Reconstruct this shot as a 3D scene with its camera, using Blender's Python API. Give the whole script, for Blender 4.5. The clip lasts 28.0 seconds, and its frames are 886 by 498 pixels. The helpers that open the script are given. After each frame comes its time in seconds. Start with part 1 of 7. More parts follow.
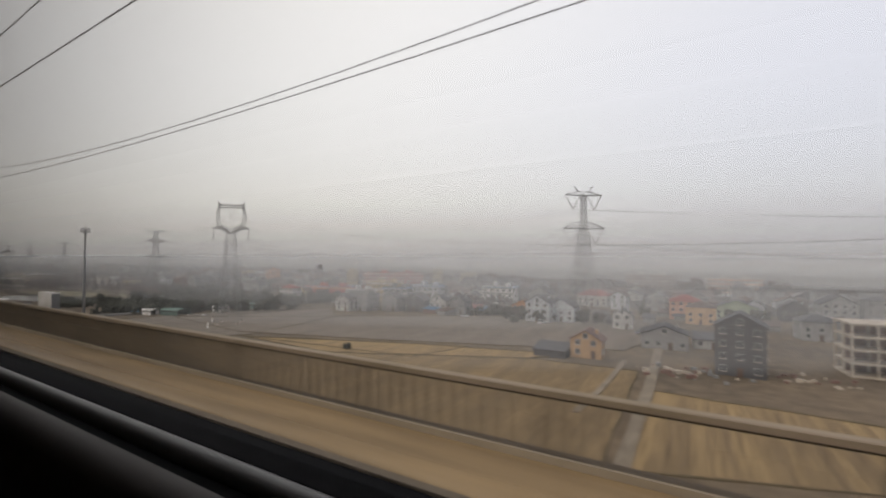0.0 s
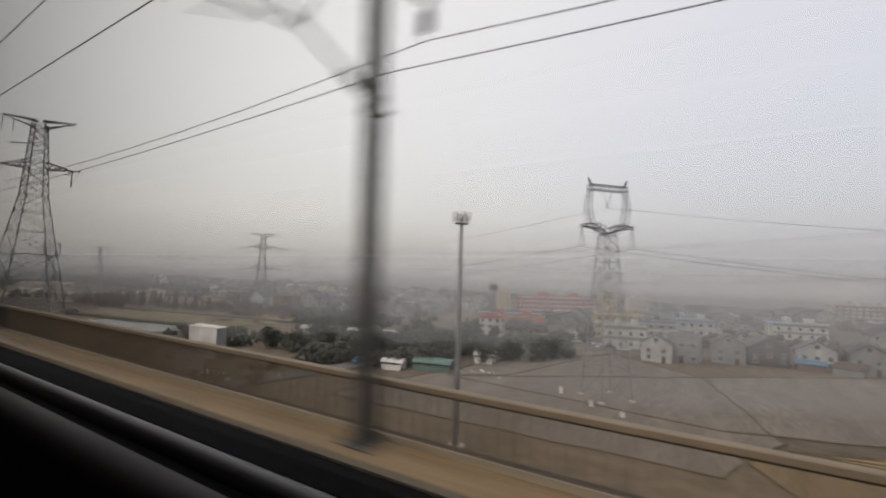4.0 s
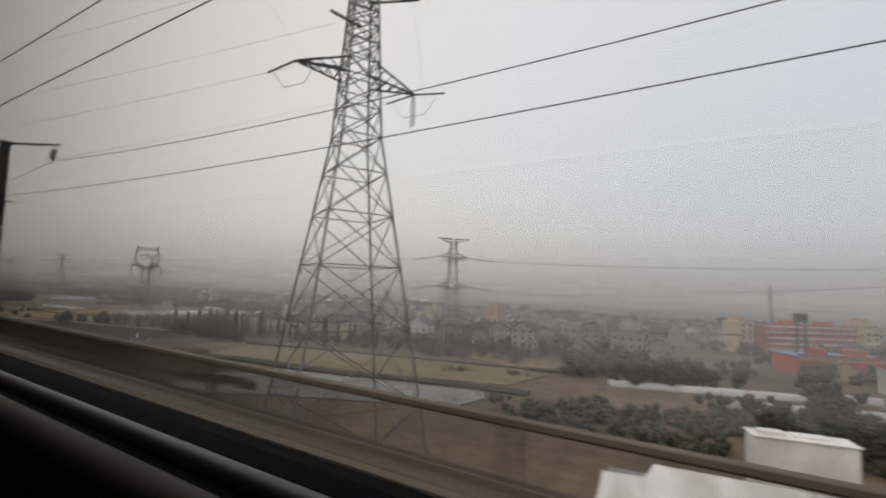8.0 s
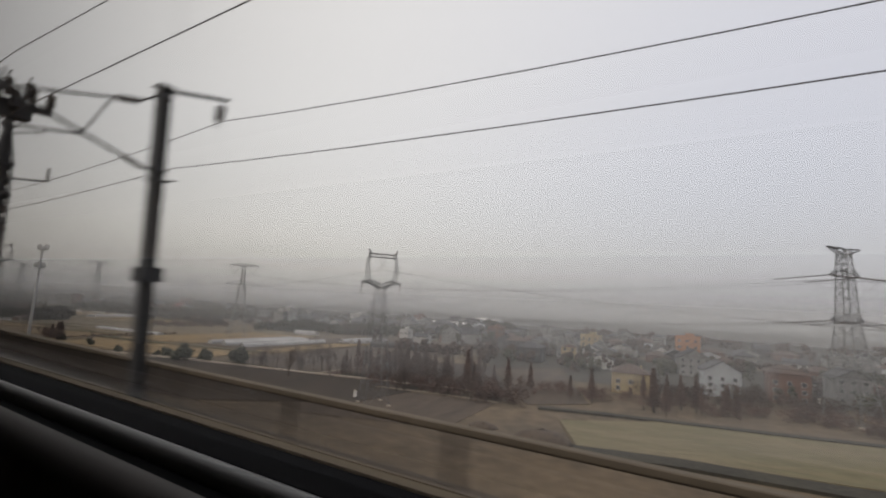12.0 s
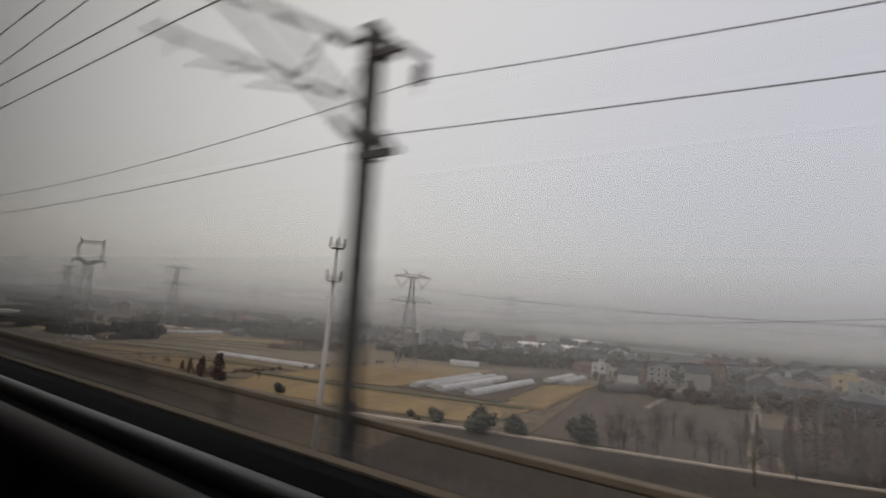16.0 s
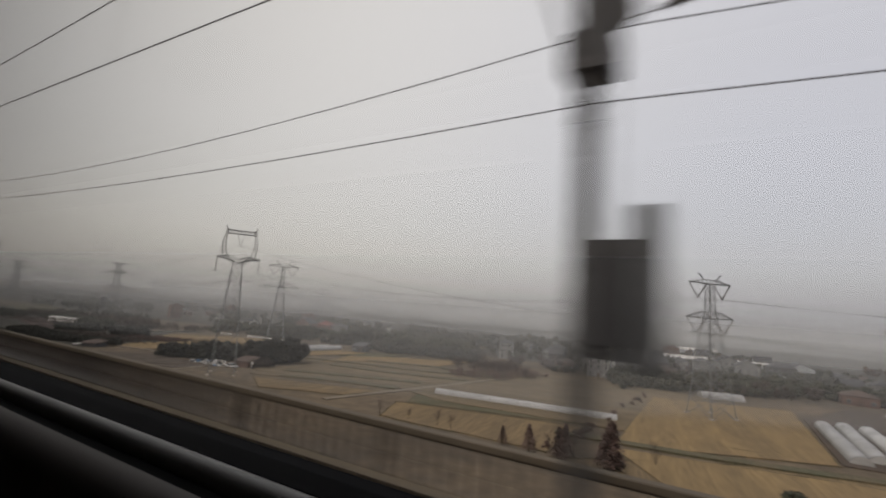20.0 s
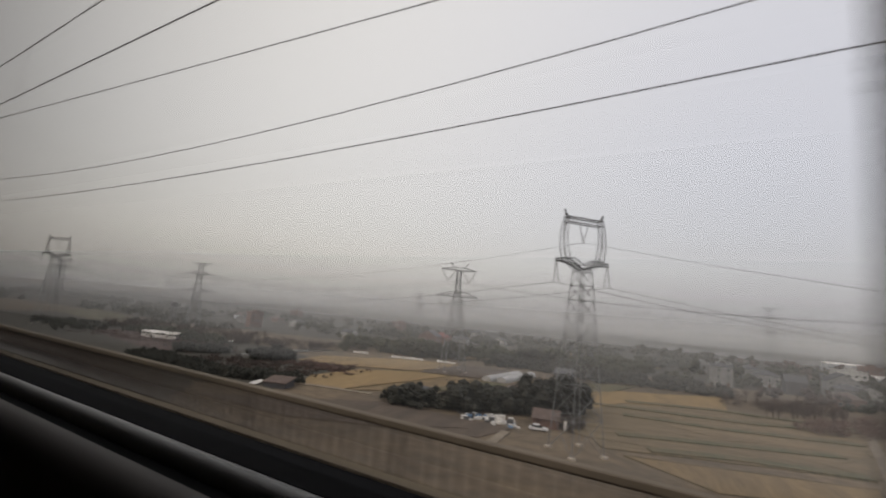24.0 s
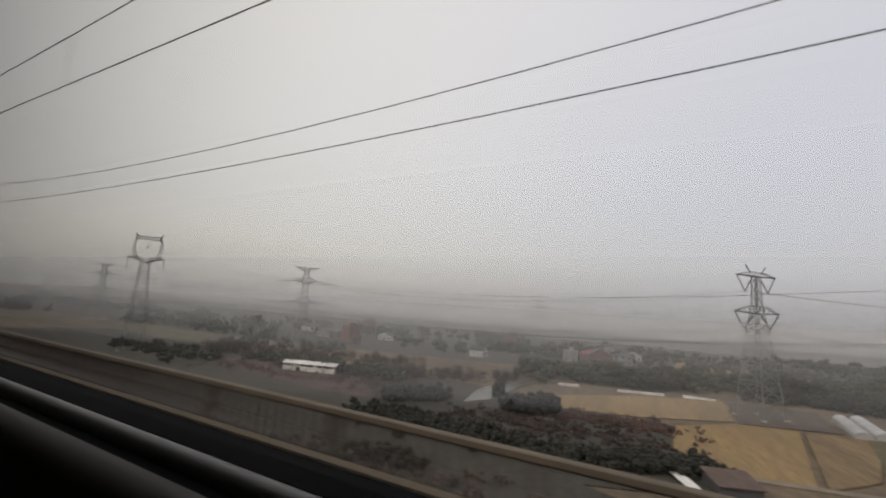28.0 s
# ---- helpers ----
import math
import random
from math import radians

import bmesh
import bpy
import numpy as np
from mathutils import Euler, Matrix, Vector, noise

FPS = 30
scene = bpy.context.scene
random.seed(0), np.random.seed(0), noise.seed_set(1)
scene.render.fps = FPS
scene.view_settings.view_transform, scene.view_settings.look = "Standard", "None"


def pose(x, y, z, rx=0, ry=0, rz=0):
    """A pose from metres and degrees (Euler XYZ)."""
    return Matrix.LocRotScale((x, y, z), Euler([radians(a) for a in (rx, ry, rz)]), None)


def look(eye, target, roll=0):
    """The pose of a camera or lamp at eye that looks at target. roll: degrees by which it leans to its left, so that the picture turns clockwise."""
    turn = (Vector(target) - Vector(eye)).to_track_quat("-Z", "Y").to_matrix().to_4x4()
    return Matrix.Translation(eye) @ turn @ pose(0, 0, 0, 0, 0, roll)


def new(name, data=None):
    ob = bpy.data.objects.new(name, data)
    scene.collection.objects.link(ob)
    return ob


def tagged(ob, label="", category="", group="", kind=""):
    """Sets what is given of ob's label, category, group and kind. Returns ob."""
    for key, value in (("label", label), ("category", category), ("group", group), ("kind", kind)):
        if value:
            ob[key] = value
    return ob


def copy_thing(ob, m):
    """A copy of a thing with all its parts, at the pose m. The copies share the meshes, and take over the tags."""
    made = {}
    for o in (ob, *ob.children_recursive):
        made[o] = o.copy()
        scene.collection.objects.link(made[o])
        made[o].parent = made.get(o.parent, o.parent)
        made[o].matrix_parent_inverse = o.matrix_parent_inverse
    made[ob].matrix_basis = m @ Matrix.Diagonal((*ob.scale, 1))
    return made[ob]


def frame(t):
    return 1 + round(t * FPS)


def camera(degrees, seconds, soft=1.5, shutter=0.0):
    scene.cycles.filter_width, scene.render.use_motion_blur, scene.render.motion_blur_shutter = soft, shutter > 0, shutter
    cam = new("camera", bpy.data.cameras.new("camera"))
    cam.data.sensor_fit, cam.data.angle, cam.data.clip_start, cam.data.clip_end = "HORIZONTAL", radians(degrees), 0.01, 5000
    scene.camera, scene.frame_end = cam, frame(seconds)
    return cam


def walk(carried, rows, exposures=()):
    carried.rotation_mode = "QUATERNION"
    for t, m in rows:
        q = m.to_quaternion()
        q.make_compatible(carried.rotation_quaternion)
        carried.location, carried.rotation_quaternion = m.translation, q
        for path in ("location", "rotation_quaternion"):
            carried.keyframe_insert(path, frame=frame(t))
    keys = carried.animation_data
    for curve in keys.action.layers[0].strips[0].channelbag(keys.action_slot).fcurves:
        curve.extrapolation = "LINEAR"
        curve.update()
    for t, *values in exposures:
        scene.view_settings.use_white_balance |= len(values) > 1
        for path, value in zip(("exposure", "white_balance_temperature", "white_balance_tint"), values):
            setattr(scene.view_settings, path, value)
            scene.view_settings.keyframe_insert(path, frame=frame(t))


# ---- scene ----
cam = camera(91.03, 28.0, 2.0, 0.5)

# ---- route of the train: second, metres a second, heading, then the camera's yaw, pitch and roll in degrees
ROUTE = [
    (0, 39.64, -0.00, 30.89, 1.31, -0.33),
    (1, 39.28, -0.54, 30.95, 1.79, -0.78),
    (2, 38.84, -1.08, 31.00, 2.29, -1.05),
    (3, 38.32, -1.62, 31.05, 2.89, -1.42),
    (4, 37.73, -2.16, 31.09, 3.35, -1.79),
    (5, 37.14, -2.69, 31.19, 3.89, -1.91),
    (6, 36.57, -3.20, 31.21, 4.27, -2.07),
    (7, 35.96, -3.67, 31.05, 4.64, -2.13),
    (8, 35.29, -4.06, 30.63, 5.05, -2.25),
    (9, 34.54, -4.34, 30.22, 5.49, -2.71),
    (10, 33.75, -4.55, 30.00, 5.93, -2.99),
    (11, 33.03, -4.72, 29.74, 6.45, -2.99),
    (12, 32.49, -4.88, 29.56, 6.96, -3.00),
    (13, 32.15, -5.02, 29.46, 7.51, -3.22),
    (14, 31.94, -5.12, 29.67, 8.20, -3.94),
    (15, 31.79, -5.20, 29.77, 8.45, -4.45),
    (16, 31.67, -5.25, 29.64, 8.42, -4.34),
    (17, 31.54, -5.26, 29.45, 8.36, -4.16),
    (18, 31.30, -5.27, 29.19, 8.32, -4.31),
    (19, 30.95, -5.30, 28.94, 8.12, -4.43),
    (20, 30.55, -5.36, 28.68, 8.07, -4.45),
    (21, 30.21, -5.49, 28.46, 7.99, -4.40),
    (22, 29.99, -5.67, 28.49, 7.89, -4.54),
    (23, 29.84, -5.89, 28.83, 7.92, -4.75),
    (24, 29.72, -6.16, 29.29, 7.91, -4.68),
    (25, 29.63, -6.47, 29.48, 7.93, -4.38),
    (26, 29.59, -6.84, 29.49, 7.90, -4.15),
    (27, 29.58, -7.22, 29.60, 7.93, -4.05),
    (28, 29.59, -7.63, 29.44, 8.03, -4.01),
]
EYE = 27.6            # height of the camera over the fields
KN = np.array(ROUTE, float)


def glide(col, t):
    """Smooth value of one column of ROUTE at the times t."""
    v, t = KN[:, col], np.clip(np.asarray(t, float), 0, 28)
    i = np.clip(np.floor(t).astype(int), 0, 27)
    u, n = t - i, 28
    a, b, c, d = v[np.clip(i - 1, 0, n)], v[i], v[i + 1], v[np.clip(i + 2, 0, n)]
    return 0.5 * (2 * b + (c - a) * u + (2 * a - 5 * b + 4 * c - d) * u**2 + (3 * b - a - 3 * c + d) * u**3)


TT = np.arange(0, 28.0001, 0.02)
_v, _h = glide(1, TT), np.radians(glide(2, TT))


def _sum(f):
    return np.concatenate([[0], np.cumsum((f[1:] + f[:-1]) * 0.01)])


TX, TY, TS = _sum(-_v * np.cos(_h)), _sum(-_v * np.sin(_h)), _sum(_v)
S_END = float(TS[-1])


def along(s):
    """Place, heading and cant of the train's line at s metres from the start; it goes on straight past both ends."""
    s = float(s)
    t = float(np.interp(s, TS, TT))
    over = s if s < 0 else max(0.0, s - S_END)
    h = math.radians(float(glide(2, t)))
    x = float(np.interp(s, TS, TX)) - math.cos(h) * over
    y = float(np.interp(s, TS, TY)) - math.sin(h) * over
    return x, y, h, math.radians((float(glide(4, t)) - 1.31) / 0.866)


def on_track(s, side, up, canted=False):
    """A point beside the train's line: metres out from the camera's line and up from the camera."""
    x, y, h, c = along(s)
    if canted:
        side, up = side * math.cos(c) - up * math.sin(c), side * math.sin(c) + up * math.cos(c)
    return Vector((x - math.sin(h) * side, y + math.cos(h) * side, EYE + up))


rows = []
for k in range(141):
    t = k * 0.2
    rows.append((t, pose(float(np.interp(t, TT, TX)), float(np.interp(t, TT, TY)), EYE,
                         90 + float(glide(4, t)), float(glide(5, t)), float(glide(2, t)) + float(glide(3, t)))))
walk(cam, rows, [(t, e, k + 30, 12) for t, e, k in ((0, 0.42, 6500), (1, 0.385, 6500), (3, 0.38, 6500), (6, 0.10, 6500), (8, 0.17, 6500), (10, 0.16, 6500), (12, 0.16, 6500), (15, -0.05, 6520), (16, -0.05, 6540), (17, 0.0, 6540),
                                                (18, 0.04, 6560), (20, -0.01, 6600), (21, 0.02, 6600), (24, 0.13, 6580), (26, 0.1, 6580), (28, 0.12, 6580))])

# ---- world and light: a hazy overcast winter sky
world = bpy.data.worlds.new("overcast")
scene.world = world
world.use_nodes = True
wn, wl = world.node_tree.nodes, world.node_tree.links
wn.clear()
sky = wn.new("ShaderNodeTexSky")
sky.sky_type, sky.sun_disc = "NISHITA", False
sky.sun_elevation, sky.sun_rotation = radians(42), radians(200)
sky.air_density, sky.dust_density, sky.ozone_density = 1.2, 6.0, 1.0
bg_sky = wn.new("ShaderNodeBackground")
bg_sky.inputs[1].default_value = 0.03
wl.new(sky.outputs[0], bg_sky.inputs[0])
wc = wn.new("ShaderNodeTexCoord")
sep = wn.new("ShaderNodeSeparateXYZ")
wl.new(wc.outputs["Generated"], sep.inputs[0])
ramp = wn.new("ShaderNodeValToRGB")
for e, (p, c) in zip([ramp.color_ramp.elements[0], ramp.color_ramp.elements[1], ramp.color_ramp.elements.new(0.12),
                      ramp.color_ramp.elements.new(0.35)],
                     [(0.0, (0.475, 0.478, 0.482, 1)), (1.0, (0.97, 0.99, 1.03, 1)), (0.12, (0.665, 0.665, 0.67, 1)), (0.35, (0.78, 0.785, 0.80, 1))]):
    e.position, e.color = p, c
wl.new(sep.outputs["Z"], ramp.inputs[0])
bg_cloud = wn.new("ShaderNodeBackground")
bg_cloud.inputs[1].default_value = 0.92
# the haze is a little warmer ahead of the train and cooler behind it
side_range = wn.new("ShaderNodeMapRange")
side_range.inputs[1].default_value, side_range.inputs[2].default_value = -0.85, 0.4
side_range.interpolation_type = "SMOOTHSTEP"
wl.new(sep.outputs["X"], side_range.inputs[0])
tone = wn.new("ShaderNodeMix")
tone.data_type = "RGBA"
tone.inputs[6].default_value, tone.inputs[7].default_value = (1.08, 1.08, 1.03, 1), (0.87, 0.895, 0.955, 1)
wl.new(side_range.outputs[0], tone.inputs[0])
toned = wn.new("ShaderNodeMix")
toned.data_type, toned.blend_type = "RGBA", "MULTIPLY"
toned.inputs[0].default_value = 1.0
wl.new(ramp.outputs[0], toned.inputs[6])
wl.new(tone.outputs[2], toned.inputs[7])
wl.new(toned.outputs[2], bg_cloud.inputs[0])
add = wn.new("ShaderNodeAddShader")
wl.new(bg_cloud.outputs[0], add.inputs[0])
wl.new(bg_sky.outputs[0], add.inputs[1])
out = wn.new("ShaderNodeOutputWorld")
wl.new(add.outputs[0], out.inputs[0])

sun = new("sun", bpy.data.lights.new("sun", "SUN"))
sun.data.energy, sun.data.angle, sun.data.color = 0.5, radians(25), (1.0, 0.95, 0.88)
sun.matrix_world = look((0, 0, 200), (math.sin(radians(200)) * -100, math.cos(radians(200)) * -100, 110))


scene.cycles.transparent_max_bounces = 28


# ---- materials
def mat(name, color, rough=0.8, var=0.25, scale=1.0, bump=0.0, metal=0.0, second=None, stretch=(1, 1, 1), each=0.0):
    """A surface with grain at two scales, in metres; second: a colour that shows in large patches; each: shift from piece to piece."""
    m = bpy.data.materials.new(name)
    m.use_nodes = True
    n, l = m.node_tree.nodes, m.node_tree.links
    b = n["Principled BSDF"]
    b.inputs["Roughness"].default_value, b.inputs["Metallic"].default_value = rough, metal
    co = n.new("ShaderNodeTexCoord")
    mp = n.new("ShaderNodeMapping")
    mp.inputs["Scale"].default_value = [k / scale for k in stretch]
    l.new(co.outputs["Object"], mp.inputs[0])
    fine, wide = n.new("ShaderNodeTexNoise"), n.new("ShaderNodeTexNoise")
    fine.inputs["Scale"].default_value, fine.inputs["Detail"].default_value = 4.0, 6.0
    wide.inputs["Scale"].default_value, wide.inputs["Detail"].default_value = 0.45, 4.0
    l.new(mp.outputs[0], fine.inputs[0])
    l.new(mp.outputs[0], wide.inputs[0])
    c2 = second or tuple(k * (1 - var) for k in color)
    mix = n.new("ShaderNodeMix")
    mix.data_type = "RGBA"
    mix.inputs[6].default_value, mix.inputs[7].default_value = (*color, 1), (*c2, 1)
    rg = n.new("ShaderNodeMapRange")
    rg.inputs[1].default_value, rg.inputs[2].default_value = 0.36, 0.64
    l.new(wide.outputs[0], rg.inputs[0])
    l.new(rg.outputs[0], mix.inputs[0])
    mul = n.new("ShaderNodeMix")
    mul.data_type, mul.blend_type = "RGBA", "MULTIPLY"
    mul.inputs[0].default_value = 1.0
    rf = n.new("ShaderNodeMapRange")
    rf.inputs[1].default_value, rf.inputs[2].default_value = 0.3, 0.7
    rf.inputs[3].default_value, rf.inputs[4].default_value = 1 - var, 1 + var * 0.6
    l.new(fine.outputs[0], rf.inputs[0])
    l.new(mix.outputs[2], mul.inputs[6])
    last = rf.outputs[0]
    if each:
        info = n.new("ShaderNodeObjectInfo")
        re = n.new("ShaderNodeMapRange")
        re.inputs[3].default_value, re.inputs[4].default_value = 1 - each, 1 + each
        l.new(info.outputs["Random"], re.inputs[0])
        mm = n.new("ShaderNodeMath")
        mm.operation = "MULTIPLY"
        l.new(last, mm.inputs[0])
        l.new(re.outputs[0], mm.inputs[1])
        last = mm.outputs[0]
    l.new(last, mul.inputs[7])
    l.new(mul.outputs[2], b.inputs["Base Color"])
    if bump:
        bp = n.new("ShaderNodeBump")
        bp.inputs["Strength"].default_value, bp.inputs["Distance"].default_value = 0.6, bump
        l.new(fine.outputs[0], bp.inputs["Height"])
        l.new(bp.outputs[0], b.inputs["Normal"])
    return m


M = {}
M["deck"] = mat("deck_concrete", (0.255, 0.172, 0.082), 0.9, 0.3, 2.0, 0.01, second=(0.20, 0.137, 0.068), stretch=(0.1, 1, 1))
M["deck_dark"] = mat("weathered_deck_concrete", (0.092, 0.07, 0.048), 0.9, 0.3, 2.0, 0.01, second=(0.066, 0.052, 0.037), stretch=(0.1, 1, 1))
M["concrete"] = mat("concrete", (0.42, 0.37, 0.30), 0.85, 0.2, 1.0, 0.005, second=(0.34, 0.29, 0.23))
M["rail"] = mat("rail_concrete", (0.21, 0.165, 0.115), 0.85, 0.2, 1.0, 0.004, second=(0.17, 0.135, 0.085))
M["rail_dark"] = mat("dark_rail_concrete", (0.12, 0.095, 0.066), 0.85, 0.2, 1.0, 0.004, second=(0.092, 0.074, 0.05))
M["kerb"] = mat("kerb_concrete", (0.30, 0.245, 0.17), 0.9, 0.25, 1.5, 0.005, second=(0.23, 0.185, 0.125), stretch=(0.15, 1, 1))
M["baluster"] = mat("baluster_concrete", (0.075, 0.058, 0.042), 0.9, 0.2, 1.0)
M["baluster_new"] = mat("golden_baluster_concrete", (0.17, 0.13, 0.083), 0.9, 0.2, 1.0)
M["steel"] = mat("galvanised_steel", (0.13, 0.135, 0.14), 0.55, 0.25, 0.5, metal=0.3)
M["mast"] = mat("mast_steel", (0.075, 0.075, 0.075), 0.6, 0.3, 0.6, metal=0.2)
M["dark"] = mat("dark_iron", (0.03, 0.03, 0.032), 0.6, 0.3, 0.3)
M["porcelain"] = mat("brown_porcelain", (0.06, 0.045, 0.04), 0.35, 0.2, 0.2)
M["wire"] = mat("wire", (0.045, 0.042, 0.042), 0.6, 0.2, 0.5)
M["lattice"] = mat("lattice_steel", (0.17, 0.173, 0.173), 0.7, 0.25, 3.0, metal=0.1)
M["lattice_dark"] = mat("weathered_lattice_steel", (0.06, 0.062, 0.065), 0.6, 0.25, 3.0, metal=0.2)
M["seal"] = mat("black_rubber_seal", (0.005, 0.005, 0.006), 0.9, 0.3, 0.05)
M["seal"].node_tree.nodes["Principled BSDF"].inputs["Specular IOR Level"].default_value = 0.12
M["sill"] = mat("worn_grey_sill", (0.095, 0.091, 0.09), 0.45, 0.3, 0.12, second=(0.078, 0.076, 0.075), stretch=(0.2, 1, 1))
M["ledge"] = mat("dark_ledge_vinyl", (0.036, 0.028, 0.024), 0.7, 0.3, 0.2)
M["lining"] = mat("pale_lining", (0.22, 0.17, 0.13), 0.7, 0.1, 1.0)
M["skin"] = mat("carriage_paint", (0.55, 0.55, 0.55), 0.4, 0.1, 1.0)
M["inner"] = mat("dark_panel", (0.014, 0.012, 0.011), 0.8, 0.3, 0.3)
M["soil"] = mat("dry_soil", (0.135, 0.10, 0.062), 1.0, 0.35, 14.0, 0.05, second=(0.088, 0.068, 0.046))


def pane_material():
    """Thin window glass: clear, and glossy towards grazing angles, most where it stands aslant."""
    m = bpy.data.materials.new("window_glass")
    m.use_nodes = True
    n, l = m.node_tree.nodes, m.node_tree.links
    n.clear()
    tr, gl, fr = n.new("ShaderNodeBsdfTransparent"), n.new("ShaderNodeBsdfGlossy"), n.new("ShaderNodeFresnel")
    tr.inputs[0].default_value = (0.995, 0.968, 0.94, 1)
    gl.inputs["Roughness"].default_value = 0.02
    fr.inputs[0].default_value = 1.52
    # coated double glazing: surfaces that each reflect a share F send back about 5F / (1 + 4F) in all
    top, low, share = n.new("ShaderNodeMath"), n.new("ShaderNodeMath"), n.new("ShaderNodeMath")
    top.operation, low.operation, share.operation = "MULTIPLY", "MULTIPLY_ADD", "DIVIDE"
    top.inputs[1].default_value, low.inputs[1].default_value, low.inputs[2].default_value = 5.0, 4.0, 1.0
    l.new(fr.outputs[0], top.inputs[0])
    l.new(fr.outputs[0], low.inputs[0])
    l.new(top.outputs[0], share.inputs[0])
    l.new(low.outputs[0], share.inputs[1])
    mx, o = n.new("ShaderNodeMixShader"), n.new("ShaderNodeOutputMaterial")
    l.new(share.outputs[0], mx.inputs[0])
    l.new(tr.outputs[0], mx.inputs[1])
    l.new(gl.outputs[0], mx.inputs[2])
    l.new(mx.outputs[0], o.inputs[0])
    return m


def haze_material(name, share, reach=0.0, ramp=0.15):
    """Haze as a flat sheet: lets most light through and scatters the rest, fading with height and, where reach is
    given, towards both ends of a sheet that long.
    """
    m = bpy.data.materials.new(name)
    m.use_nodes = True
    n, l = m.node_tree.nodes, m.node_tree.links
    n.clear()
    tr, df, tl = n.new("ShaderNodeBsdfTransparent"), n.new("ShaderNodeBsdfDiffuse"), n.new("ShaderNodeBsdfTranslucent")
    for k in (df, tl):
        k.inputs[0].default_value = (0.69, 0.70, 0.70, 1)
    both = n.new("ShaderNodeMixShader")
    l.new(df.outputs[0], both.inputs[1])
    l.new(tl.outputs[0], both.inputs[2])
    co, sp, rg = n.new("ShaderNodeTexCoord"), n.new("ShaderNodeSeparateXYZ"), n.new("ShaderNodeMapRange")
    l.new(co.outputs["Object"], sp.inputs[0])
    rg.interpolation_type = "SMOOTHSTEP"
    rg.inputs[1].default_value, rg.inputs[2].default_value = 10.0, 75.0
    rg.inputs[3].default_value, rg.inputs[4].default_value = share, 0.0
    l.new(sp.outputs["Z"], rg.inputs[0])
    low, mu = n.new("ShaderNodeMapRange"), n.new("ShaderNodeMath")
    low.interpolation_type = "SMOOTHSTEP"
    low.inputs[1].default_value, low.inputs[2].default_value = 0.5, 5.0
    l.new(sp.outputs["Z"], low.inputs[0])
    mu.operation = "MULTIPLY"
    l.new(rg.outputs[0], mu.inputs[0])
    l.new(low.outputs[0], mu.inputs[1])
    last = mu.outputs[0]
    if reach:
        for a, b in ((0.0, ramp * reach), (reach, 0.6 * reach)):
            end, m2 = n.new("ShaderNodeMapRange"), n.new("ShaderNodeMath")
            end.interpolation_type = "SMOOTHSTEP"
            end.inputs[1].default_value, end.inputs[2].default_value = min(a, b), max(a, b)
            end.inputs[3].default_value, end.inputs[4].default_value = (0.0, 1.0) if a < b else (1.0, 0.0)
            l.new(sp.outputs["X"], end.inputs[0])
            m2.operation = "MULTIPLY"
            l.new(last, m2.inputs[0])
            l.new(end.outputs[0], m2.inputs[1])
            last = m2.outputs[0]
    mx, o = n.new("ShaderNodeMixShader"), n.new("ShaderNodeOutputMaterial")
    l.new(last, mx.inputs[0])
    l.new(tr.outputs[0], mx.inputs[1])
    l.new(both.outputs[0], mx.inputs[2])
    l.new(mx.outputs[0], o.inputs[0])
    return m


# ---- mesh helpers
def raw_mesh(name, verts, faces, material=None, smooth=False):
    me = bpy.data.meshes.new(name)
    me.from_pydata([tuple(v) for v in verts], [], faces)
    if material:
        me.materials.append(material)
    if smooth:
        me.polygons.foreach_set("use_smooth", [True] * len(me.polygons))
    me.update()
    return me


def part(name, me, parent=None, label="", at=None):
    """One mesh (or bmesh result) as an object, under a thing where a parent is given."""
    ob = new(name, me)
    if parent is not None:
        ob.parent = parent
    if at is not None:
        ob.matrix_local = at
    if label:
        ob["label"] = label
    return ob


def thing(name, at, label, category, group="", kind=""):
    """An Empty at the base of a thing."""
    ob = new(name)
    ob.empty_display_size = 0.5
    ob.matrix_basis = at
    return tagged(ob, label, category, group, kind)


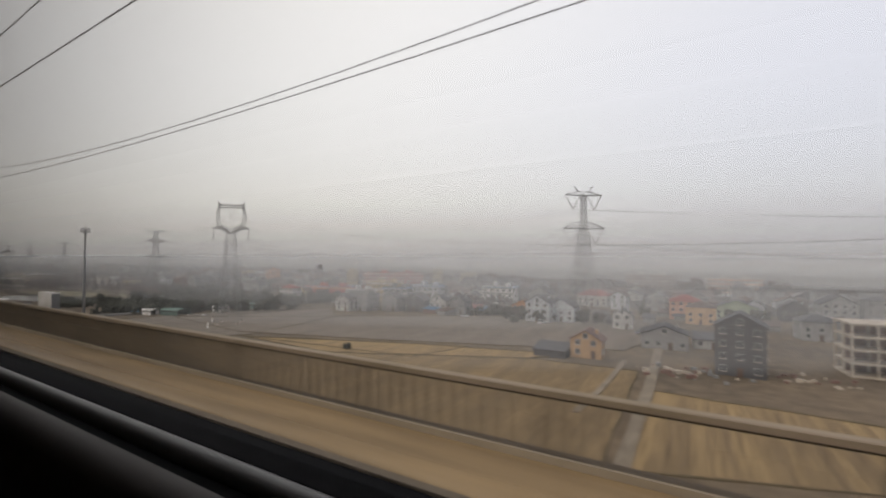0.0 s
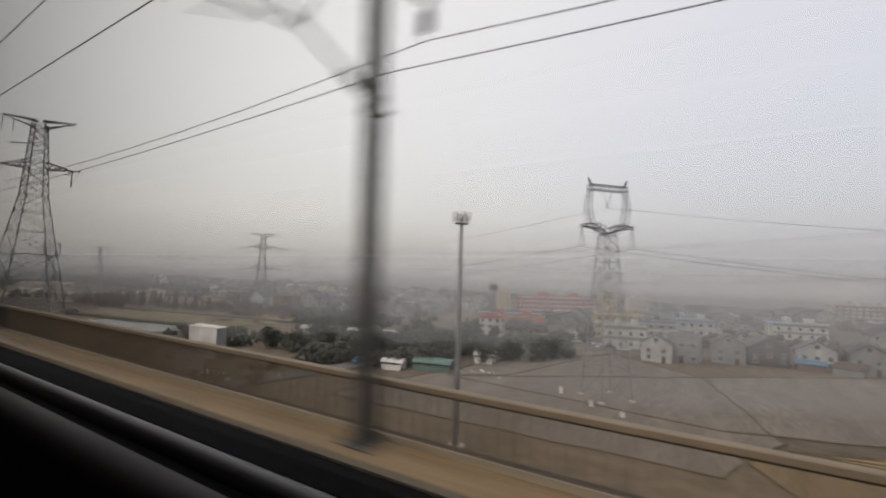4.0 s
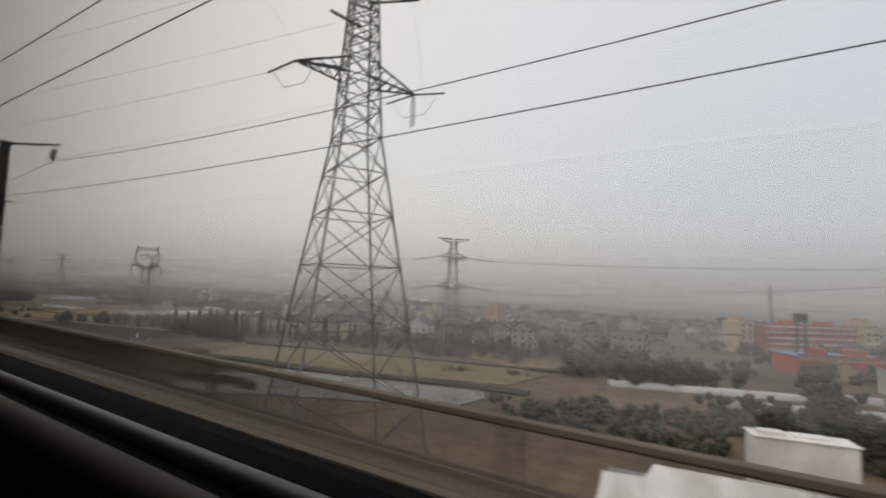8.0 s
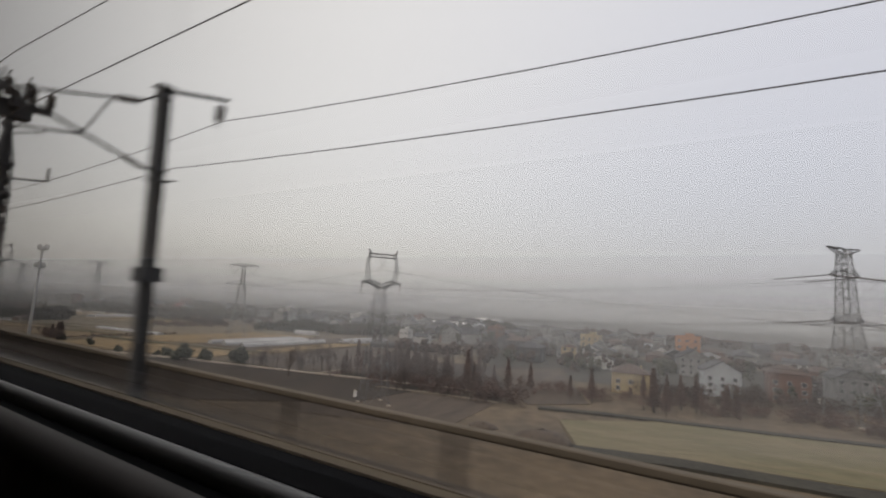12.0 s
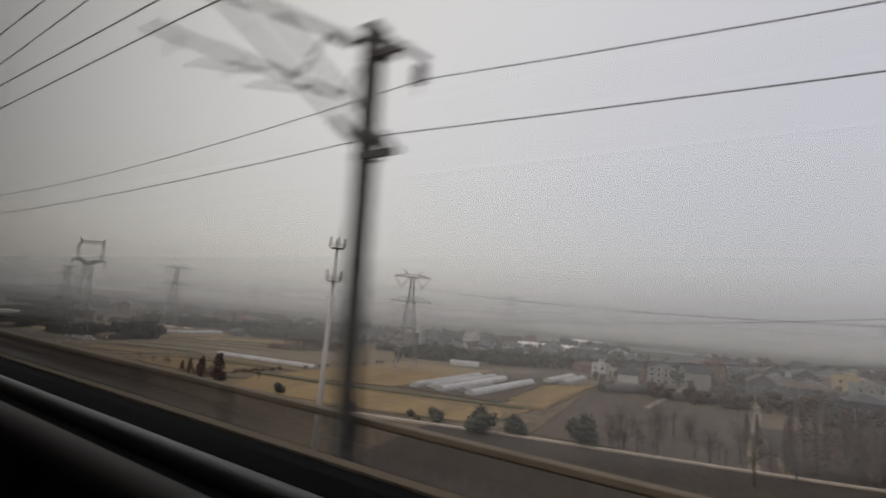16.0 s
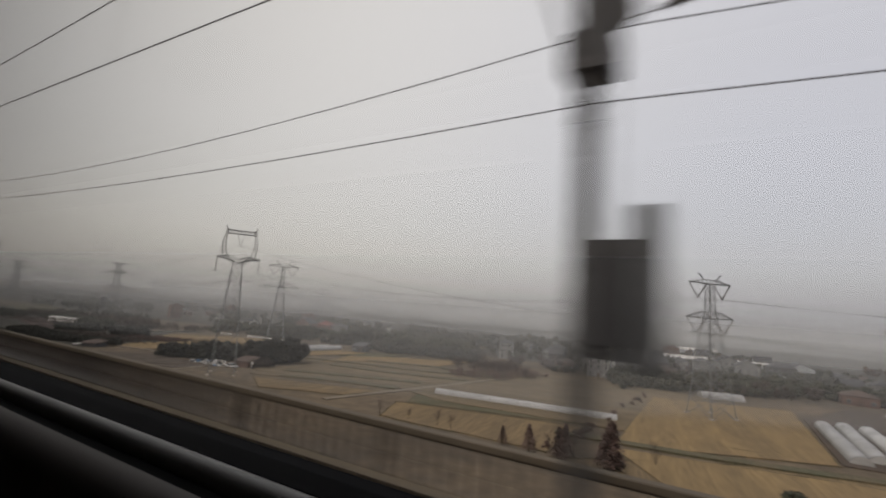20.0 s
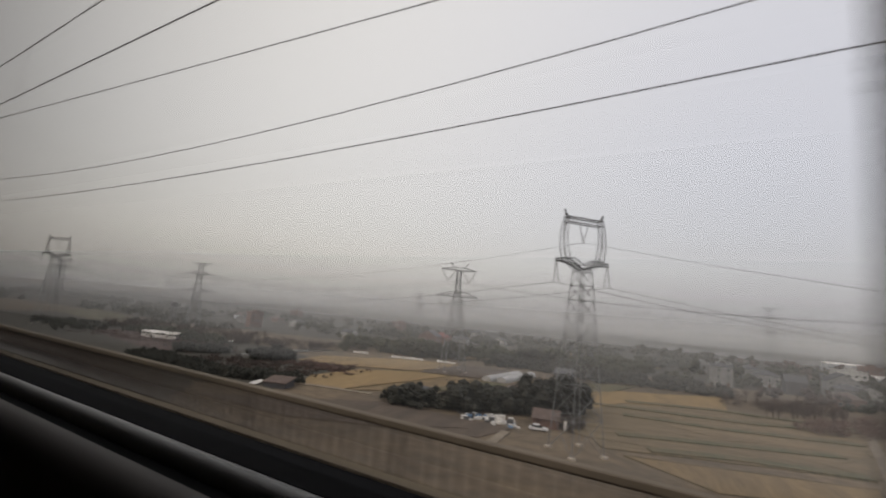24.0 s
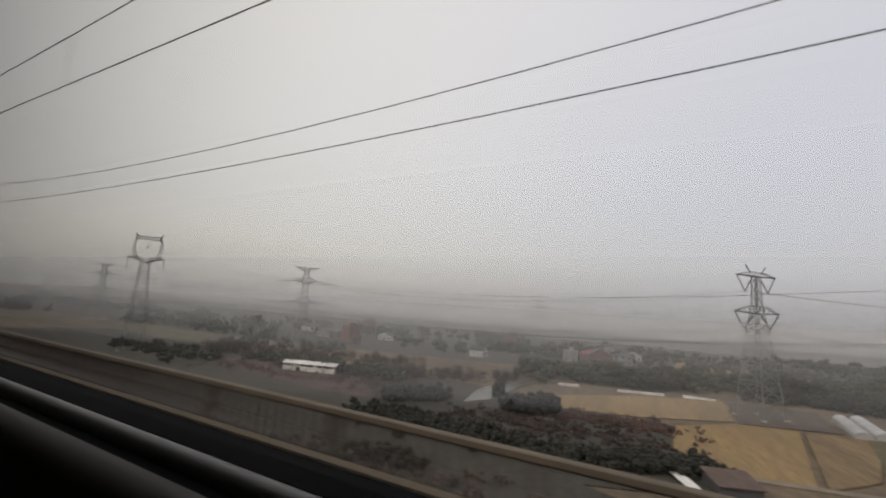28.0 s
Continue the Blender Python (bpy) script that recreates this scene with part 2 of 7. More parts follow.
class Build:
    """Collects simple solids into one mesh."""

    def __init__(self):
        self.v, self.f = [], []

    def box(self, x0, x1, y0, y1, z0, z1):
        n = len(self.v)
        self.v += [(x, y, z) for z in (z0, z1) for x, y in ((x0, y0), (x1, y0), (x1, y1), (x0, y1))]
        self.f += [tuple(n + k for k in q) for q in ((3, 2, 1, 0), (4, 5, 6, 7), (0, 1, 5, 4), (1, 2, 6, 5), (2, 3, 7, 6), (3, 0, 4, 7))]
        return self

    def strut(self, a, b, w, w2=None, sides=4):
        """A straight bar from a to b, w thick."""
        a, b = Vector(a), Vector(b)
        d = (b - a).normalized()
        u = d.cross(Vector((0, 0, 1)) if abs(d.z) < 0.95 else Vector((1, 0, 0))).normalized()
        v = d.cross(u)
        n = len(self.v)
        for p, r in ((a, w / 2), (b, (w2 or w) / 2)):
            for k in range(sides):
                t = 2 * math.pi * (k + 0.5) / sides
                self.v.append(tuple(p + (u * math.cos(t) + v * math.sin(t)) * r * (1.2 if sides == 4 else 1)))
        for k in range(sides):
            j = (k + 1) % sides
            self.f.append((n + k, n + j, n + sides + j, n + sides + k))
        self.f += [tuple(n + k for k in reversed(range(sides))), tuple(n + sides + k for k in range(sides))]
        return self

    def turned(self, rings, sides=10, axis=None):
        """Rings (z, radius) turned about z, or about the line axis=(a, b) with z measured along it."""
        n = len(self.v)
        if axis:
            a, b = Vector(axis[0]), Vector(axis[1])
            d = (b - a).normalized()
            u = d.cross(Vector((0, 0, 1)) if abs(d.z) < 0.95 else Vector((1, 0, 0))).normalized()
            w = d.cross(u)
        else:
            a, d, u, w = Vector(), Vector((0, 0, 1)), Vector((1, 0, 0)), Vector((0, 1, 0))
        for z, r in rings:
            for k in range(sides):
                t = 2 * math.pi * k / sides
                self.v.append(tuple(a + d * z + (u * math.cos(t) + w * math.sin(t)) * r))
        for i in range(len(rings) - 1):
            for k in range(sides):
                j = (k + 1) % sides
                self.f.append((n + i * sides + k, n + i * sides + j, n + (i + 1) * sides + j, n + (i + 1) * sides + k))
        self.f += [tuple(n + k for k in reversed(range(sides))), tuple(n + (len(rings) - 1) * sides + k for k in range(sides))]
        return self

    def done(self, name, material, smooth=False):
        return raw_mesh(name, self.v, self.f, material, smooth)


def sweep(name, profile, s0, s1, step, material, closed=True, canted=False, smooth=False):
    """A profile of (side, up) carried along the line from s0 to s1."""
    n = max(2, int(round((s1 - s0) / step)) + 1)
    ss = np.linspace(s0, s1, n)
    k = len(profile)
    verts = [on_track(s, a, b, canted) for s in ss for a, b in profile]
    faces = []
    for i in range(n - 1):
        for j in range(k if closed else k - 1):
            q = (j + 1) % k
            faces.append((i * k + j, i * k + q, (i + 1) * k + q, (i + 1) * k + j))
    if closed:
        faces += [tuple(range(k)), tuple((n - 1) * k + j for j in reversed(range(k)))]
    return raw_mesh(name, verts, faces, material, smooth)


# ---- ground, viaduct deck and its railing
S0, S1 = -160.0, 1500.0
g = Build()
g.v = [(-5500, -1500, 0), (4000, -1500, 0), (4000, 4500, 0), (-5500, 4500, 0)]
g.f = [(0, 1, 2, 3)]
tagged(part("ground", g.done("ground", M["soil"])), "flat dry brown winter farmland soil", "ground", kind="structure")

S_NEW = 182.0         # here the golden-stained stretch of the viaduct gives way to the older, darker one
for s0, s1, m, words in ((S0, S_NEW, "deck", "golden-brown stained"), (S_NEW, S1, "deck_dark", "dark weathered")):
    deck = part("viaduct_deck", sweep("viaduct_deck", [(-7, -3.1), (6.62, -3.1), (6.62, -4.0), (3.0, -6.2), (-3.4, -6.2), (-7, -4.0)], s0, s1, 8, M[m]))
    tagged(deck, words + " concrete deck of a railway viaduct", "viaduct", kind="structure")
for s in np.arange(S0 + 20, S1, 32.0):
    x, y, h, c = along(s)
    b = Build().box(-1.2, 1.2, -5.2, 2.6, 0, EYE - 6.2)
    tagged(part("viaduct_pier", b.done("viaduct_pier", M["concrete"]), at=pose(x, y, 0, 0, 0, math.degrees(h))), "pale concrete viaduct pier", "pier", "viaduct piers", "structure")

railing = thing("railing", Matrix.Identity(4), "weathered concrete parapet railing along the viaduct edge", "railing", kind="structure")
# The kerb is split in two: this footing is darker than its edge.
part("kerb", sweep("kerb", [(6.63, -3.12), (6.92, -3.12), (6.92, -3.03), (6.635, -3.03)], S0, S1, 8, M["deck_dark"]), railing, "dark brown concrete footing")
for s0, s1, m in ((S0, S_NEW, "rail"), (S_NEW, S1, "rail_dark")):
    part("top_rail", sweep("top_rail", [(6.66, -2.125), (6.86, -2.125), (6.86, -2.04), (6.83, -2.02), (6.68, -2.02), (6.655, -2.035)], s0, s1, 8, M[m]), railing, "pale weathered top rail" if m == "rail" else "brown weathered top rail")
    part("kerb_edge", sweep("kerb_edge", [(6.55, -3.12), (6.625, -3.12), (6.625, -2.99), (6.56, -2.985)], s0, s1, 8, M["kerb" if m == "rail" else m]), railing, "pale concrete kerb edge" if m == "rail" else "brown concrete kerb edge")
# Dark strip put in for the shadow line below the top rail.
part("under_rail", sweep("under_rail", [(6.70, -2.165), (6.80, -2.165), (6.80, -2.128), (6.70, -2.128)], S0, S1, 8, M["baluster"]), railing, "dark strip for the shade under the top rail")
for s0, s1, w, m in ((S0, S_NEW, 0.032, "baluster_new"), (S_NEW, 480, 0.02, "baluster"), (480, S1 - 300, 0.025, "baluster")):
    bal = Build()
    for s in np.arange(s0, s1, 0.28):
        a = on_track(s, 6.75, -3.02)
        n = len(bal.v)
        bal.v += [(a.x + p, a.y + q, a.z + r) for r in (0, 0.85) for p, q in ((-w, -0.05), (w, -0.05), (w, 0.05), (-w, 0.05))]
        bal.f += [tuple(n + k for k in q) for q in ((0, 1, 5, 4), (1, 2, 6, 5), (2, 3, 7, 6), (3, 0, 4, 7))]
    tagged(part("balusters", bal.done("balusters", M[m]), railing), kind="stuff")
    post = Build().box(-0.035, 0.035, -0.06, 0.06, 0, 0.84).done("railing_post", M[m])
    for s in np.arange(s0 + 2, min(s1, S1 - 360), 4.0):
        x, y, h, c = along(s)
        a = on_track(s, 6.75, -3.0)
        part("post", post, railing, at=pose(a.x, a.y, a.z, 0, 0, math.degrees(h)))

# ---- the carriage window: sill, rubber seal and glass run along the train's line
sill = thing("train_window", Matrix.Identity(4), "long dark train window ledge with worn grey rim and clear glass", "window", kind="structure")
part("outer_trim", sweep("outer_trim", [(0.545, -0.335), (0.525, -0.318), (0.515, -0.322), (0.515, -0.345)], S0, S1 - 300, 2, M["rail"], canted=True), sill, "thin pale outer window trim")
part("seal", sweep("seal", [(0.513, -0.326), (0.44, -0.324), (0.44, -0.42), (0.513, -0.42)], S0, S1 - 300, 2, M["seal"], canted=True), sill, "black rubber window seal")
part("rim", sweep("rim", [(0.438, -0.330), (0.432, -0.320), (0.422, -0.3145), (0.410, -0.313), (0.400, -0.316), (0.394, -0.324), (0.393, -0.42), (0.438, -0.42)], S0, S1 - 300, 2, M["sill"], canted=True, smooth=True), sill, "worn grey metal rim")
part("groove", sweep("groove", [(0.391, -0.334), (0.366, -0.334), (0.366, -0.42), (0.391, -0.42)], S0, S1 - 300, 2, M["seal"], canted=True), sill)
part("ledge", sweep("ledge", [(0.364, -0.330), (0.358, -0.322), (0.335, -0.319), (0.312, -0.325), (0.300, -0.345), (0.296, -0.60), (0.364, -0.60)], S0, S1 - 300, 2, M["ledge"], canted=True, smooth=True), sill, "dark padded ledge")
part("pane", sweep("pane", [(0.49, -0.324), (0.49, 1.1)], S0, S1 - 300, 4, pane_material(), closed=False, canted=True), sill, "clear window glass")
# Unseen lining, added to set what the pane mirrors: dark below, paler overhead.
part("inner_wall", sweep("inner_wall", [(0.545, -0.43), (0.25, -0.61), (0.25, -1.2), (-2.3, -1.2), (-2.3, 0.02), (-2.4, 0.02), (-2.4, -1.3), (0.545, -1.3)], S0, S1 - 300, 4, M["inner"], canted=True), sill, "unseen dark carriage lining for the pane to mirror")
part("ceiling_lining", sweep("ceiling_lining", [(-2.3, 0.03), (-2.26, 0.75), (-2.0, 1.05), (-1.6, 1.14), (0.0, 1.14), (0.50, 1.1), (0.50, 1.2), (-2.4, 1.2), (-2.4, 0.03)], S0, S1 - 300, 4, M["lining"], canted=True), sill, "unseen brown carriage ceiling for the pane to mirror")

# Unseen shell, added to block part of the sky from the deck.
shell = [(0.55, -1.31), (0.62, -1.6), (0.58, -2.75), (-2.45, -2.75), (-2.52, -1.6), (-2.45, 1.25), (-1.9, 1.5), (0.0, 1.5), (0.54, 1.21), (0.50, 1.21), (-2.41, 1.21), (-2.41, -1.31)]
part("outer_skin", sweep("outer_skin", shell, S0, S1 - 300, 4, M["skin"], canted=True), sill, "unseen outer shell of the carriage that shades the deck")

# ---- haze put into flat see-through sheets: they stand aslant behind one another, so that it thickens with distance every way
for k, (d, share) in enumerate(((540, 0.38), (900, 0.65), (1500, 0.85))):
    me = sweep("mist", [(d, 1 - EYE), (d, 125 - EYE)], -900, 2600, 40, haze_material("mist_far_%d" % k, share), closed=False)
    tagged(part("mist", me), "flat translucent sheet that stands in for grey haze", "mist", kind="structure")
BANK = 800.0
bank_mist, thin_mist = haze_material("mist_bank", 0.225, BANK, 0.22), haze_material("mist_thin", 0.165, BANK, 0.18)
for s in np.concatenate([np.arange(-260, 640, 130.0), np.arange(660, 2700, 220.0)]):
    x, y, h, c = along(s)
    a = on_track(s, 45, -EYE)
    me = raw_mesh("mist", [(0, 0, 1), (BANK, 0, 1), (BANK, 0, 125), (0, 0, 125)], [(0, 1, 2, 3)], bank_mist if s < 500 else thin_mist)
    tagged(part("mist", me, at=pose(a.x, a.y, 0, 0, 0, math.degrees(h) + 30)), "flat translucent sheet that stands in for grey haze", "mist", kind="structure")

# ---- overhead line: masts, brackets and wires beside the second track


def insulator(b, a, c, r=0.075, n=7):
    """A ribbed rod from a to c."""
    a, c = Vector(a), Vector(c)
    d = (c - a).length
    rings = []
    for k in range(n):
        z = d * k / n
        rings += [(z, r * 0.45), (z + d * 0.3 / n, r), (z + d * 0.6 / n, r * 0.45)]
    rings.append((d, r * 0.45))
    b.turned(rings, 8, (a, c))


def catenary_mast():
    """Steel H-column with a bracket over the track and a feeder arm on the field side. Origin at the foot; +y is the field side."""
    top = 8.92
    mast = thing("catenary_mast", Matrix.Identity(4), "dark grey steel railway catenary mast on the viaduct edge", "catenary mast", "catenary masts")
    w = 0.145
    part("column", Build().box(-w, w, -w, -w + 0.03, 0.04, top).box(-w, w, w - 0.03, w, 0.04, top).box(-0.012, 0.012, -w + 0.03, w - 0.03, 0.04, top).done("mast_column", M["mast"]), mast)
    foot = Build().box(-0.32, 0.32, -0.32, 0.32, 0, 0.04)
    for x in (-0.25, 0.25):
        for y in (-0.25, 0.25):
            foot.turned([(0.04, 0.035), (0.12, 0.035)], 6)
            foot.v[-12:] = [(p + x, q + y, r) for p, q, r in foot.v[-12:]]
    part("base_plate", foot.done("mast_base_plate", M["mast"]), mast)
    part("cap_plate", Build().box(-0.19, 0.19, -0.22, 0.2, top, top + 0.05).done("cap_plate", M["mast"]), mast)
    part("feeder_arm", Build().strut((0, 0.05, top - 0.03), (0, 1.9, top + 0.42), 0.11).done("feeder_arm", M["mast"]), mast)
    part("feeder_link", Build().strut((0, 1.72, top + 0.36), (0, 1.68, top + 0.12), 0.03).strut((0, 1.68, top + 0.12), (0, 1.6, top - 0.62), 0.03).done("feeder_link", M["mast"]), mast)
    b = Build()
    insulator(b, (0, 1.68, top + 0.14), (0, 1.63, top - 0.38), 0.15, 6)
    part("feeder_insulator", b.done("feeder_insulator", M["porcelain"]), mast, "hanging ribbed insulator")
    part("upper_hinge", Build().strut((0, -0.14, top - 0.28), (0, -0.6, top - 0.62), 0.06, sides=6).done("upper_hinge", M["mast"]), mast)
    b = Build()
    insulator(b, (0, -0.58, top - 0.61), (0, -1.12, top - 0.74), 0.1, 8)
    part("upper_insulator", b.done("upper_insulator", M["porcelain"]), mast)
    part("lower_hinge", Build().strut((0, -0.14, 6.5), (0, -0.38, 6.5), 0.07, sides=6).done("lower_hinge", M["mast"]), mast)
    b = Build()
    insulator(b, (0, -0.36, 6.49), (0, -0.9, 6.70), 0.1, 8)
    part("lower_insulator", b.done("lower_insulator", M["porcelain"]), mast)
    part("top_tube", Build().strut((0, -1.12, top - 0.74), (0, -3.4, 7.52), 0.07, sides=8).done("top_tube", M["mast"]), mast)
    part("stay_tube", Build().strut((0, -0.9, 6.70), (0, -3.22, 7.58), 0.085, sides=8).done("stay_tube", M["mast"]), mast)
    part("link", Build().strut((0, -1.15, 8.22), (0, -1.75, 6.98), 0.05, sides=6).done("link", M["mast"]), mast)
    part("register_tube", Build().strut((0, -1.7, 6.98), (0, -3.9, 6.60), 0.06, sides=8).strut((0, -3.6, 6.65), (0, -3.6, 6.40), 0.03, sides=6).done("register_tube", M["mast"]), mast)
    part("steady_arm", Build().strut((0, -2.4, 6.78), (0, -3.36, 6.42), 0.035, sides=6).done("steady_arm", M["mast"]), mast)
    part("messenger_saddle", Build().strut((0, -3.2, 7.6), (0, -3.2, 8.0), 0.05).box(-0.06, 0.06, -3.27, -3.13, 7.5, 7.66).done("messenger_saddle", M["mast"]), mast)
    for z in (top - 0.28, 6.5, 6.2):
        part("clamp", Build().box(-0.165, 0.165, -0.18, 0.165, z - 0.06, z + 0.06).done("clamp", M["mast"]), mast)
    part("wire_holder", Build().strut((0, 0.14, 6.25), (0, 0.5, 6.3), 0.06).done("wire_holder", M["mast"]), mast)
    return mast


proto = catenary_mast()
mast_s = [-124.4, -83.7, -43, -2.3, 38.15, 79.1, 119.3, 160.5, 201.8, 243.5, 284.8, 327.6, 368.4, 409.3, 449.2, 489.2, 529.2, 569.9, 610.6, 651.1, 690.6, 730.4, 769.4, 807.6, 847.5, 885.75, 924.3] + [964.3 + 40.0 * k for k in range(11)]
for k, s in enumerate(mast_s):
    x, y, h, c = along(s)
    a = on_track(s, 6.17, -3.1)
    lean = math.degrees(c) * 0.3
    a = on_track(s, 6.17 + 0.07 * lean, -3.1)
    p = pose(a.x, a.y, a.z, 0, 0, math.degrees(h)) @ pose(0, 0, 0, lean) @ Matrix.Diagonal((1, 1, 1 - 0.0055 * math.degrees(c), 1))
    if k == 0:
        proto.matrix_basis = p
        m = proto
    else:
        m = copy_thing(proto, p)
    if 540 < s < 640:
        # where the wires overlap, a second bracket hangs beside the first
        for o in list(m.children):
            if o.name.split(".")[0] in ("upper_insulator", "lower_insulator", "top_tube", "stay_tube", "link", "register_tube", "steady_arm"):
                part(o.name.split(".")[0], o.data, m, at=pose(0.7, 0.35, -0.28))
        part("bracket_beam", Build().box(-0.1, 0.85, -0.2, -0.12, 8.2, 8.34).box(-0.1, 0.85, -0.2, -0.12, 6.12, 6.26).done("bracket_beam", M["mast"]), m)
    if k in (14, 19, 24, 25):
        part("switch_box", Build().box(-0.26, 0.26, -0.24, 0.28, 3.35, 3.75).box(-0.2, 0.2, 0.28, 0.31, 3.4, 3.7).done("switch_box", M["dark"]), m, "small dark switch box")
    if k == 20:
        # weights that keep the wires taut hang in a dark cage on the field side
        part("tension_weights", Build().box(0.1, 0.62, -0.16, 0.3, 2.95, 4.4).box(0.2, 0.54, -0.1, 0.24, 2.75, 2.95).strut((0.37, 0.06, 4.4), (0.37, 0.06, 8.1), 0.03).done("tension_weights", M["dark"]), m, "stack of black iron tension weights")
        part("guide_frame", Build().box(0.62, 0.66, -0.2, 0.34, 2.6, 4.9).box(0.95, 0.99, -0.2, 0.34, 2.6, 4.9).box(0.66, 0.95, -0.02, 0.02, 2.6, 4.9).done("guide_frame", M["steel"]), m, "grey steel guide plate")
        part("pulley", Build().turned([(-0.06, 0.36), (-0.03, 0.3), (0.03, 0.3), (0.06, 0.36)], 16, ((0.3, 0.1, 8.0), (0.3, 0.5, 8.0))).done("pulley", M["dark"]), m)
        part("anchor_bracket", Build().box(-0.3, 0.42, -0.3, 0.3, 6.9, 7.5).done("anchor_bracket", M["dark"]), m)

# a tall lattice pole crowned with insulators, beside the ordinary masts
x, y, h, c = along(460.8)
a = on_track(460.8, 6.17, -3.1)
sp = thing("switch_pole", pose(a.x, a.y, a.z, 0, 0, math.degrees(h)) @ pose(0, 0, 0, 1.8), "dark steel lattice pole crowned with large insulators", "catenary mast")
legs, lace = Build(), Build()
for sx in (-1, 1):
    for sy in (-1, 1):
        legs.strut((sx * 0.26, sy * 0.2, 0), (sx * 0.26, sy * 0.2, 8.0), 0.09).strut((sx * 0.26, sy * 0.2, 8.0), (sx * 0.1, sy * 0.1, 9.0), 0.09)
for z in np.arange(0.2, 7.9, 0.6):
    for sy in (-0.2, 0.2):
        lace.strut((-0.26, sy, z), (0.26, sy, z + 0.6), 0.05).strut((0.26, sy, z), (-0.26, sy, z + 0.6), 0.05)
    for sx in (-0.26, 0.26):
        lace.strut((sx, -0.2, z), (sx, 0.2, z + 0.6), 0.05)
part("legs", legs.done("pole_legs", M["mast"]), sp)
part("lacing", lace.done("pole_lacing", M["mast"]), sp)
# Added box that darkens the gaps, so that the lattice looks dense.
part("core", Build().box(-0.2, 0.2, -0.13, 0.13, 0, 8.2).done("pole_core", M["dark"]), sp, "dark filler box inside the lattice")
part("ladder", Build().box(-0.05, 0.05, -0.06, 0.06, 0.1, 9.0).done("pole_ladder", M["dark"]), sp, "dark steel ladder rail")
for z in (2.2, 3.6, 5.0, 6.4, 7.7):
    part("band", Build().box(-0.33, 0.33, -0.27, 0.27, z, z + 0.14).done("pole_band", M["dark"]), sp)
part("neck", Build().box(-0.12, 0.12, -0.12, 0.12, 9.0, 10.3).done("pole_neck", M["mast"]), sp)
part("crossarm", Build().box(-0.8, 0.8, -0.16, 0.16, 10.0, 10.4).box(-0.3, 0.3, -0.6, 0.6, 9.7, 10.15).box(-0.16, 0.16, -1.45, 1.25, 10.2, 10.45).strut((0, -0.8, 10.2), (0, -0.12, 9.2), 0.05).strut((0, 0.8, 10.2), (0, 0.12, 9.2), 0.05).done("pole_crossarm", M["dark"]), sp)
for k, (px, py) in enumerate(((0, -1.4), (0, -0.75), (-0.65, -0.3), (0.65, -0.3), (-0.65, 0.3), (0.65, 0.3), (0, 0.6), (0, 1.2))):
    b = Build()
    insulator(b, (px, py, 10.4), (px * 1.1, py * 1.05, 11.15), 0.2, 6)
    part("insulator", b.done("pole_insulator", M["porcelain"]), sp, "large dark ribbed insulator")
    part("terminal", Build().strut((px * 1.1, py * 1.05, 11.25), (px * 1.1, py * 1.05, 11.4), 0.08).done("pole_terminal", M["dark"]), sp)
part("feeder_arm", Build().strut((0, 0.2, 7.2), (0, 1.5, 7.35), 0.08).done("pole_arm", M["mast"]), sp)
b = Build()
insulator(b, (0, 1.45, 7.38), (0, 1.45, 7.95), 0.08, 6)
part("arm_insulator", b.done("pole_arm_insulator", M["porcelain"]), sp)


def hung_wire(name, supports, sag, r, material, steps=10, label="", category="wire", group=""):
    """A round wire through the supports, hanging between them."""
    pts = []
    for a, b in zip(supports, supports[1:]):
        a, b = Vector(a), Vector(b)
        for k in range(steps):
            u = k / steps
            p = a.lerp(b, u)
            p.z -= 4 * sag * u * (1 - u)
            pts.append(p)
    pts.append(Vector(supports[-1]))
    cu = bpy.data.curves.new(name, "CURVE")
    cu.dimensions, cu.bevel_depth, cu.bevel_resolution = "3D", r, 1
    sl = cu.splines.new("POLY")
    sl.points.add(len(pts) - 1)
    for q, p in zip(sl.points, pts):
        q.co = (*p, 1)
    cu.materials.append(material)
    return tagged(new(name, cu), label, category, group)


TOPUP = 8.85 - 3.1
hung_wire("feeder_wire", [on_track(s, 6.17 + 1.6, TOPUP - 0.47 + float(np.interp(s, [260, 340, 520, 570, 611, 651, 690, 810, 1000], [-0.1, -0.05, -0.05, 0.05, -0.2, -0.05, 0.1, 0.1, 0.0]))) for s in mast_s], 0.78, 0.0125, M["wire"], 12, "dark feeder wire hung along the railway masts", "wire")
def return_height(s):
    return float(np.interp(s, [0, 150, 260, 330, 370, 410, 450, 490, 530, 570, 630, 690, 730, 769, 810, 870, 924, 1000],
                           [4.0, 3.95, 3.54, 3.33, 3.48, 3.38, 3.33, 3.36, 3.5, 3.44, 3.22, 3.3, 3.95, 3.75, 3.5, 3.55, 3.68, 3.7]))


hung_wire("return_wire", [on_track(s, 6.17 + 0.32, return_height(s)) for s in mast_s], 0.5, 0.011, M["wire"], 12, "thin dark return wire fixed to the masts", "wire")


def hang(s, kind):
    """Height of the messenger (0) or contact wire (1) over the camera's line, a little higher where the track is canted."""
    return TOPUP - (0.88, 2.42)[kind] + float(np.interp(s, [0, 150, 300, 520], ((0.0, 0.03, 0.06, 0.08), (0.0, 0.04, 0.08, 0.12))[kind]))


hung_wire("messenger_wire", [on_track(s, 2.8 + 0.2 * (-1) ** k, hang(s, 0)) for k, s in enumerate(mast_s)], 0.55, 0.010, M["wire"], 12, "dark messenger wire over the second track", "wire")
hung_wire("contact_wire", [on_track(s, 2.8 + 0.2 * (-1) ** k, hang(s, 1)) for k, s in enumerate(mast_s)], 0.0, 0.010, M["wire"], 4, "copper contact wire over the second track", "wire")
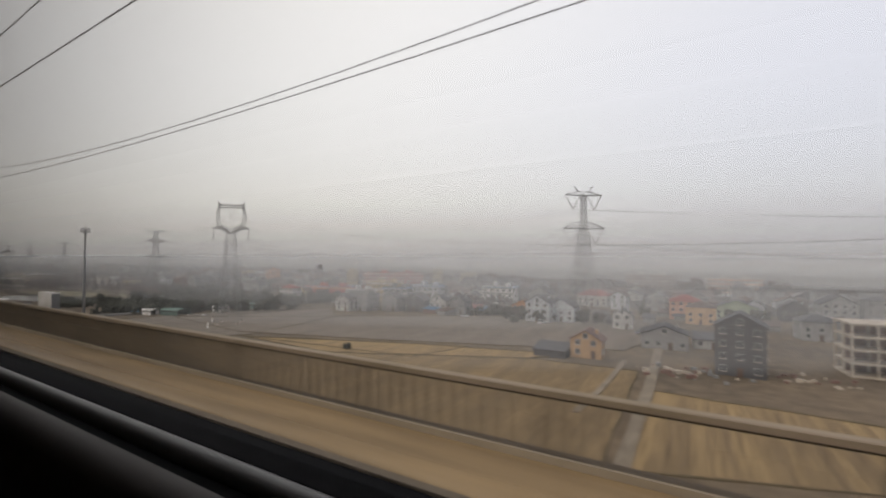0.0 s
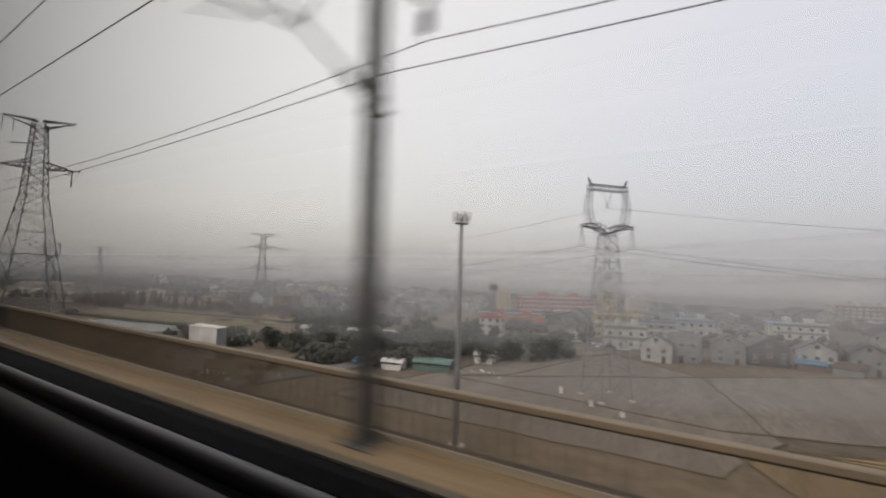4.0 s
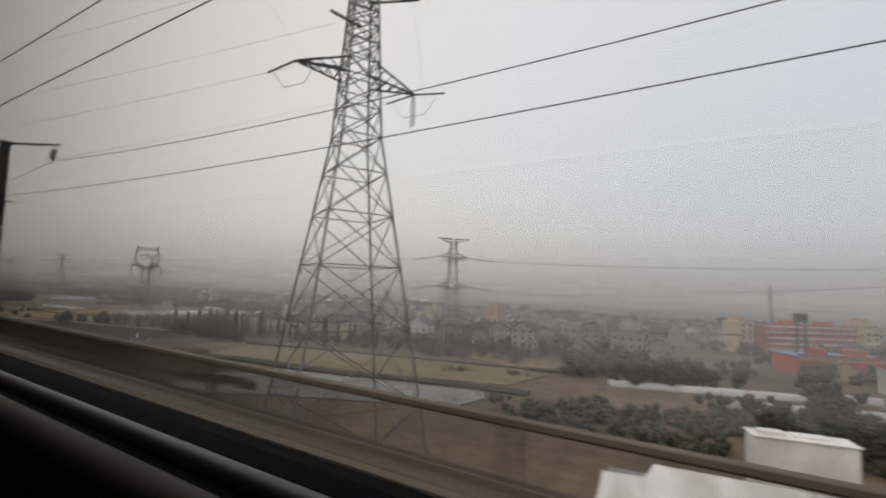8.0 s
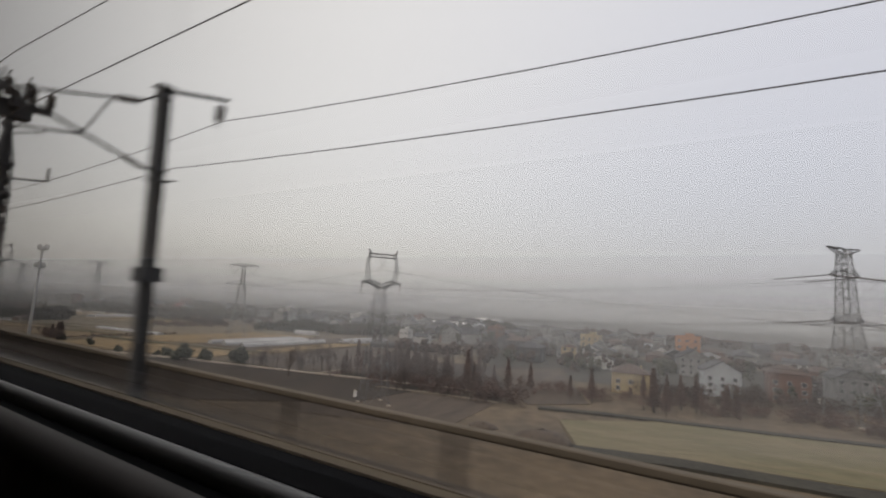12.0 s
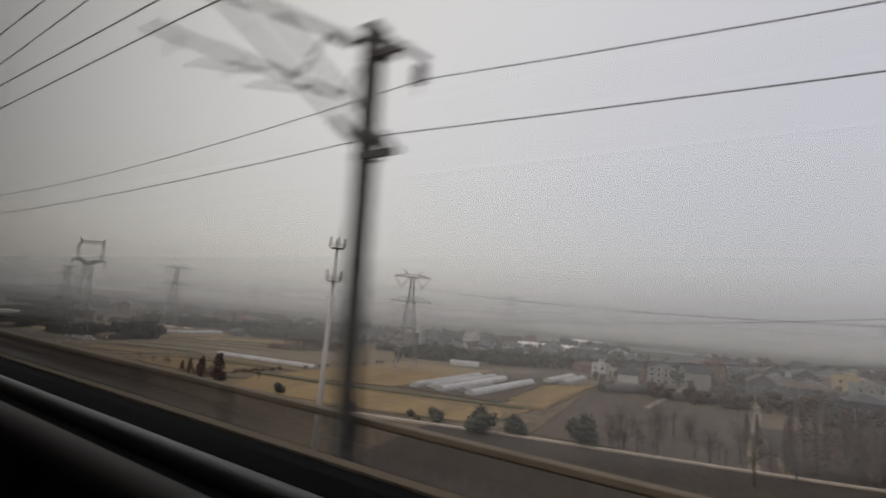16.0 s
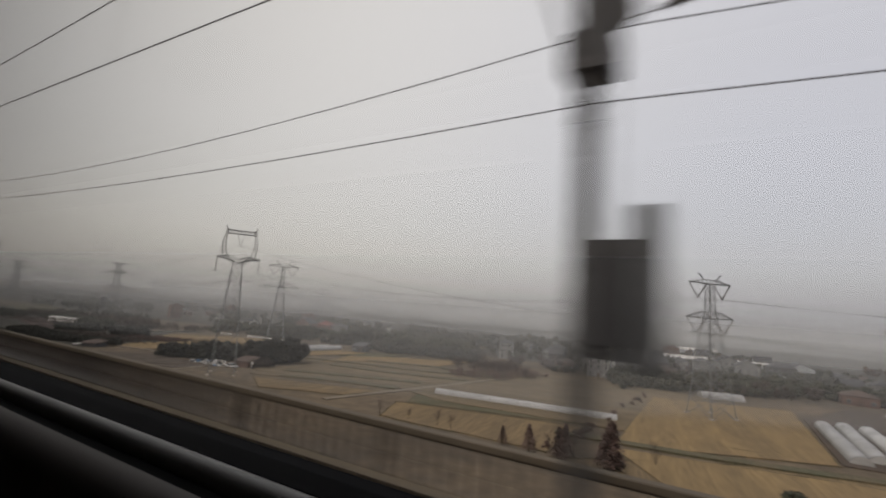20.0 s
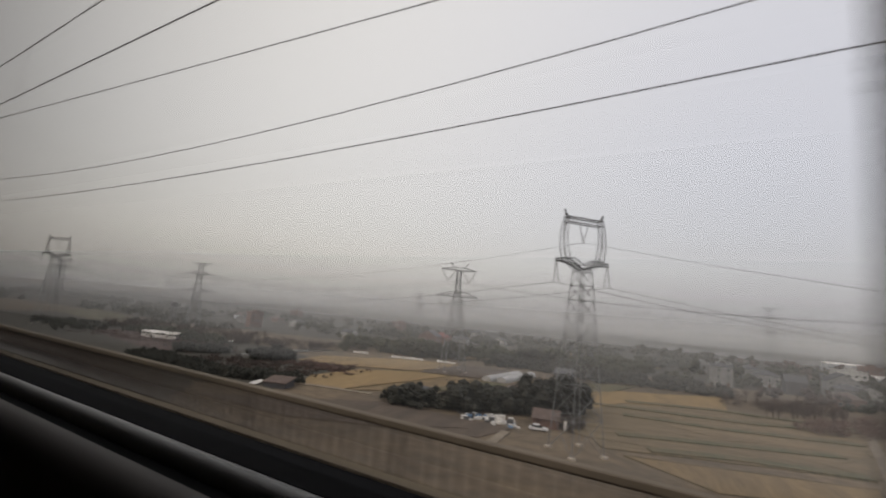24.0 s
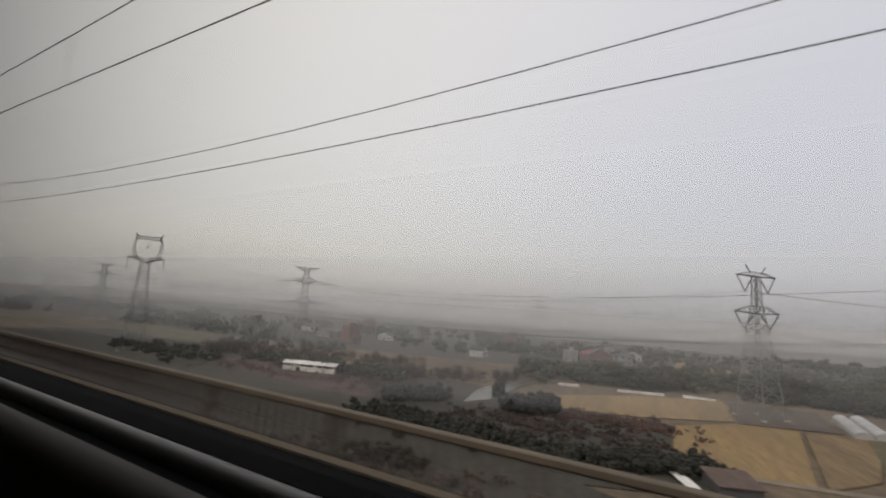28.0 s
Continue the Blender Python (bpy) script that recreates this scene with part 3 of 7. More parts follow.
# a second pair of wires runs beside the first where sections overlap
lap = [q for q in mast_s if 480 < q < 660]
hung_wire("messenger_wire", [on_track(q, 2.35, hang(q, 0) + 0.12) for q in lap], 0.5, 0.010, M["wire"], 12, "dark second messenger wire at an overlap", "wire")
hung_wire("contact_wire", [on_track(q, 2.35, hang(q, 1) + 0.1) for q in lap], 0.0, 0.010, M["wire"], 4, "copper second contact wire at an overlap", "wire")
# where sections of the overhead line overlap, their ends are led over to the masts
for run in (((847.5, 3.4, 5.2), (885.75, 6.17, 5.4)), ((847.5, 3.2, 5.15), (807.6, 6.17, 5.4)), ((651.1, 0.0, 5.2), (690.6, 6.17, 5.95)), ((651.1, 0.0, 5.2), (690.6, 7.7, 5.4))):
    ends = [on_track(*q) for q in run]
    w = hung_wire("anchor_wire", ends, 0.12, 0.011, M["wire"], 12, "dark end wire of the overhead line led to a mast", "wire")
    a, c = Vector(ends[-1]), Vector(ends[-2])
    b = Build()
    insulator(b, a + (c - a).normalized() * 0.9, a + (c - a).normalized() * 1.8, 0.1, 7)
    part("end_insulator", b.done("end_insulator", M["porcelain"]), w, "dark ribbed strain insulator")
drop = Build()
for k, s in enumerate(mast_s[:-1]):
    for j in range(1, 6):
        u = j / 6
        side, step = 2.8 + 0.2 * (-1) ** k * (1 - 2 * u), mast_s[k + 1] - s
        drop.strut(on_track(s + step * u, side, hang(s + step * u, 1)), on_track(s + step * u, side, hang(s + step * u, 0) - 2.2 * u * (1 - u)), 0.008, sides=3)
tagged(part("droppers", drop.done("droppers", M["wire"])), "thin dropper wires between messenger and contact wire", "wire", kind="stuff")


# ---- high-voltage pylons
def lattice(b, levels, w, brace=True):
    """Four legs through levels of (z, half width x, half width y) with crossed bracing."""
    def corner(l, k):
        return (l[1] * (-1 if k in (0, 3) else 1), l[2] * (-1 if k in (0, 1) else 1), l[0])
    for lo, hi in zip(levels, levels[1:]):
        for k in range(4):
            b.strut(corner(lo, k), corner(hi, k), w)
            if brace:
                j = (k + 1) % 4
                b.strut(corner(lo, k), corner(hi, j), w * 0.55)
                b.strut(corner(lo, j), corner(hi, k), w * 0.55)
                b.strut(corner(hi, k), corner(hi, j), w * 0.6)


def truss_arm(b, z, half, root, depth, w, tip_up=0.0, fall=0.0):
    """A pair of tapering arms: half is the reach, root the body's half width, depth their height at the body."""
    for sx in (-1, 1):
        tip = (sx * half, 0, z + tip_up)
        n = 5
        for sy in (-1, 1):
            lo0, up0 = Vector((sx * root, sy * root, z - fall)), Vector((sx * root, sy * root, z + depth - fall))
            b.strut(lo0, tip, w)
            b.strut(up0, tip, w)
            for k in range(n):
                u0, u1 = k / n, (k + 1) / n
                b.strut(lo0.lerp(Vector(tip), u0), up0.lerp(Vector(tip), u1 * 0.98), w * 0.6)
        for k in range(1, n):
            u = k / n
            b.strut(Vector((sx * root, -root, z - fall)).lerp(Vector(tip), u), Vector((sx * root, root, z - fall)).lerp(Vector(tip), u), w * 0.6)


def string(ob, a, c, r=0.16):
    b = Build()
    insulator(b, a, c, r, max(6, int((Vector(c) - Vector(a)).length / 0.35)))
    part("insulator_string", b.done("insulator_string", M["porcelain"]), ob, "dark ribbed insulator string")


def tower_body(ob, levels, w):
    legs = Build()
    lattice(legs, levels, w, brace=False)
    part("legs", legs.done("pylon_legs", M["lattice"]), ob)
    b = Build()
    lattice(b, levels, w)
    b2 = Build()
    for lo, hi in zip(levels, levels[1:]):
        for k in range(4):
            def corner(l, k):
                return (l[1] * (-1 if k in (0, 3) else 1), l[2] * (-1 if k in (0, 1) else 1), l[0])
            j = (k + 1) % 4
            b2.strut(corner(lo, k), corner(hi, j), w * 0.5).strut(corner(lo, j), corner(hi, k), w * 0.5).strut(corner(hi, k), corner(hi, j), w * 0.55)
    part("bracing", b2.done("pylon_bracing", M["lattice"]), ob)
    for k in range(4):
        sx, sy = (-1 if k in (0, 3) else 1), (-1 if k in (0, 1) else 1)
        part("footing", Build().box(sx * levels[0][1] - 0.6, sx * levels[0][1] + 0.6, sy * levels[0][2] - 0.6, sy * levels[0][2] + 0.6, -0.3, 0.5).done("footing", M["concrete"]), ob)


def tapered(z0, z1, a0, a1, n, grow=0.82):
    """Levels from z0 to z1 whose panels get shorter upwards."""
    steps = [grow**k for k in range(n)]
    tot, z, out_ = sum(steps), z0, [(z0, a0, a0)]
    for s in steps:
        z += (z1 - z0) * s / tot
        u = (z - z0) / (z1 - z0)
        a = a0 + (a1 - a0) * u
        out_.append((z, a, a))
    return out_


def pylon_window(x, y, turn, H, label):
    """Cat-head tower: slim body, two bowed horns round an open window, a beam on top and short arms at the waist."""
    p = thing("transmission_pylon", pose(x, y, 0, 0, 0, turn) @ Matrix.Diagonal((H / 55.0, H / 55.0, H / 52.0, 1)), label, "pylon", "window-head pylons")
    H = 52.0
    wz = H * 0.735
    tower_body(p, tapered(0, wz, 4.3, 1.6, 8, 0.88), 0.17)
    for sx in (-1, 1):
        b = Build()
        prof = [(wz, 1.4), (H * 0.785, 5.4), (H * 0.84, 6.1), (H * 0.90, 6.0), (H * 0.965, 5.2)]
        wide = [0.9, 1.5, 1.2, 0.9, 0.6]
        for i in range(4):
            (z0, c0), (z1, c1) = prof[i], prof[i + 1]
            for sy in (-0.8, 0.8):
                for off0, off1 in ((0, 0), (wide[i], wide[i + 1])):
                    b.strut((sx * (c0 - off0), sy, z0), (sx * (c1 - off1), sy, z1), 0.15)
                for q in range(3):
                    u0, u1 = q / 3, (q + 1) / 3
                    b.strut((sx * (c0 + (c1 - c0) * u0), sy, z0 + (z1 - z0) * u0), (sx * (c0 + (c1 - c0) * u1 - wide[i]), sy, z0 + (z1 - z0) * u1), 0.09)
        part("horn", b.done("pylon_horn", M["lattice"]), p)
        part("peak", Build().strut((sx * 5.0, 0, H * 0.965), (sx * 5.6, 0, H), 0.32).strut((sx * 4.4, 0, H * 0.965), (sx * 5.6, 0, H), 0.2).done("pylon_peak", M["lattice_dark"]), p)
    b = Build()
    for sy in (-0.8, 0.8):
        b.strut((-5.2, sy, H * 0.968), (5.2, sy, H * 0.968), 0.26).strut((-5.2, sy, H * 0.945), (5.2, sy, H * 0.945), 0.22)
        for k in range(9):
            b.strut((-5.1 + k * 1.13, sy, H * 0.945), (-4.5 + k * 1.13, sy, H * 0.968), 0.1)
    part("top_beam", b.done("pylon_top_beam", M["lattice_dark"]), p)
    b = Build()
    for sx in (-1, 1):
        for sy in (-0.9, 0.9):
            b.strut((0, sy, wz + 0.5), (sx * 3.4, sy, H * 0.768), 0.3).strut((sx * 3.4, sy, H * 0.768), (sx * 7.5, sy * 0.4, H * 0.775), 0.28)
            b.strut((0, sy, wz + 1.5), (sx * 3.0, sy, H * 0.792), 0.2).strut((sx * 3.0, sy, H * 0.792), (sx * 7.5, sy * 0.4, H * 0.782), 0.2)
            for k in range(6):
                b.strut((sx * (1.0 + k), sy, H * 0.75 + 0.012 * H * min(k, 2)), (sx * (1.7 + k), sy, H * 0.77 + 0.01 * H * min(k, 2)), 0.12)
    part("crossarm", b.done("pylon_crossarm", M["lattice_dark"]), p)
    for sx in (-1, 1):
        for sy in (-0.5, 0.5):
            string(p, (sx * 7.3, sy * 0.3, H * 0.775), (sx * 7.3, sy * 2, H * 0.682), 0.13)
        string(p, (sx * 1.3, 0, H * 0.945), (0, 0, H * 0.865), 0.13)
    return p


def pylon_delta(x, y, turn, H, label):
    """Two-level tower with eared top and V strings under both arms."""
    p = thing("transmission_pylon", pose(x, y, 0, 0, 0, turn), label, "pylon", "two-level pylons")
    tower_body(p, tapered(0, H * 0.60, 5.0, 1.9, 7, 0.88) + [(H * 0.667, 1.4, 1.4), (H * 0.73, 1.1, 1.1), (H * 0.79, 1.0, 1.0), (H * 0.85, 0.95, 0.95), (H * 0.91, 0.9, 0.9)], 0.24)
    for z, half, lift in ((H * 0.91, 8.6, 0.028), (H * 0.667, 9.8, 0.05)):
        b = Build()
        for sy in (-0.7, 0.7):
            b.strut((-half, sy * 0.3, z + 0.1), (0, sy, z - 0.1), 0.34).strut((half, sy * 0.3, z + 0.1), (0, sy, z - 0.1), 0.34)
        part("lower_chord", b.done("pylon_chord", M["lattice_dark"]), p)
        b = Build()
        for sx in (-1, 1):
            for sy in (-0.7, 0.7):
                b.strut((sx * half, sy * 0.3, z + 0.1), (sx * half * 0.45, sy, z + H * lift * 0.8), 0.22).strut((sx * half * 0.45, sy, z + H * lift * 0.8), (sx * 0.8, sy, z + H * lift), 0.22)
                for k in range(5):
                    u = k / 5
                    top_ = H * lift * (0.8 * (1 - u) / 0.55 if u > 0.45 else 1 - 0.2 * u / 0.45)
                    b.strut((sx * half * u, sy, z), (sx * half * (u + 0.1), sy, z + top_ * 0.9), 0.12)
        part("crossarm", b.done("pylon_crossarm", M["lattice"]), p)
        for sx in (-1, 1):
            string(p, (sx * half, 0, z), (sx * half * 0.6, 0, z - H * 0.105), 0.26)
            string(p, (sx * 1.5, 0, z), (sx * half * 0.6, 0, z - H * 0.105), 0.26)
    for sx in (-1, 1):
        part("ear", Build().strut((sx * 2.6, 0, H * 0.935), (sx * 4.0, 0, H * 0.968), 0.35, 0.28).strut((sx * 3.8, 0, H * 0.965), (sx * 4.7, 0, H * 0.978), 0.4).done("pylon_ear", M["lattice_dark"]), p)
    return p


def pylon_tension(x, y, turn, H, label, base, waist, top_reach, arms, string_long, belt=0.645, w=0.0):
    """Angle tower: broad base, T-shaped top and arms (height share, reach) whose strings are pulled along the line."""
    p = thing("transmission_pylon", pose(x, y, 0, 0, 0, turn), label, "pylon", "angle pylons")
    wz = H * belt
    w = w or (0.3 if base > 6 else 0.24)
    tower_body(p, tapered(0, wz, base, waist, 6, 0.86) + tapered(wz, H * 0.975, waist, 0.5 * waist + 0.2, 8, 0.9)[1:], w)
    b = Build()
    truss_arm(b, H * 0.985, top_reach, 0.8, 0.35, w * 0.9, tip_up=H * 0.012)
    truss_arm(b, H * 0.952, top_reach, 0.9, 0.3, w * 0.6, tip_up=H * 0.043)
    part("top_arm", b.done("pylon_top_arm", M["lattice_dark"]), p)
    th = math.radians(-turn)
    ux, uy = math.cos(th), math.sin(th)
    for zs, r in arms:
        z = H * zs
        b = Build()
        truss_arm(b, z, r, waist * 0.7, 2.4, w * 0.9, fall=0.3)
        part("crossarm", b.done("pylon_crossarm", M["lattice_dark"]), p)
        for sx in (-1, 1):
            for sy in (-1, 1):
                string(p, (sx * r, 0, z), (sx * r + sy * ux * string_long, sy * uy * string_long, z - string_long * 0.13), 0.22)
            part("jumper", Build().strut((sx * r - 4 * ux, -4.0 * uy, z - 1), (sx * r - 2 * ux, -2 * uy, z - 3.6), 0.08, sides=5).strut((sx * r - 2 * ux, -2.0 * uy, z - 3.6), (sx * r + 2 * ux, 2.0 * uy, z - 3.6), 0.08, sides=5).strut((sx * r + 2 * ux, 2.0 * uy, z - 3.6), (sx * r + 4 * ux, 4.0 * uy, z - 1), 0.08, sides=5).done("jumper", M["wire"]), p)
    return p


GREY = "grey steel lattice power pylon in fields"
WIN = [(-171.0, 111.5, 51.5), (-500.7, 122.0, 41.0), (-817.4, 157.2, 52.0), (-1128.1, 204.9, 53.6), (-1460, 256, 52)]
for x, y, H in WIN:
    pylon_window(x, y, 51.5 if x == -500.7 else 44, H, GREY + " with window-shaped head")
DEL = [(-46.6, 202.0, 62.5), (-663.8, 216.6, 48.0), (-881.9, 247.0, 51.0)]
for x, y, H in DEL:
    pylon_delta(x, y, 39, H, GREY + " with two arm levels")
TEN = [(-383.3, 184.2, 49.5), (-1094.3, 276.3, 47.0), (-1330, 305, 47)]
for x, y, H in TEN:
    pylon_tension(x, y, 42, H, GREY + " with strained wires", 4.8, 2.0, 7.3, ((0.83, 6.6), (0.57, 7.4)), 13.0, 0.56)
pylon_tension(-698.4, 514.8, 30, 52.0, "far grey lattice pylon faint in the mist", 5.4, 2.2, 7.0, ((0.83, 6.4), (0.60, 7.2)), 8.0, 0.56, 0.11)
pylon_tension(-982.8, 412.0, 10, 41.0, "slender far lattice pylon faint in the mist", 3.4, 1.4, 3.4, ((0.86, 3.6), (0.72, 3.8)), 4.0, 0.6, 0.1)
big = pylon_tension(-342.0, 61.6, 57, 75.2, "tall grey steel lattice angle pylon close to the railway", 10.0, 2.9, 9.4, ((0.78, 9.4),), 5.5, 0.655)
for sx, r in ((-1, 9.3), (-1, 6.6)):
    string(big, (sx * r, 0, 74.6), (sx * r, 0, 69.6), 0.16)
for q in (-1, 1):
    string(big, (9.2, q * 0.5, 58.4), (9.2, q * 0.5, 53.2), 0.16)
string(big, (-0.6, -0.6, 66.5), (-6.0, -4.0, 65.2), 0.26)


# ---- conductors
def line(towers, levels, sides, sag, r=0.035, along_x=0.777, along_y=0.63):
    for up in levels:
        for sd in sides:
            pts = []
            for x, y, H in towers:
                pts.append((x + along_x * sd, y + along_y * sd, H * up))
            hung_wire("power_line", pts, sag, r, M["wire"], 14, "thin dark high-voltage wire strung between pylons", "power line", "power lines")


line([(160, 95, 51.5)] + WIN, (0.682,), (-7.3, 7.3), 13.2, 0.045, 0.72, 0.69)
line([(160, 95, 51.5)] + WIN, (0.865,), (0,), 13.7, 0.04)
line([(260, 205, 54)] + [DEL[0], TEN[0], DEL[1], DEL[2], TEN[1], TEN[2]], (0.805, 0.56), (-5.0, 5.0), 6.2, 0.045)
for a, b_ in (((-345.6, 56, 74.5), (-640, -30, 46)), ((-347, 54, 58), (-640, -38, 34)), ((-341, 66, 58), (-640, -30, 30)), ((-344, 58, 66), (-640, -34, 40)), ((-336.4, 72, 58), (-226, -140, 60)), ((-345, 55, 58), (-236, -150, 60)), ((-336.4, 72, 74), (-230, -145, 72))):
    hung_wire("power_line", [a, b_], 8.0, 0.017, M["wire"], 16, "thin dark high-voltage wire strung between pylons", "power line", "power lines")


# ---- a tall radio mast beyond the town
radio = thing("radio_mast", pose(-224.4, 434, 0, 0, 0, 20), "tall slender grey lattice radio mast", "radio mast")
b = Build()
lattice(b, tapered(0, 39.0, 1.5, 0.35, 12, 0.95), 0.16)
part("lattice", b.done("radio_lattice", M["lattice_dark"]), radio)
part("rod", Build().turned([(39.0, 0.07), (43.5, 0.02)], 6).done("radio_rod", M["steel"]), radio)
part("platform", Build().box(-0.9, 0.9, -0.9, 0.9, 33.0, 33.15).box(-0.9, 0.9, -0.9, 0.9, 37.0, 37.15).done("radio_platform", M["steel"]), radio)

# ---- phone masts
def phone_mast(x, y, H, tiers, label, paint="pale"):
    p = thing("phone_mast", pose(x, y, 0), label, "phone mast", "phone masts")
    part("pole", Build().turned([(0, 0.55), (H * 0.5, 0.4), (H - 1, 0.24), (H, 0.24)], 14).done("phone_pole", M[paint], True), p, "tapered steel pole")
    part("base", Build().box(-1.2, 1.2, -1.2, 1.2, -0.2, 0.35).done("phone_base", M["concrete"]), p)
    for z in tiers:
        ring = Build().turned([(z, 1.15), (z + 0.12, 1.15)], 16)
        part("platform", ring.done("phone_platform", M["steel"]), p)
        rail = Build()
        for k in range(12):
            t0, t1 = 2 * math.pi * k / 12, 2 * math.pi * (k + 1) / 12
            rail.strut((1.15 * math.cos(t0), 1.15 * math.sin(t0), z + 0.9), (1.15 * math.cos(t1), 1.15 * math.sin(t1), z + 0.9), 0.05)
            rail.strut((1.15 * math.cos(t0), 1.15 * math.sin(t0), z), (1.15 * math.cos(t0), 1.15 * math.sin(t0), z + 0.9), 0.04)
        part("guard_rail", rail.done("phone_rail", M["steel"]), p)
        for k in range(6):
            t = 2 * math.pi * (k + 0.3) / 6
            c, s = math.cos(t), math.sin(t)
            an = Build().box(-0.16, 0.16, -0.09, 0.09, 0, 1.7)
            part("antenna", an.done("antenna", M["pale"]), p, "pale panel antenna", pose(1.4 * c, 1.4 * s, z + 0.3, 0, 0, math.degrees(t) + 90))
            part("antenna_arm", Build().strut((1.1 * c, 1.1 * s, z + 1.0), (1.35 * c, 1.35 * s, z + 1.0), 0.06).done("antenna_arm", M["steel"]), p)
    part("rod", Build().turned([(H, 0.04), (H + 3.2, 0.015)], 6).done("lightning_rod", M["steel"]), p)
    return p


M["pole_grey"] = mat("weathered_grey_paint", (0.27, 0.275, 0.275), 0.6, 0.2, 2.0, second=(0.22, 0.22, 0.22))
M["pale"] = mat("pale_grey_paint", (0.55, 0.55, 0.54), 0.5, 0.15, 2.0, second=(0.48, 0.47, 0.45))
phone_mast(-187.3, 66.9, 37.5, (36.0,), "slim grey steel phone mast with one ring of antennas", "pole_grey")
phone_mast(-612.4, 94.1, 38.5, (31.6, 37.4), "slim pale steel phone mast with two rings of antennas")

# ---- materials of the fields, houses and plants
M["straw"] = mat("rice_stubble", (0.19, 0.132, 0.066), 1.0, 0.3, 5.0, 0.04, second=(0.135, 0.096, 0.05), stretch=(2.2, 0.18, 1))
M["straw2"] = mat("pale_stubble", (0.155, 0.115, 0.066), 1.0, 0.3, 6.0, 0.04, second=(0.11, 0.085, 0.05), stretch=(0.25, 2.0, 1))
M["gold"] = mat("golden_stubble", (0.235, 0.16, 0.072), 1.0, 0.25, 5.0, 0.04, second=(0.175, 0.122, 0.058), stretch=(2.0, 0.2, 1))
M["dark_soil"] = mat("ploughed_earth", (0.088, 0.066, 0.048), 1.0, 0.35, 4.0, 0.06, second=(0.062, 0.047, 0.035), stretch=(2.4, 0.2, 1))
M["fallow"] = mat("fallow_earth", (0.16, 0.135, 0.108), 1.0, 0.3, 5.0, 0.05, second=(0.125, 0.105, 0.085), stretch=(2.2, 0.25, 1))
# A darker earth for the plot by the viaduct and one plantation.
M["deep_brown_soil"] = mat("damp_dark_earth", (0.046, 0.034, 0.025), 1.0, 0.35, 4.0, 0.06, second=(0.034, 0.027, 0.02), stretch=(2.0, 0.3, 1))
M["red_soil"] = mat("reddish_earth", (0.085, 0.05, 0.042), 1.0, 0.35, 4.0, 0.06, second=(0.06, 0.042, 0.036))
M["green"] = mat("winter_wheat", (0.172, 0.14, 0.082), 1.0, 0.25, 4.0, 0.04, second=(0.13, 0.118, 0.064), stretch=(0.3, 1.6, 1))
M["green2"] = mat("dull_grass", (0.075, 0.075, 0.04), 1.0, 0.35, 3.0, 0.05, second=(0.11, 0.09, 0.05))
M["scrub"] = mat("scrub_ground", (0.05, 0.046, 0.034), 1.0, 0.4, 3.0, 0.06, second=(0.036, 0.034, 0.026))
M["bund"] = mat("weedy_bund", (0.12, 0.092, 0.052), 1.0, 0.4, 1.0, 0.05, second=(0.085, 0.072, 0.042))
M["furrow"] = mat("straw_furrows", (0.26, 0.18, 0.085), 1.0, 0.45, 3.0, 0.06, second=(0.15, 0.105, 0.055), stretch=(2.4, 0.06, 1))
M["lane"] = mat("pale_lane", (0.21, 0.175, 0.13), 0.95, 0.25, 2.0, 0.01, second=(0.155, 0.128, 0.095))
M["asphalt"] = mat("asphalt", (0.105, 0.1, 0.094), 0.85, 0.2, 3.0, 0.004, second=(0.11, 0.108, 0.104))
M["film"] = mat("white_plastic_film", (0.40, 0.395, 0.38), 0.45, 0.2, 2.0, 0.02, second=(0.31, 0.305, 0.295), each=0.15)
M["film_old"] = mat("worn_grey_film", (0.24, 0.235, 0.225), 0.6, 0.25, 2.0, 0.02, second=(0.18, 0.175, 0.165))
M["net"] = mat("dark_shade_net", (0.05, 0.048, 0.046), 0.8, 0.3, 2.0, 0.02, second=(0.07, 0.066, 0.062))
M["white_roof"] = mat("white_sheet_roof", (0.72, 0.70, 0.66), 0.55, 0.15, 3.0, 0.0, second=(0.50, 0.475, 0.43), stretch=(1.5, 0.2, 1))
M["blue_roof"] = mat("blue_sheet_roof", (0.10, 0.20, 0.34), 0.5, 0.2, 2.0, second=(0.13, 0.22, 0.34))
M["green_tarp"] = mat("green_tarpaulin", (0.10, 0.17, 0.14), 0.6, 0.25, 1.0, 0.05)
M["glass"] = mat("dark_pane", (0.06, 0.066, 0.07), 0.15, 0.2, 1.0)
M["frame"] = mat("window_frame", (0.45, 0.45, 0.44), 0.5, 0.1, 1.0)
M["wood"] = mat("door_wood", (0.10, 0.06, 0.04), 0.6, 0.3, 0.5)
WALLS = {"red": (0.36, 0.085, 0.06), "peach": (0.442, 0.289, 0.162), "white": (0.425, 0.421, 0.399), "orange": (0.425, 0.196, 0.085), "pale": (0.425, 0.451, 0.468), "salmon": (0.459, 0.255, 0.178),
         "green": (0.306, 0.357, 0.255), "grey": (0.23, 0.23, 0.225), "dark": (0.085, 0.085, 0.0892), "brick": (0.17, 0.105, 0.085), "cream": (0.391, 0.315, 0.187)}
for k, c in WALLS.items():
    M["wall_" + k] = mat("render_" + k, c, 0.9, 0.16, 2.0, 0.004, second=tuple(v * 0.78 for v in c), each=0.12)
ROOFS = {"blue": (0.10, 0.20, 0.32), "slate": (0.085, 0.085, 0.09), "tile": (0.13, 0.075, 0.06), "brown": (0.11, 0.075, 0.06), "red": (0.22, 0.06, 0.05), "black": (0.035, 0.035, 0.04)}
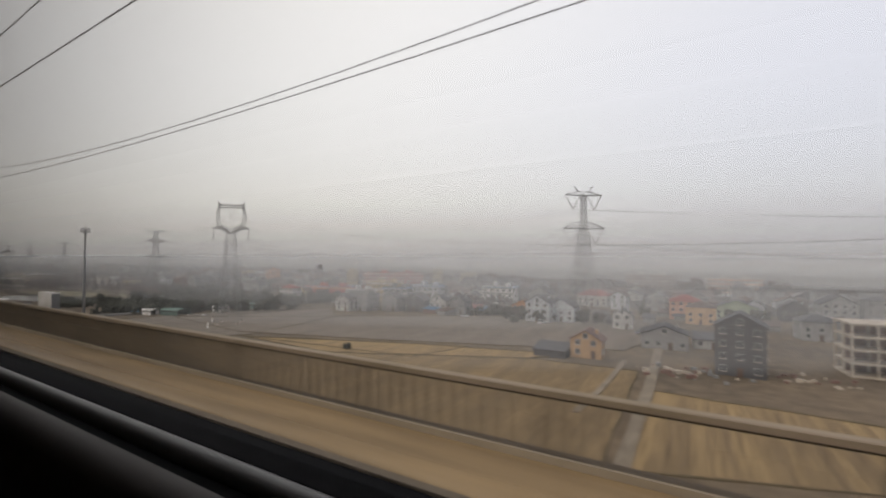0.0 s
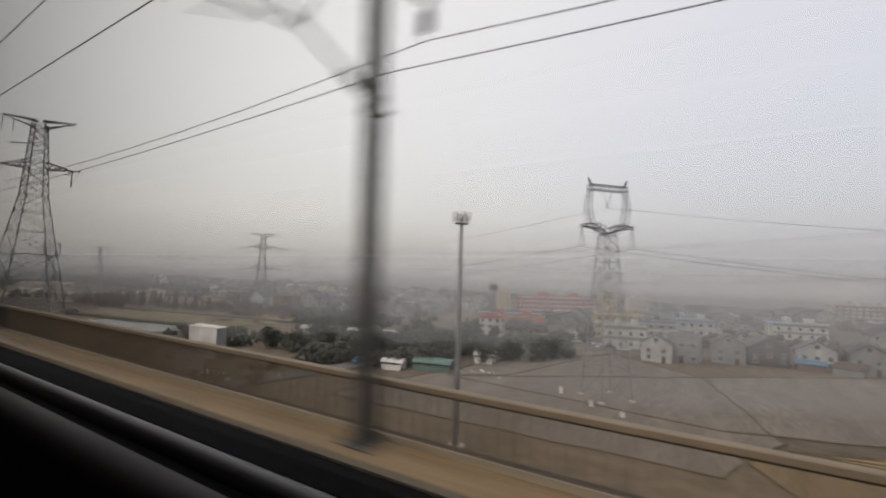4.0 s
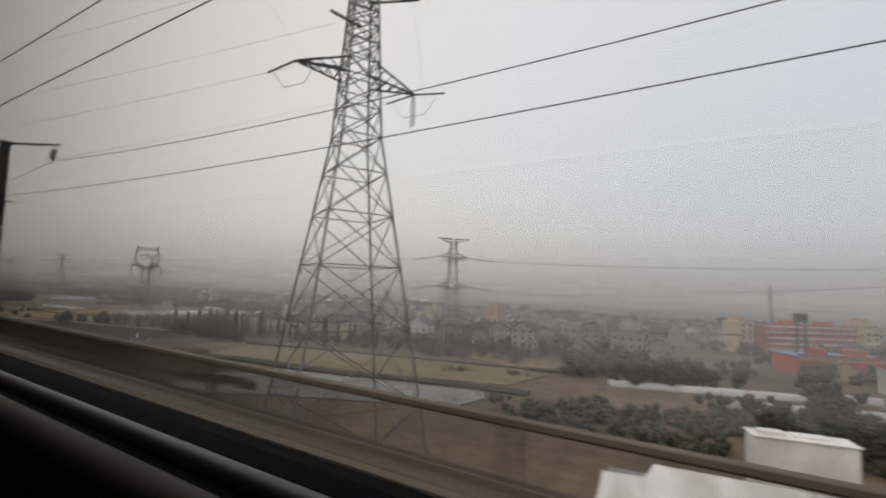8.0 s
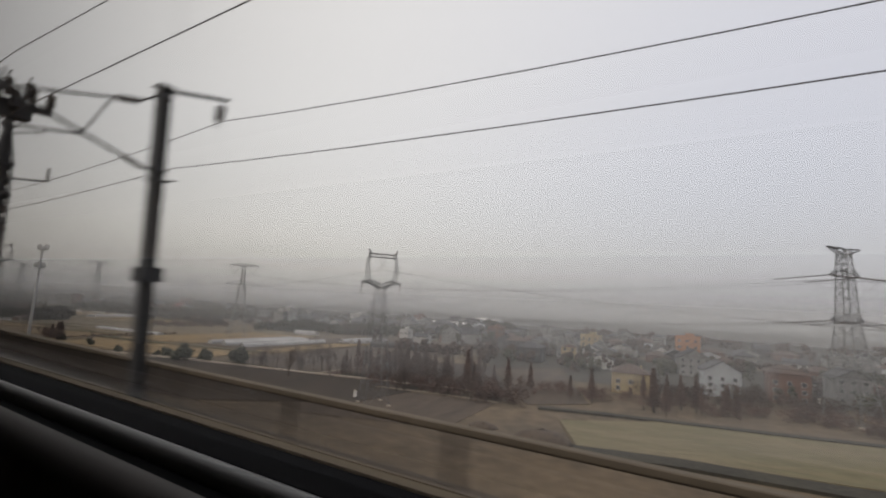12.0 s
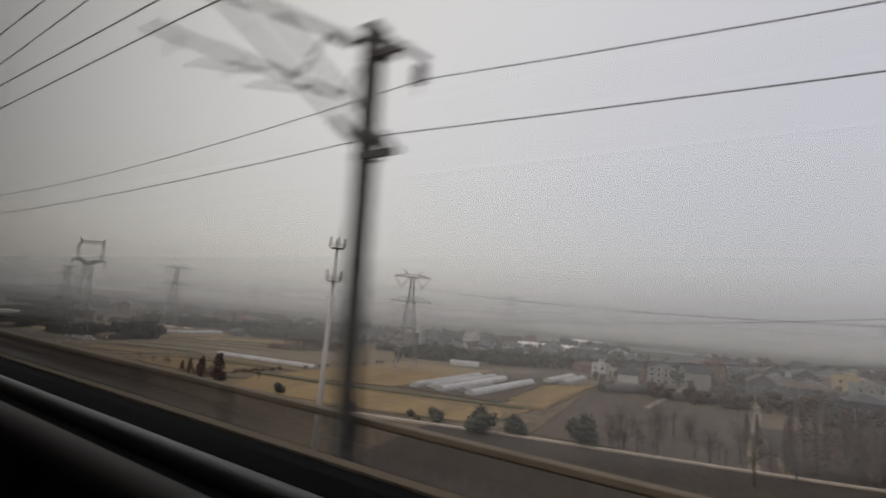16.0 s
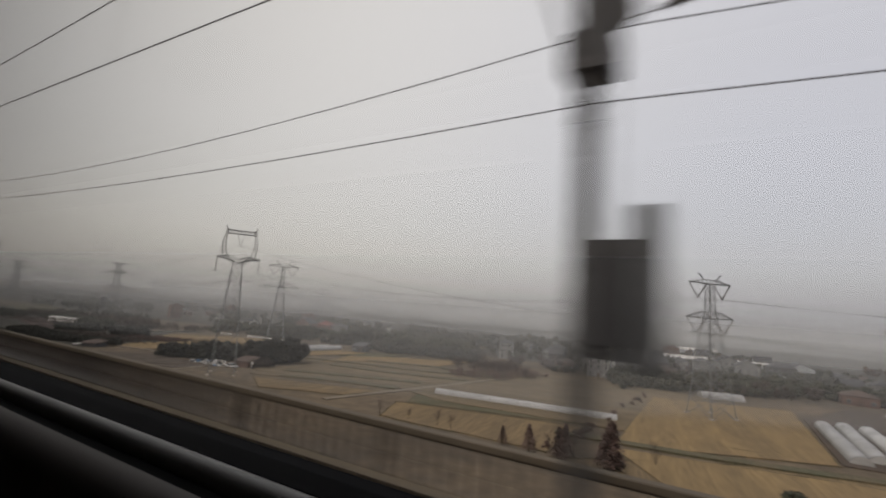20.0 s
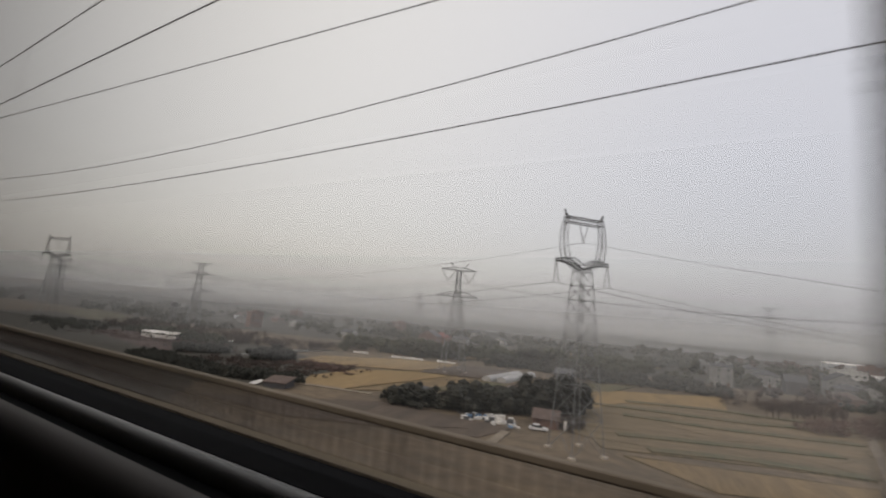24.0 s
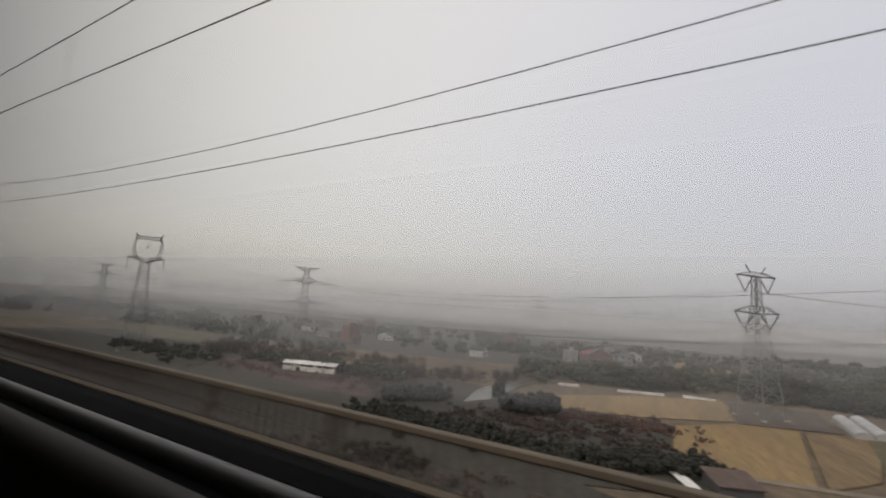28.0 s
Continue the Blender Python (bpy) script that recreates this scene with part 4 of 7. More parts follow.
for k, c in ROOFS.items():
    M["roof_" + k] = mat("tiles_" + k, c, 0.8, 0.3, 1.0, 0.03, second=tuple(v * 0.7 for v in c), stretch=(3, 1, 1))
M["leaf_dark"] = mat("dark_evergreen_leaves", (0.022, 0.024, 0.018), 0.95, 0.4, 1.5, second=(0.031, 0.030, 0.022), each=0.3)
M["leaf"] = mat("evergreen_leaves", (0.046, 0.051, 0.034), 0.95, 0.4, 1.5, second=(0.06, 0.06, 0.042), each=0.3)
M["twig"] = mat("bare_twigs", (0.085, 0.062, 0.05), 0.95, 0.4, 1.5, second=(0.06, 0.047, 0.04), each=0.25)
M["rust"] = mat("rusty_needles", (0.125, 0.08, 0.066), 0.95, 0.4, 1.5, second=(0.09, 0.062, 0.052), each=0.25)
M["bark"] = mat("bark", (0.07, 0.055, 0.045), 0.95, 0.35, 0.4, 0.02)
M["tyre"] = mat("tyre_rubber", (0.02, 0.02, 0.02), 0.85, 0.2, 0.1)


def water_material():
    m = mat("pond_water", (0.115, 0.105, 0.088), 0.2, 0.2, 8.0, 0.015, second=(0.085, 0.08, 0.068))
    m.node_tree.nodes["Principled BSDF"].inputs["IOR"].default_value = 1.33
    m.node_tree.nodes["Principled BSDF"].inputs["Specular IOR Level"].default_value = 0.3
    return m


M["water"] = water_material()

# ---- fields, ponds, lanes and channels
field_rise = [0.06]
FIELD_WORDS = {"stubble": "pale dry rice stubble field", "ploughed": "dark brown ploughed field", "furrow": "straw-coloured field in long furrows",
               "wheat": "pale green winter wheat field", "pond": "still grey pond between the fields", "yard": "bare dark earth plot",
               "plantation": "dark earth plot of young trees", "grass": "dull green grass strip", "orchard": "reddish brown orchard ground", "scrub": "dark rough ground under low scrub", "grove": "dark garden and woodland ground between far houses"}


def field(kind, material, *xy):
    """A flat patch lying on the ground."""
    z = field_rise[0]
    field_rise[0] += 0.005
    n = len(xy)
    verts = [(x, y, -0.05) for x, y in xy] + [(x, y, z) for x, y in xy]
    faces = [tuple(range(n, 2 * n))] + [(k, (k + 1) % n, n + (k + 1) % n, n + k) for k in range(n)]
    if sum(xy[k][0] * xy[(k + 1) % n][1] - xy[(k + 1) % n][0] * xy[k][1] for k in range(n)) < 0:
        faces = [tuple(reversed(f)) for f in faces]
    ob = part("pond" if kind == "pond" else "field", raw_mesh("field", verts, faces, M[material]))
    if kind in ("stubble", "ploughed", "wheat", "furrow"):
        # a low earth bund runs round the field
        bund, rng = Build(), random.Random(n * 31 + int(abs(xy[0][0])))
        for k in range(n):
            a, b = Vector((*xy[k], 0.1)), Vector((*xy[(k + 1) % n], 0.1))
            steps = max(2, int((b - a).length / 6))
            pts = [a.lerp(b, i / steps) + Vector((rng.gauss(0, 0.25), rng.gauss(0, 0.25), 0)) for i in range(steps + 1)]
            for p, q in zip(pts, pts[1:]):
                bund.strut(p, q, rng.uniform(0.25, 0.5), rng.uniform(0.25, 0.5), 6)
        part("bund", bund.done("field_bund", M["bund"]), ob, "low weedy earth bund")
    return tagged(ob, FIELD_WORDS[kind], "pond" if kind == "pond" else "field", kind="structure")


def ribbon(name, pts, width, z0, z1, material, label, category):
    """A long low strip through the points."""
    v, f = [], []
    P = [Vector((x, y, 0)) for x, y in pts]
    for i, p in enumerate(P):
        d = (P[min(i + 1, len(P) - 1)] - P[max(i - 1, 0)]).normalized()
        s = Vector((-d.y, d.x, 0)) * width / 2
        v += [p - s + Vector((0, 0, z0)), p + s + Vector((0, 0, z0)), p + s + Vector((0, 0, z1)), p - s + Vector((0, 0, z1))]
    for i in range(len(P) - 1):
        for k in range(4):
            f.append((i * 4 + k, i * 4 + (k + 1) % 4, i * 4 + 4 + (k + 1) % 4, i * 4 + 4 + k))
    f += [(3, 2, 1, 0), tuple(len(v) - 4 + k for k in range(4))]
    return tagged(part(name, raw_mesh(name, v, f, material)), label, category, kind="structure")


field("grove", "scrub", (-2600, 420), (-1150, 300), (-900, 330), (-720, 330), (-560, 350), (-420, 330), (-200, 330), (-60, 270), (120, 270), (700, 500), (900, 1700), (-2900, 1700))
field("grove", "scrub", (-490, 200), (-310, 212), (-300, 300), (-560, 320))
field("ploughed", "fallow", (-210, 110), (-36, 233), (-5, 201), (-21, 142), (-89, 118), (-149, 101))
field("ploughed", "fallow", (-213, 154), (-177, 188), (-198, 120), (-212, 110))
field("ploughed", "fallow", (-225, 78), (-220, 99), (-207, 142), (-177, 177), (-150, 150), (-140, 100), (-150, 78))
field("furrow", "furrow", (-10, 102), (26, 100), (18, 71), (-9, 62))
field("stubble", "straw", (-150, 93), (-95, 92.5), (-41.5, 116.5), (-14, 118), (-12, 62), (-60, 57), (-140, 72))
field("stubble", "gold", (-140, 96), (-89, 115), (-33, 128), (-42, 117), (-95, 93))
field("stubble", "gold", (-137, 96), (-64, 123), (-70, 101), (-100, 99))
field("yard", "dark_soil", (-572, 131), (-474, 145), (-476, 113), (-510, 105))
field("plantation", "red_soil", (-565, 182), (-531, 207), (-537, 149), (-554, 149))
field("plantation", "deep_brown_soil", (-531, 202), (-464, 232), (-476, 161), (-535, 147))
field("ploughed", "dark_soil", (-583, 238), (-519, 280), (-544, 147), (-588, 145))
field("stubble", "gold", (-604, 169), (-601, 217), (-585, 231), (-591, 176))
field("stubble", "straw", (-705, 138), (-659, 164), (-644, 164), (-594, 173), (-600, 146), (-639, 135), (-675, 128))
field("stubble", "gold", (-602, 232), (-582, 251), (-595, 185), (-609, 182))
field("stubble", "straw2", (-754, 191), (-749, 224), (-681, 259), (-691, 205))
field("grass", "green2", (-752, 180), (-694, 195), (-698, 174), (-749, 164))
field("stubble", "straw", (-751, 162), (-699, 171), (-704, 142), (-746, 145))
field("stubble", "straw", (-818, 204), (-741, 236), (-752, 205), (-819, 183))
field("grass", "green2", (-817, 197), (-746, 222), (-750, 208), (-818, 187))
field("stubble", "straw2", (-818, 178), (-753, 201), (-761, 180), (-812, 165))
field("stubble", "straw", (-808, 162), (-763, 172), (-767, 159), (-793, 150))
field("stubble", "gold", (-806, 252), (-771, 279), (-775, 245), (-806, 230))
field("stubble", "gold", (-725, 276), (-700, 288), (-727, 221), (-744, 216))
field("yard", "dark_soil", (-913, 142), (-871, 170), (-833, 167), (-838, 154), (-881, 140))
field("stubble", "gold", (-843, 260), (-825, 262), (-836, 226), (-853, 223))
field("orchard", "red_soil", (-1062, 194), (-1026, 215), (-972, 202), (-990, 184), (-1035, 174))
field("grass", "green2", (-867, 222), (-854, 227), (-859, 205), (-873, 195))
field("stubble", "straw2", (-806, 206), (-719, 281), (-659, 262), (-655, 175), (-743, 173))
field("stubble", "straw2", (-846, 195), (-784, 254), (-745, 213), (-773, 176), (-817, 172))

field("yard", "deep_brown_soil", (-612, 135), (-584, 140), (-546, 145.5), (-520, 150), (-498, 153), (-506, 120), (-540, 98), (-612, 98))
field("ploughed", "dark_soil", (-495, 206), (-471, 230), (-451, 160), (-466, 148))
field("scrub", "scrub", (-1100, 200), (-1060, 245), (-985, 240), (-930, 222), (-912, 200), (-905, 160), (-940, 150), (-1010, 172))
field("scrub", "scrub", (-988, 184), (-995, 223), (-963, 208), (-946, 215), (-914, 216), (-914, 200), (-920, 179), (-922, 166), (-948, 165))
field("scrub", "scrub", (-1260, 190), (-1240, 262), (-1120, 262), (-1060, 205), (-1000, 186), (-960, 168), (-925, 150), (-912, 132), (-935, 112), (-1000, 118), (-1080, 130), (-1200, 150))
field("grass", "green2", (-1250, 268), (-1170, 250), (-1120, 255), (-1200, 300), (-1300, 320))
field("orchard", "red_soil", (-1094, 214), (-1071, 237), (-1014, 216), (-992, 189), (-1013, 188), (-1074, 204))

field("wheat", "green", (-455, 136), (-430, 152), (-394, 158), (-366, 159), (-345, 163), (-335, 158), (-341, 135), (-365, 129), (-388, 124), (-416, 121), (-435, 117), (-448, 116))
field("pond", "water", (-418, 93), (-412, 111), (-399, 115), (-378, 119), (-365, 120), (-345, 125), (-341, 117), (-344, 105), (-362, 98), (-383, 90), (-400, 82), (-413, 82))
field("stubble", "straw", (-380, 195), (-353, 193), (-333, 184), (-336, 170), (-351, 166), (-375, 174))
field("stubble", "gold", (-691, 159), (-680, 243), (-632, 256), (-645, 175), (-676, 164))
field("yard", "dark_soil", (-644, 176), (-633, 240), (-606, 284), (-586, 280), (-602, 232), (-606, 176))
field("stubble", "gold", (-604, 176), (-600, 230), (-585, 240), (-592, 178))
field("stubble", "gold", (-691, 155), (-649, 160), (-624, 161), (-600, 164), (-598, 146), (-640, 137), (-681, 134))
field("stubble", "straw", (-907, 333), (-880, 470), (-788, 392), (-833, 361), (-890, 307), (-910, 288))
field("stubble", "gold", (-947, 237), (-917, 262), (-887, 275), (-892, 233), (-919, 219), (-944, 215))
field("stubble", "gold", (-910, 214), (-892, 230), (-876.5, 231), (-890.5, 176), (-905, 172), (-913, 188))
field("stubble", "straw", (-875.2, 231), (-858, 233), (-877, 187), (-889, 175.5))
field("ploughed", "dark_soil", (-886, 272), (-858, 275), (-864, 237.5), (-891, 231))
field("grass", "green2", (-861, 232), (-850, 232), (-862, 205), (-874, 190))
field("pond", "water", (-969, 203), (-972, 228), (-969, 250), (-958, 262), (-961, 237), (-962, 215))
field("stubble", "gold", (-825, 248), (-808, 258), (-771, 281), (-777, 243), (-809, 229), (-818, 210))
field("grass", "green2", (-824.9, 267.2), (-804.4, 281.1), (-814.3, 250.4), (-828.7, 238.4))
field("yard", "dark_soil", (-882.8, 162.7), (-864.7, 166.9), (-848.3, 168.0), (-842.1, 159.0), (-855.7, 150.3), (-871.1, 150.3), (-881.6, 152.3))

ribbon("channel_wall", [(-652, 127.5), (-646, 128.6), (-598, 138.5), (-546, 146.0), (-520, 150.5), (-478, 157)], 1.1, -0.1, 0.55, M["concrete"], "pale concrete irrigation channel wall", "channel")
for pts in ([(-13, 171), (-10.2, 103), (-9.3, 50)], [(-514, 306), (-517, 272), (-529, 213), (-537, 176), (-541, 156), (-542, 147)], [(-737.9, 243), (-753, 195), (-768, 150)], [(-834, 163), (-834.5, 146)],
            [(-535, 328), (-562, 208)], [(-880, 176), (-900, 174), (-925, 168)]):
    ribbon("lane", pts, 2.2, -0.05, 0.30, M["lane"], "pale concrete farm lane between fields", "lane")
for pts in ([(-705, 160), (-677, 161.2), (-660, 163), (-647, 165), (-621, 169), (-597, 174)], [(-830, 216), (-808, 220), (-774, 225), (-740, 239)], [(-810, 180), (-760, 197)], [(-808, 233), (-778, 243), (-759, 243.6), (-738, 244)], [(-809, 207), (-780, 209), (-749, 217)], [(-803, 170), (-786, 176), (-761, 180)]):
    ribbon("field_bank", pts, 3.4, -0.05, 0.5, M["green2"], "low dark grassy bank between fields", "bank")
for pts, w in (([(-462.5, 145.5), (-448.2, 148.7), (-427.4, 151.8), (-408.6, 154.2), (-387.3, 157.7), (-369.0, 160.3), (-332.0, 166.0)], 2.6), ([(-448.7, 113.7), (-430, 117.1), (-407, 117.6), (-387, 119.6), (-365, 124.6), (-341, 127.5), (-333, 128)], 5.2)):
    ribbon("field_bank", pts, w, -0.05, 0.6, M["scrub"], "low dark grassy bank between fields", "bank")
for pts in ([(-925, 267), (-908, 271)], [(-901, 273.6), (-890, 272)], [(-948, 265), (-940, 267)], [(-1016, 238), (-1008, 241)]):
    ribbon("garden_wall", pts, 0.8, -0.1, 0.9, M["white_roof"], "low whitewashed wall beside a field", "wall")
ribbon("lane", [(-18.8, 128), (-18.6, 112), (-18.9, 96), (-20, 80)], 1.3, -0.05, 0.3, M["lane"], "pale concrete farm lane between fields", "lane")
ribbon("lane", [(-512.6, 141.8), (-490.0, 144.7), (-473.6, 144.7)], 2.0, -0.05, 0.3, M["lane"], "pale concrete farm lane between fields", "lane")
road = ribbon("road", [(-255, 46), (-243, 92), (-235.5, 120), (-230, 145.5), (-222.5, 180), (-208.6, 220), (-191, 295), (-167, 388), (-125, 520)], 7.0, -0.05, 0.4, M["asphalt"], "grey asphalt country road into the town", "road")


# ---- plants
def leaf_mesh(name, shape, count, size, material, seed):
    """A crown of many small leaf clumps; shape(rng) gives a place and how far it lies from the middle."""
    rng = random.Random(seed)
    v, f = [], []
    for _ in range(count):
        p = shape(rng)
        a = Vector((rng.gauss(0, 1), rng.gauss(0, 1), rng.gauss(0, 1))).normalized()
        b = a.cross(Vector((rng.gauss(0, 1), rng.gauss(0, 1), rng.gauss(0, 1)))).normalized()
        s = size * rng.uniform(0.6, 1.3)
        n = len(v)
        v += [p + a * s, p + b * s * 0.6, p - a * s, p - b * s * 0.6]
        f.append((n, n + 1, n + 2, n + 3))
    return raw_mesh(name, v, f, material)


def heart(v, f, c, w, rng):
    """The dense inner mass of a crown."""
    n = len(v)
    v.append(c + Vector((0, 0, w)))
    for z, r in ((0.55, 0.83), (-0.2, 1.0), (-0.8, 0.6)):
        for k in range(6):
            t = math.pi * (k + (0.5 if z < 0 else 0)) / 3
            g = w * rng.uniform(0.8, 1.1)
            v.append(c + Vector((math.cos(t) * r * g, math.sin(t) * r * g, z * g)))
    f += [(n, n + 1 + k, n + 1 + (k + 1) % 6) for k in range(6)]
    for row in (1, 7):
        f += [(n + row + k, n + row + 6 + k, n + row + 6 + (k + 1) % 6, n + row + (k + 1) % 6) for k in range(6)]


def evergreen_tree(seed):
    """Round-headed evergreen, six metres tall: trunk, limbs and an uneven crown."""
    rng = random.Random(seed)
    t = thing("evergreen_tree", Matrix.Identity(4), "dark evergreen tree with a dense round crown", "tree", "evergreen trees")
    part("trunk", Build().turned([(0, 0.2), (1.2, 0.14), (3.4, 0.07)], 7).strut((0, 0, 1.2), (0.9, 0.3, 2.6), 0.1, 0.05).strut((0, 0, 1.5), (-0.8, 0.5, 3.0), 0.1, 0.05).strut((0, 0, 1.7), (0.1, -0.9, 3.1), 0.1, 0.05).done("evergreen_trunk", M["bark"]), t)
    lumps = [(Vector((rng.uniform(-1.5, 1.5), rng.uniform(-1.5, 1.5), rng.uniform(1.0, 4.5))), rng.uniform(1.0, 1.6)) for _ in range(10)]

    def shape(r):
        c, w = r.choice(lumps)
        d = Vector((r.gauss(0, 1), r.gauss(0, 1), r.gauss(0, 1))).normalized()
        return c + d * w * r.uniform(0.7, 1.28)
    part("crown", leaf_mesh("evergreen_crown", shape, 1100, 0.24, M["leaf"], seed), t)
    v, f = [], []
    for c, w in lumps:
        heart(v, f, c, w * 0.66, rng)
    part("inner_crown", raw_mesh("evergreen_heart", v, f, M["leaf"]), t)
    return t


def bare_tree(seed):
    """Leafless broad tree, six metres tall, with many fine twigs."""
    rng = random.Random(seed)
    t = thing("bare_tree", Matrix.Identity(4), "bare brown winter tree with fine twigs", "tree", "bare trees")
    part("trunk", Build().turned([(0, 0.16), (2, 0.1), (5, 0.04)], 6).done("bare_trunk", M["bark"]), t)
    b = Build()
    for k in range(26):
        z = rng.uniform(1.4, 4.6)
        an, up = rng.uniform(0, 6.28), rng.uniform(0.6, 1.4)
        ln = rng.uniform(1.0, 1.9)
        e = Vector((math.cos(an) * ln, math.sin(an) * ln, z + ln * up))
        b.strut((0, 0, z), e, 0.05, 0.02, 3)
        for _ in range(7):
            u = rng.uniform(0.3, 1)
            q = Vector((0, 0, z)).lerp(e, u)
            b.strut(q, q + Vector((rng.gauss(0, 0.45), rng.gauss(0, 0.45), rng.uniform(0.2, 0.9))), 0.035, 0.012, 3)
    part("twigs", b.done("bare_twigs", M["twig"]), t)
    return t


def redwood_tree(seed):
    """Narrow deciduous conifer, nine metres tall, with rusty winter needles."""
    rng = random.Random(seed)
    t = thing("redwood_tree", Matrix.Identity(4), "narrow rusty brown winter conifer", "tree", "rusty conifers")
    part("trunk", Build().turned([(0, 0.17), (4, 0.1), (9, 0.02)], 6).done("redwood_trunk", M["bark"]), t)

    def shape(r):
        z = r.uniform(1.3, 9.0)
        w = (9.2 - z) * 0.16 + 0.12
        an, d = r.uniform(0, 6.28), math.sqrt(r.random()) * w
        return Vector((math.cos(an) * d, math.sin(an) * d, z))
    part("crown", leaf_mesh("redwood_crown", shape, 900, 0.2, M["rust"], seed), t)
    return t


def shrub(seed):
    """Low round evergreen shrub, three metres tall, leafy down to the ground."""
    rng = random.Random(seed)
    t = thing("shrub", Matrix.Identity(4), "round dark evergreen shrub leafy to the ground", "shrub", "shrubs")
    part("stem", Build().turned([(0, 0.12), (0.8, 0.09), (1.6, 0.05)], 6).done("shrub_stem", M["bark"]), t)
    lumps = [(Vector((rng.gauss(0, 0.55), rng.gauss(0, 0.55), rng.uniform(0.75, 2.1))), rng.uniform(0.65, 0.95)) for _ in range(9)]

    def shape(r):
        c, w = r.choice(lumps)
        d = Vector((r.gauss(0, 1), r.gauss(0, 1), r.gauss(0, 1))).normalized()
        p = c + d * w * r.uniform(0.8, 1.06)
        p.z = max(p.z, 0.06)
        return p
    part("crown", leaf_mesh("shrub_crown", shape, 520, 0.16, M["leaf"], seed), t)
    v, f = [], []
    for c, w in lumps:
        heart(v, f, c, w * 0.86, rng)
    part("inner_crown", raw_mesh("shrub_heart", [(p[0], p[1], max(p[2], 0.02)) for p in v], f, M["leaf"]), t)
    return t


PROTO = {"shrub": ([shrub(k) for k in (8, 9)], 3.0), "evergreen": ([evergreen_tree(k) for k in (1, 2, 3)], 6.0), "bare": ([bare_tree(k) for k in (4, 5)], 6.0), "redwood": ([redwood_tree(k) for k in (6, 7)], 9.0)}
used = set()


def by_road(x, y):
    """True on the road to the town and its near verge."""
    return -3 < (x + 240.7) - (y - 113) * 0.31 < 7.5 and y < 260


def plant(kind, x, y, h, rng, wide=1.0):
    if by_road(x, y):
        return None
    protos, base = PROTO[kind]
    p = rng.choice(protos)
    k = h / base * rng.uniform(0.75, 1.2)
    m = pose(x, y, 0, 0, 0, rng.uniform(0, 360)) @ Matrix.Diagonal((k * wide, k * wide, k, 1))
    if p.name not in used:
        used.add(p.name)
        p.matrix_basis = m
        return p
    return copy_thing(p, m)


def thicket(name, spots, h, material, seed, label, leaves=200, wide=0.5):
    """A joined mass of far trees and shrubs, each a lumpy crown of leaf clumps down to the ground."""
    rng = random.Random(seed)
    v, f = [], []
    for x, y in spots:
        if by_road(x, y):
            continue
        k = h * rng.uniform(0.65, 1.2)
        lumps = [(Vector((rng.gauss(0, wide * 0.4) * k, rng.gauss(0, wide * 0.4) * k, k * rng.uniform(0.12, 0.76))), k * rng.uniform(0.15, 0.3)) for _ in range(9)]
        if leaves > 40 and "bare" not in label:
            for c, w in lumps:
                c.z = max(c.z, w * 0.7)
                heart(v, f, Vector((x, y, 0)) + c, w * 0.78, rng)
        for _ in range(leaves):
            c, w = rng.choice(lumps)
            d = Vector((rng.gauss(0, 1), rng.gauss(0, 1), rng.gauss(0, 1))).normalized()
            p = Vector((x, y, 0)) + c + d * w * rng.uniform(0.7, 1.2)
            p.z = max(p.z, 0.15)
            a = Vector((rng.gauss(0, 1), rng.gauss(0, 1), rng.gauss(0, 1))).normalized()
            b = a.cross(d + Vector((0.01, 0, 0))).normalized()
            s = h * rng.uniform(0.018, 0.055)
            n = len(v)
            v += [p + a * s, p + b * s * 0.7, p - a * s, p - b * s * 0.7]
            f.append((n, n + 1, n + 2, n + 3))
    return tagged(part(name, raw_mesh(name, v, f, material)), label, "trees", kind="stuff")


def belt(kind, pts, count, spread, h):
    """Trees scattered along a line on the ground; far belts grow together into one thicket."""
    rng = random.Random(int(abs(pts[0][0]) * 7 + abs(pts[0][1])))
    P = [Vector((x, y)) for x, y in pts]
    if kind == "evergreen" and sum(p.y for p in P) / len(P) + 0.0 > 150 + 0.08 * -P[0].x:
        spots = []
        for _ in range(int(count * 1.7)):
            i = rng.randrange(len(P) - 1)
            q = P[i].lerp(P[i + 1], rng.random())
            spots.append((q.x + rng.gauss(0, spread * 0.45), q.y + rng.gauss(0, spread * 0.45)))
        return thicket("thicket", spots, h, M["leaf"], count, "dense dark evergreen thicket at the edge of fields")
    seg = [(b - a).length for a, b in zip(P, P[1:])]
    for _ in range(count):
        d = rng.uniform(0, sum(seg))
        for (a, b), l in zip(zip(P, P[1:]), seg):
            if d <= l:
                break
            d -= l
        q = a.lerp(b, min(1, d / l))
        plant(kind, q.x + rng.gauss(0, spread * 0.45), q.y + rng.gauss(0, spread * 0.45), h, rng)


belt("evergreen", [(-250, 114), (-215, 127), (-193, 163)], 27, 9, 6)
belt("evergreen", [(-10, 229), (24, 237)], 4, 6, 6)
belt("bare", [(-92, 181), (-59, 195), (-30, 200)], 13, 5, 6)
belt("evergreen", [(-99, 196), (-72, 197), (-72, 180)], 6, 4, 6)
belt("evergreen", [(-315, 155), (-288, 174), (-266, 181)], 11, 5, 6)
belt("evergreen", [(-273, 115), (-252, 132), (-238, 150), (-227, 180)], 22, 10, 7)
belt("evergreen", [(-234, 117), (-216, 165)], 7, 6, 7)
belt("evergreen", [(-235, 113), (-226, 145), (-211, 192)], 13, 5, 7)
belt("evergreen", [(-316, 155), (-294, 164)], 7, 3, 6)
belt("evergreen", [(-267, 167), (-254, 176)], 4, 4, 7)
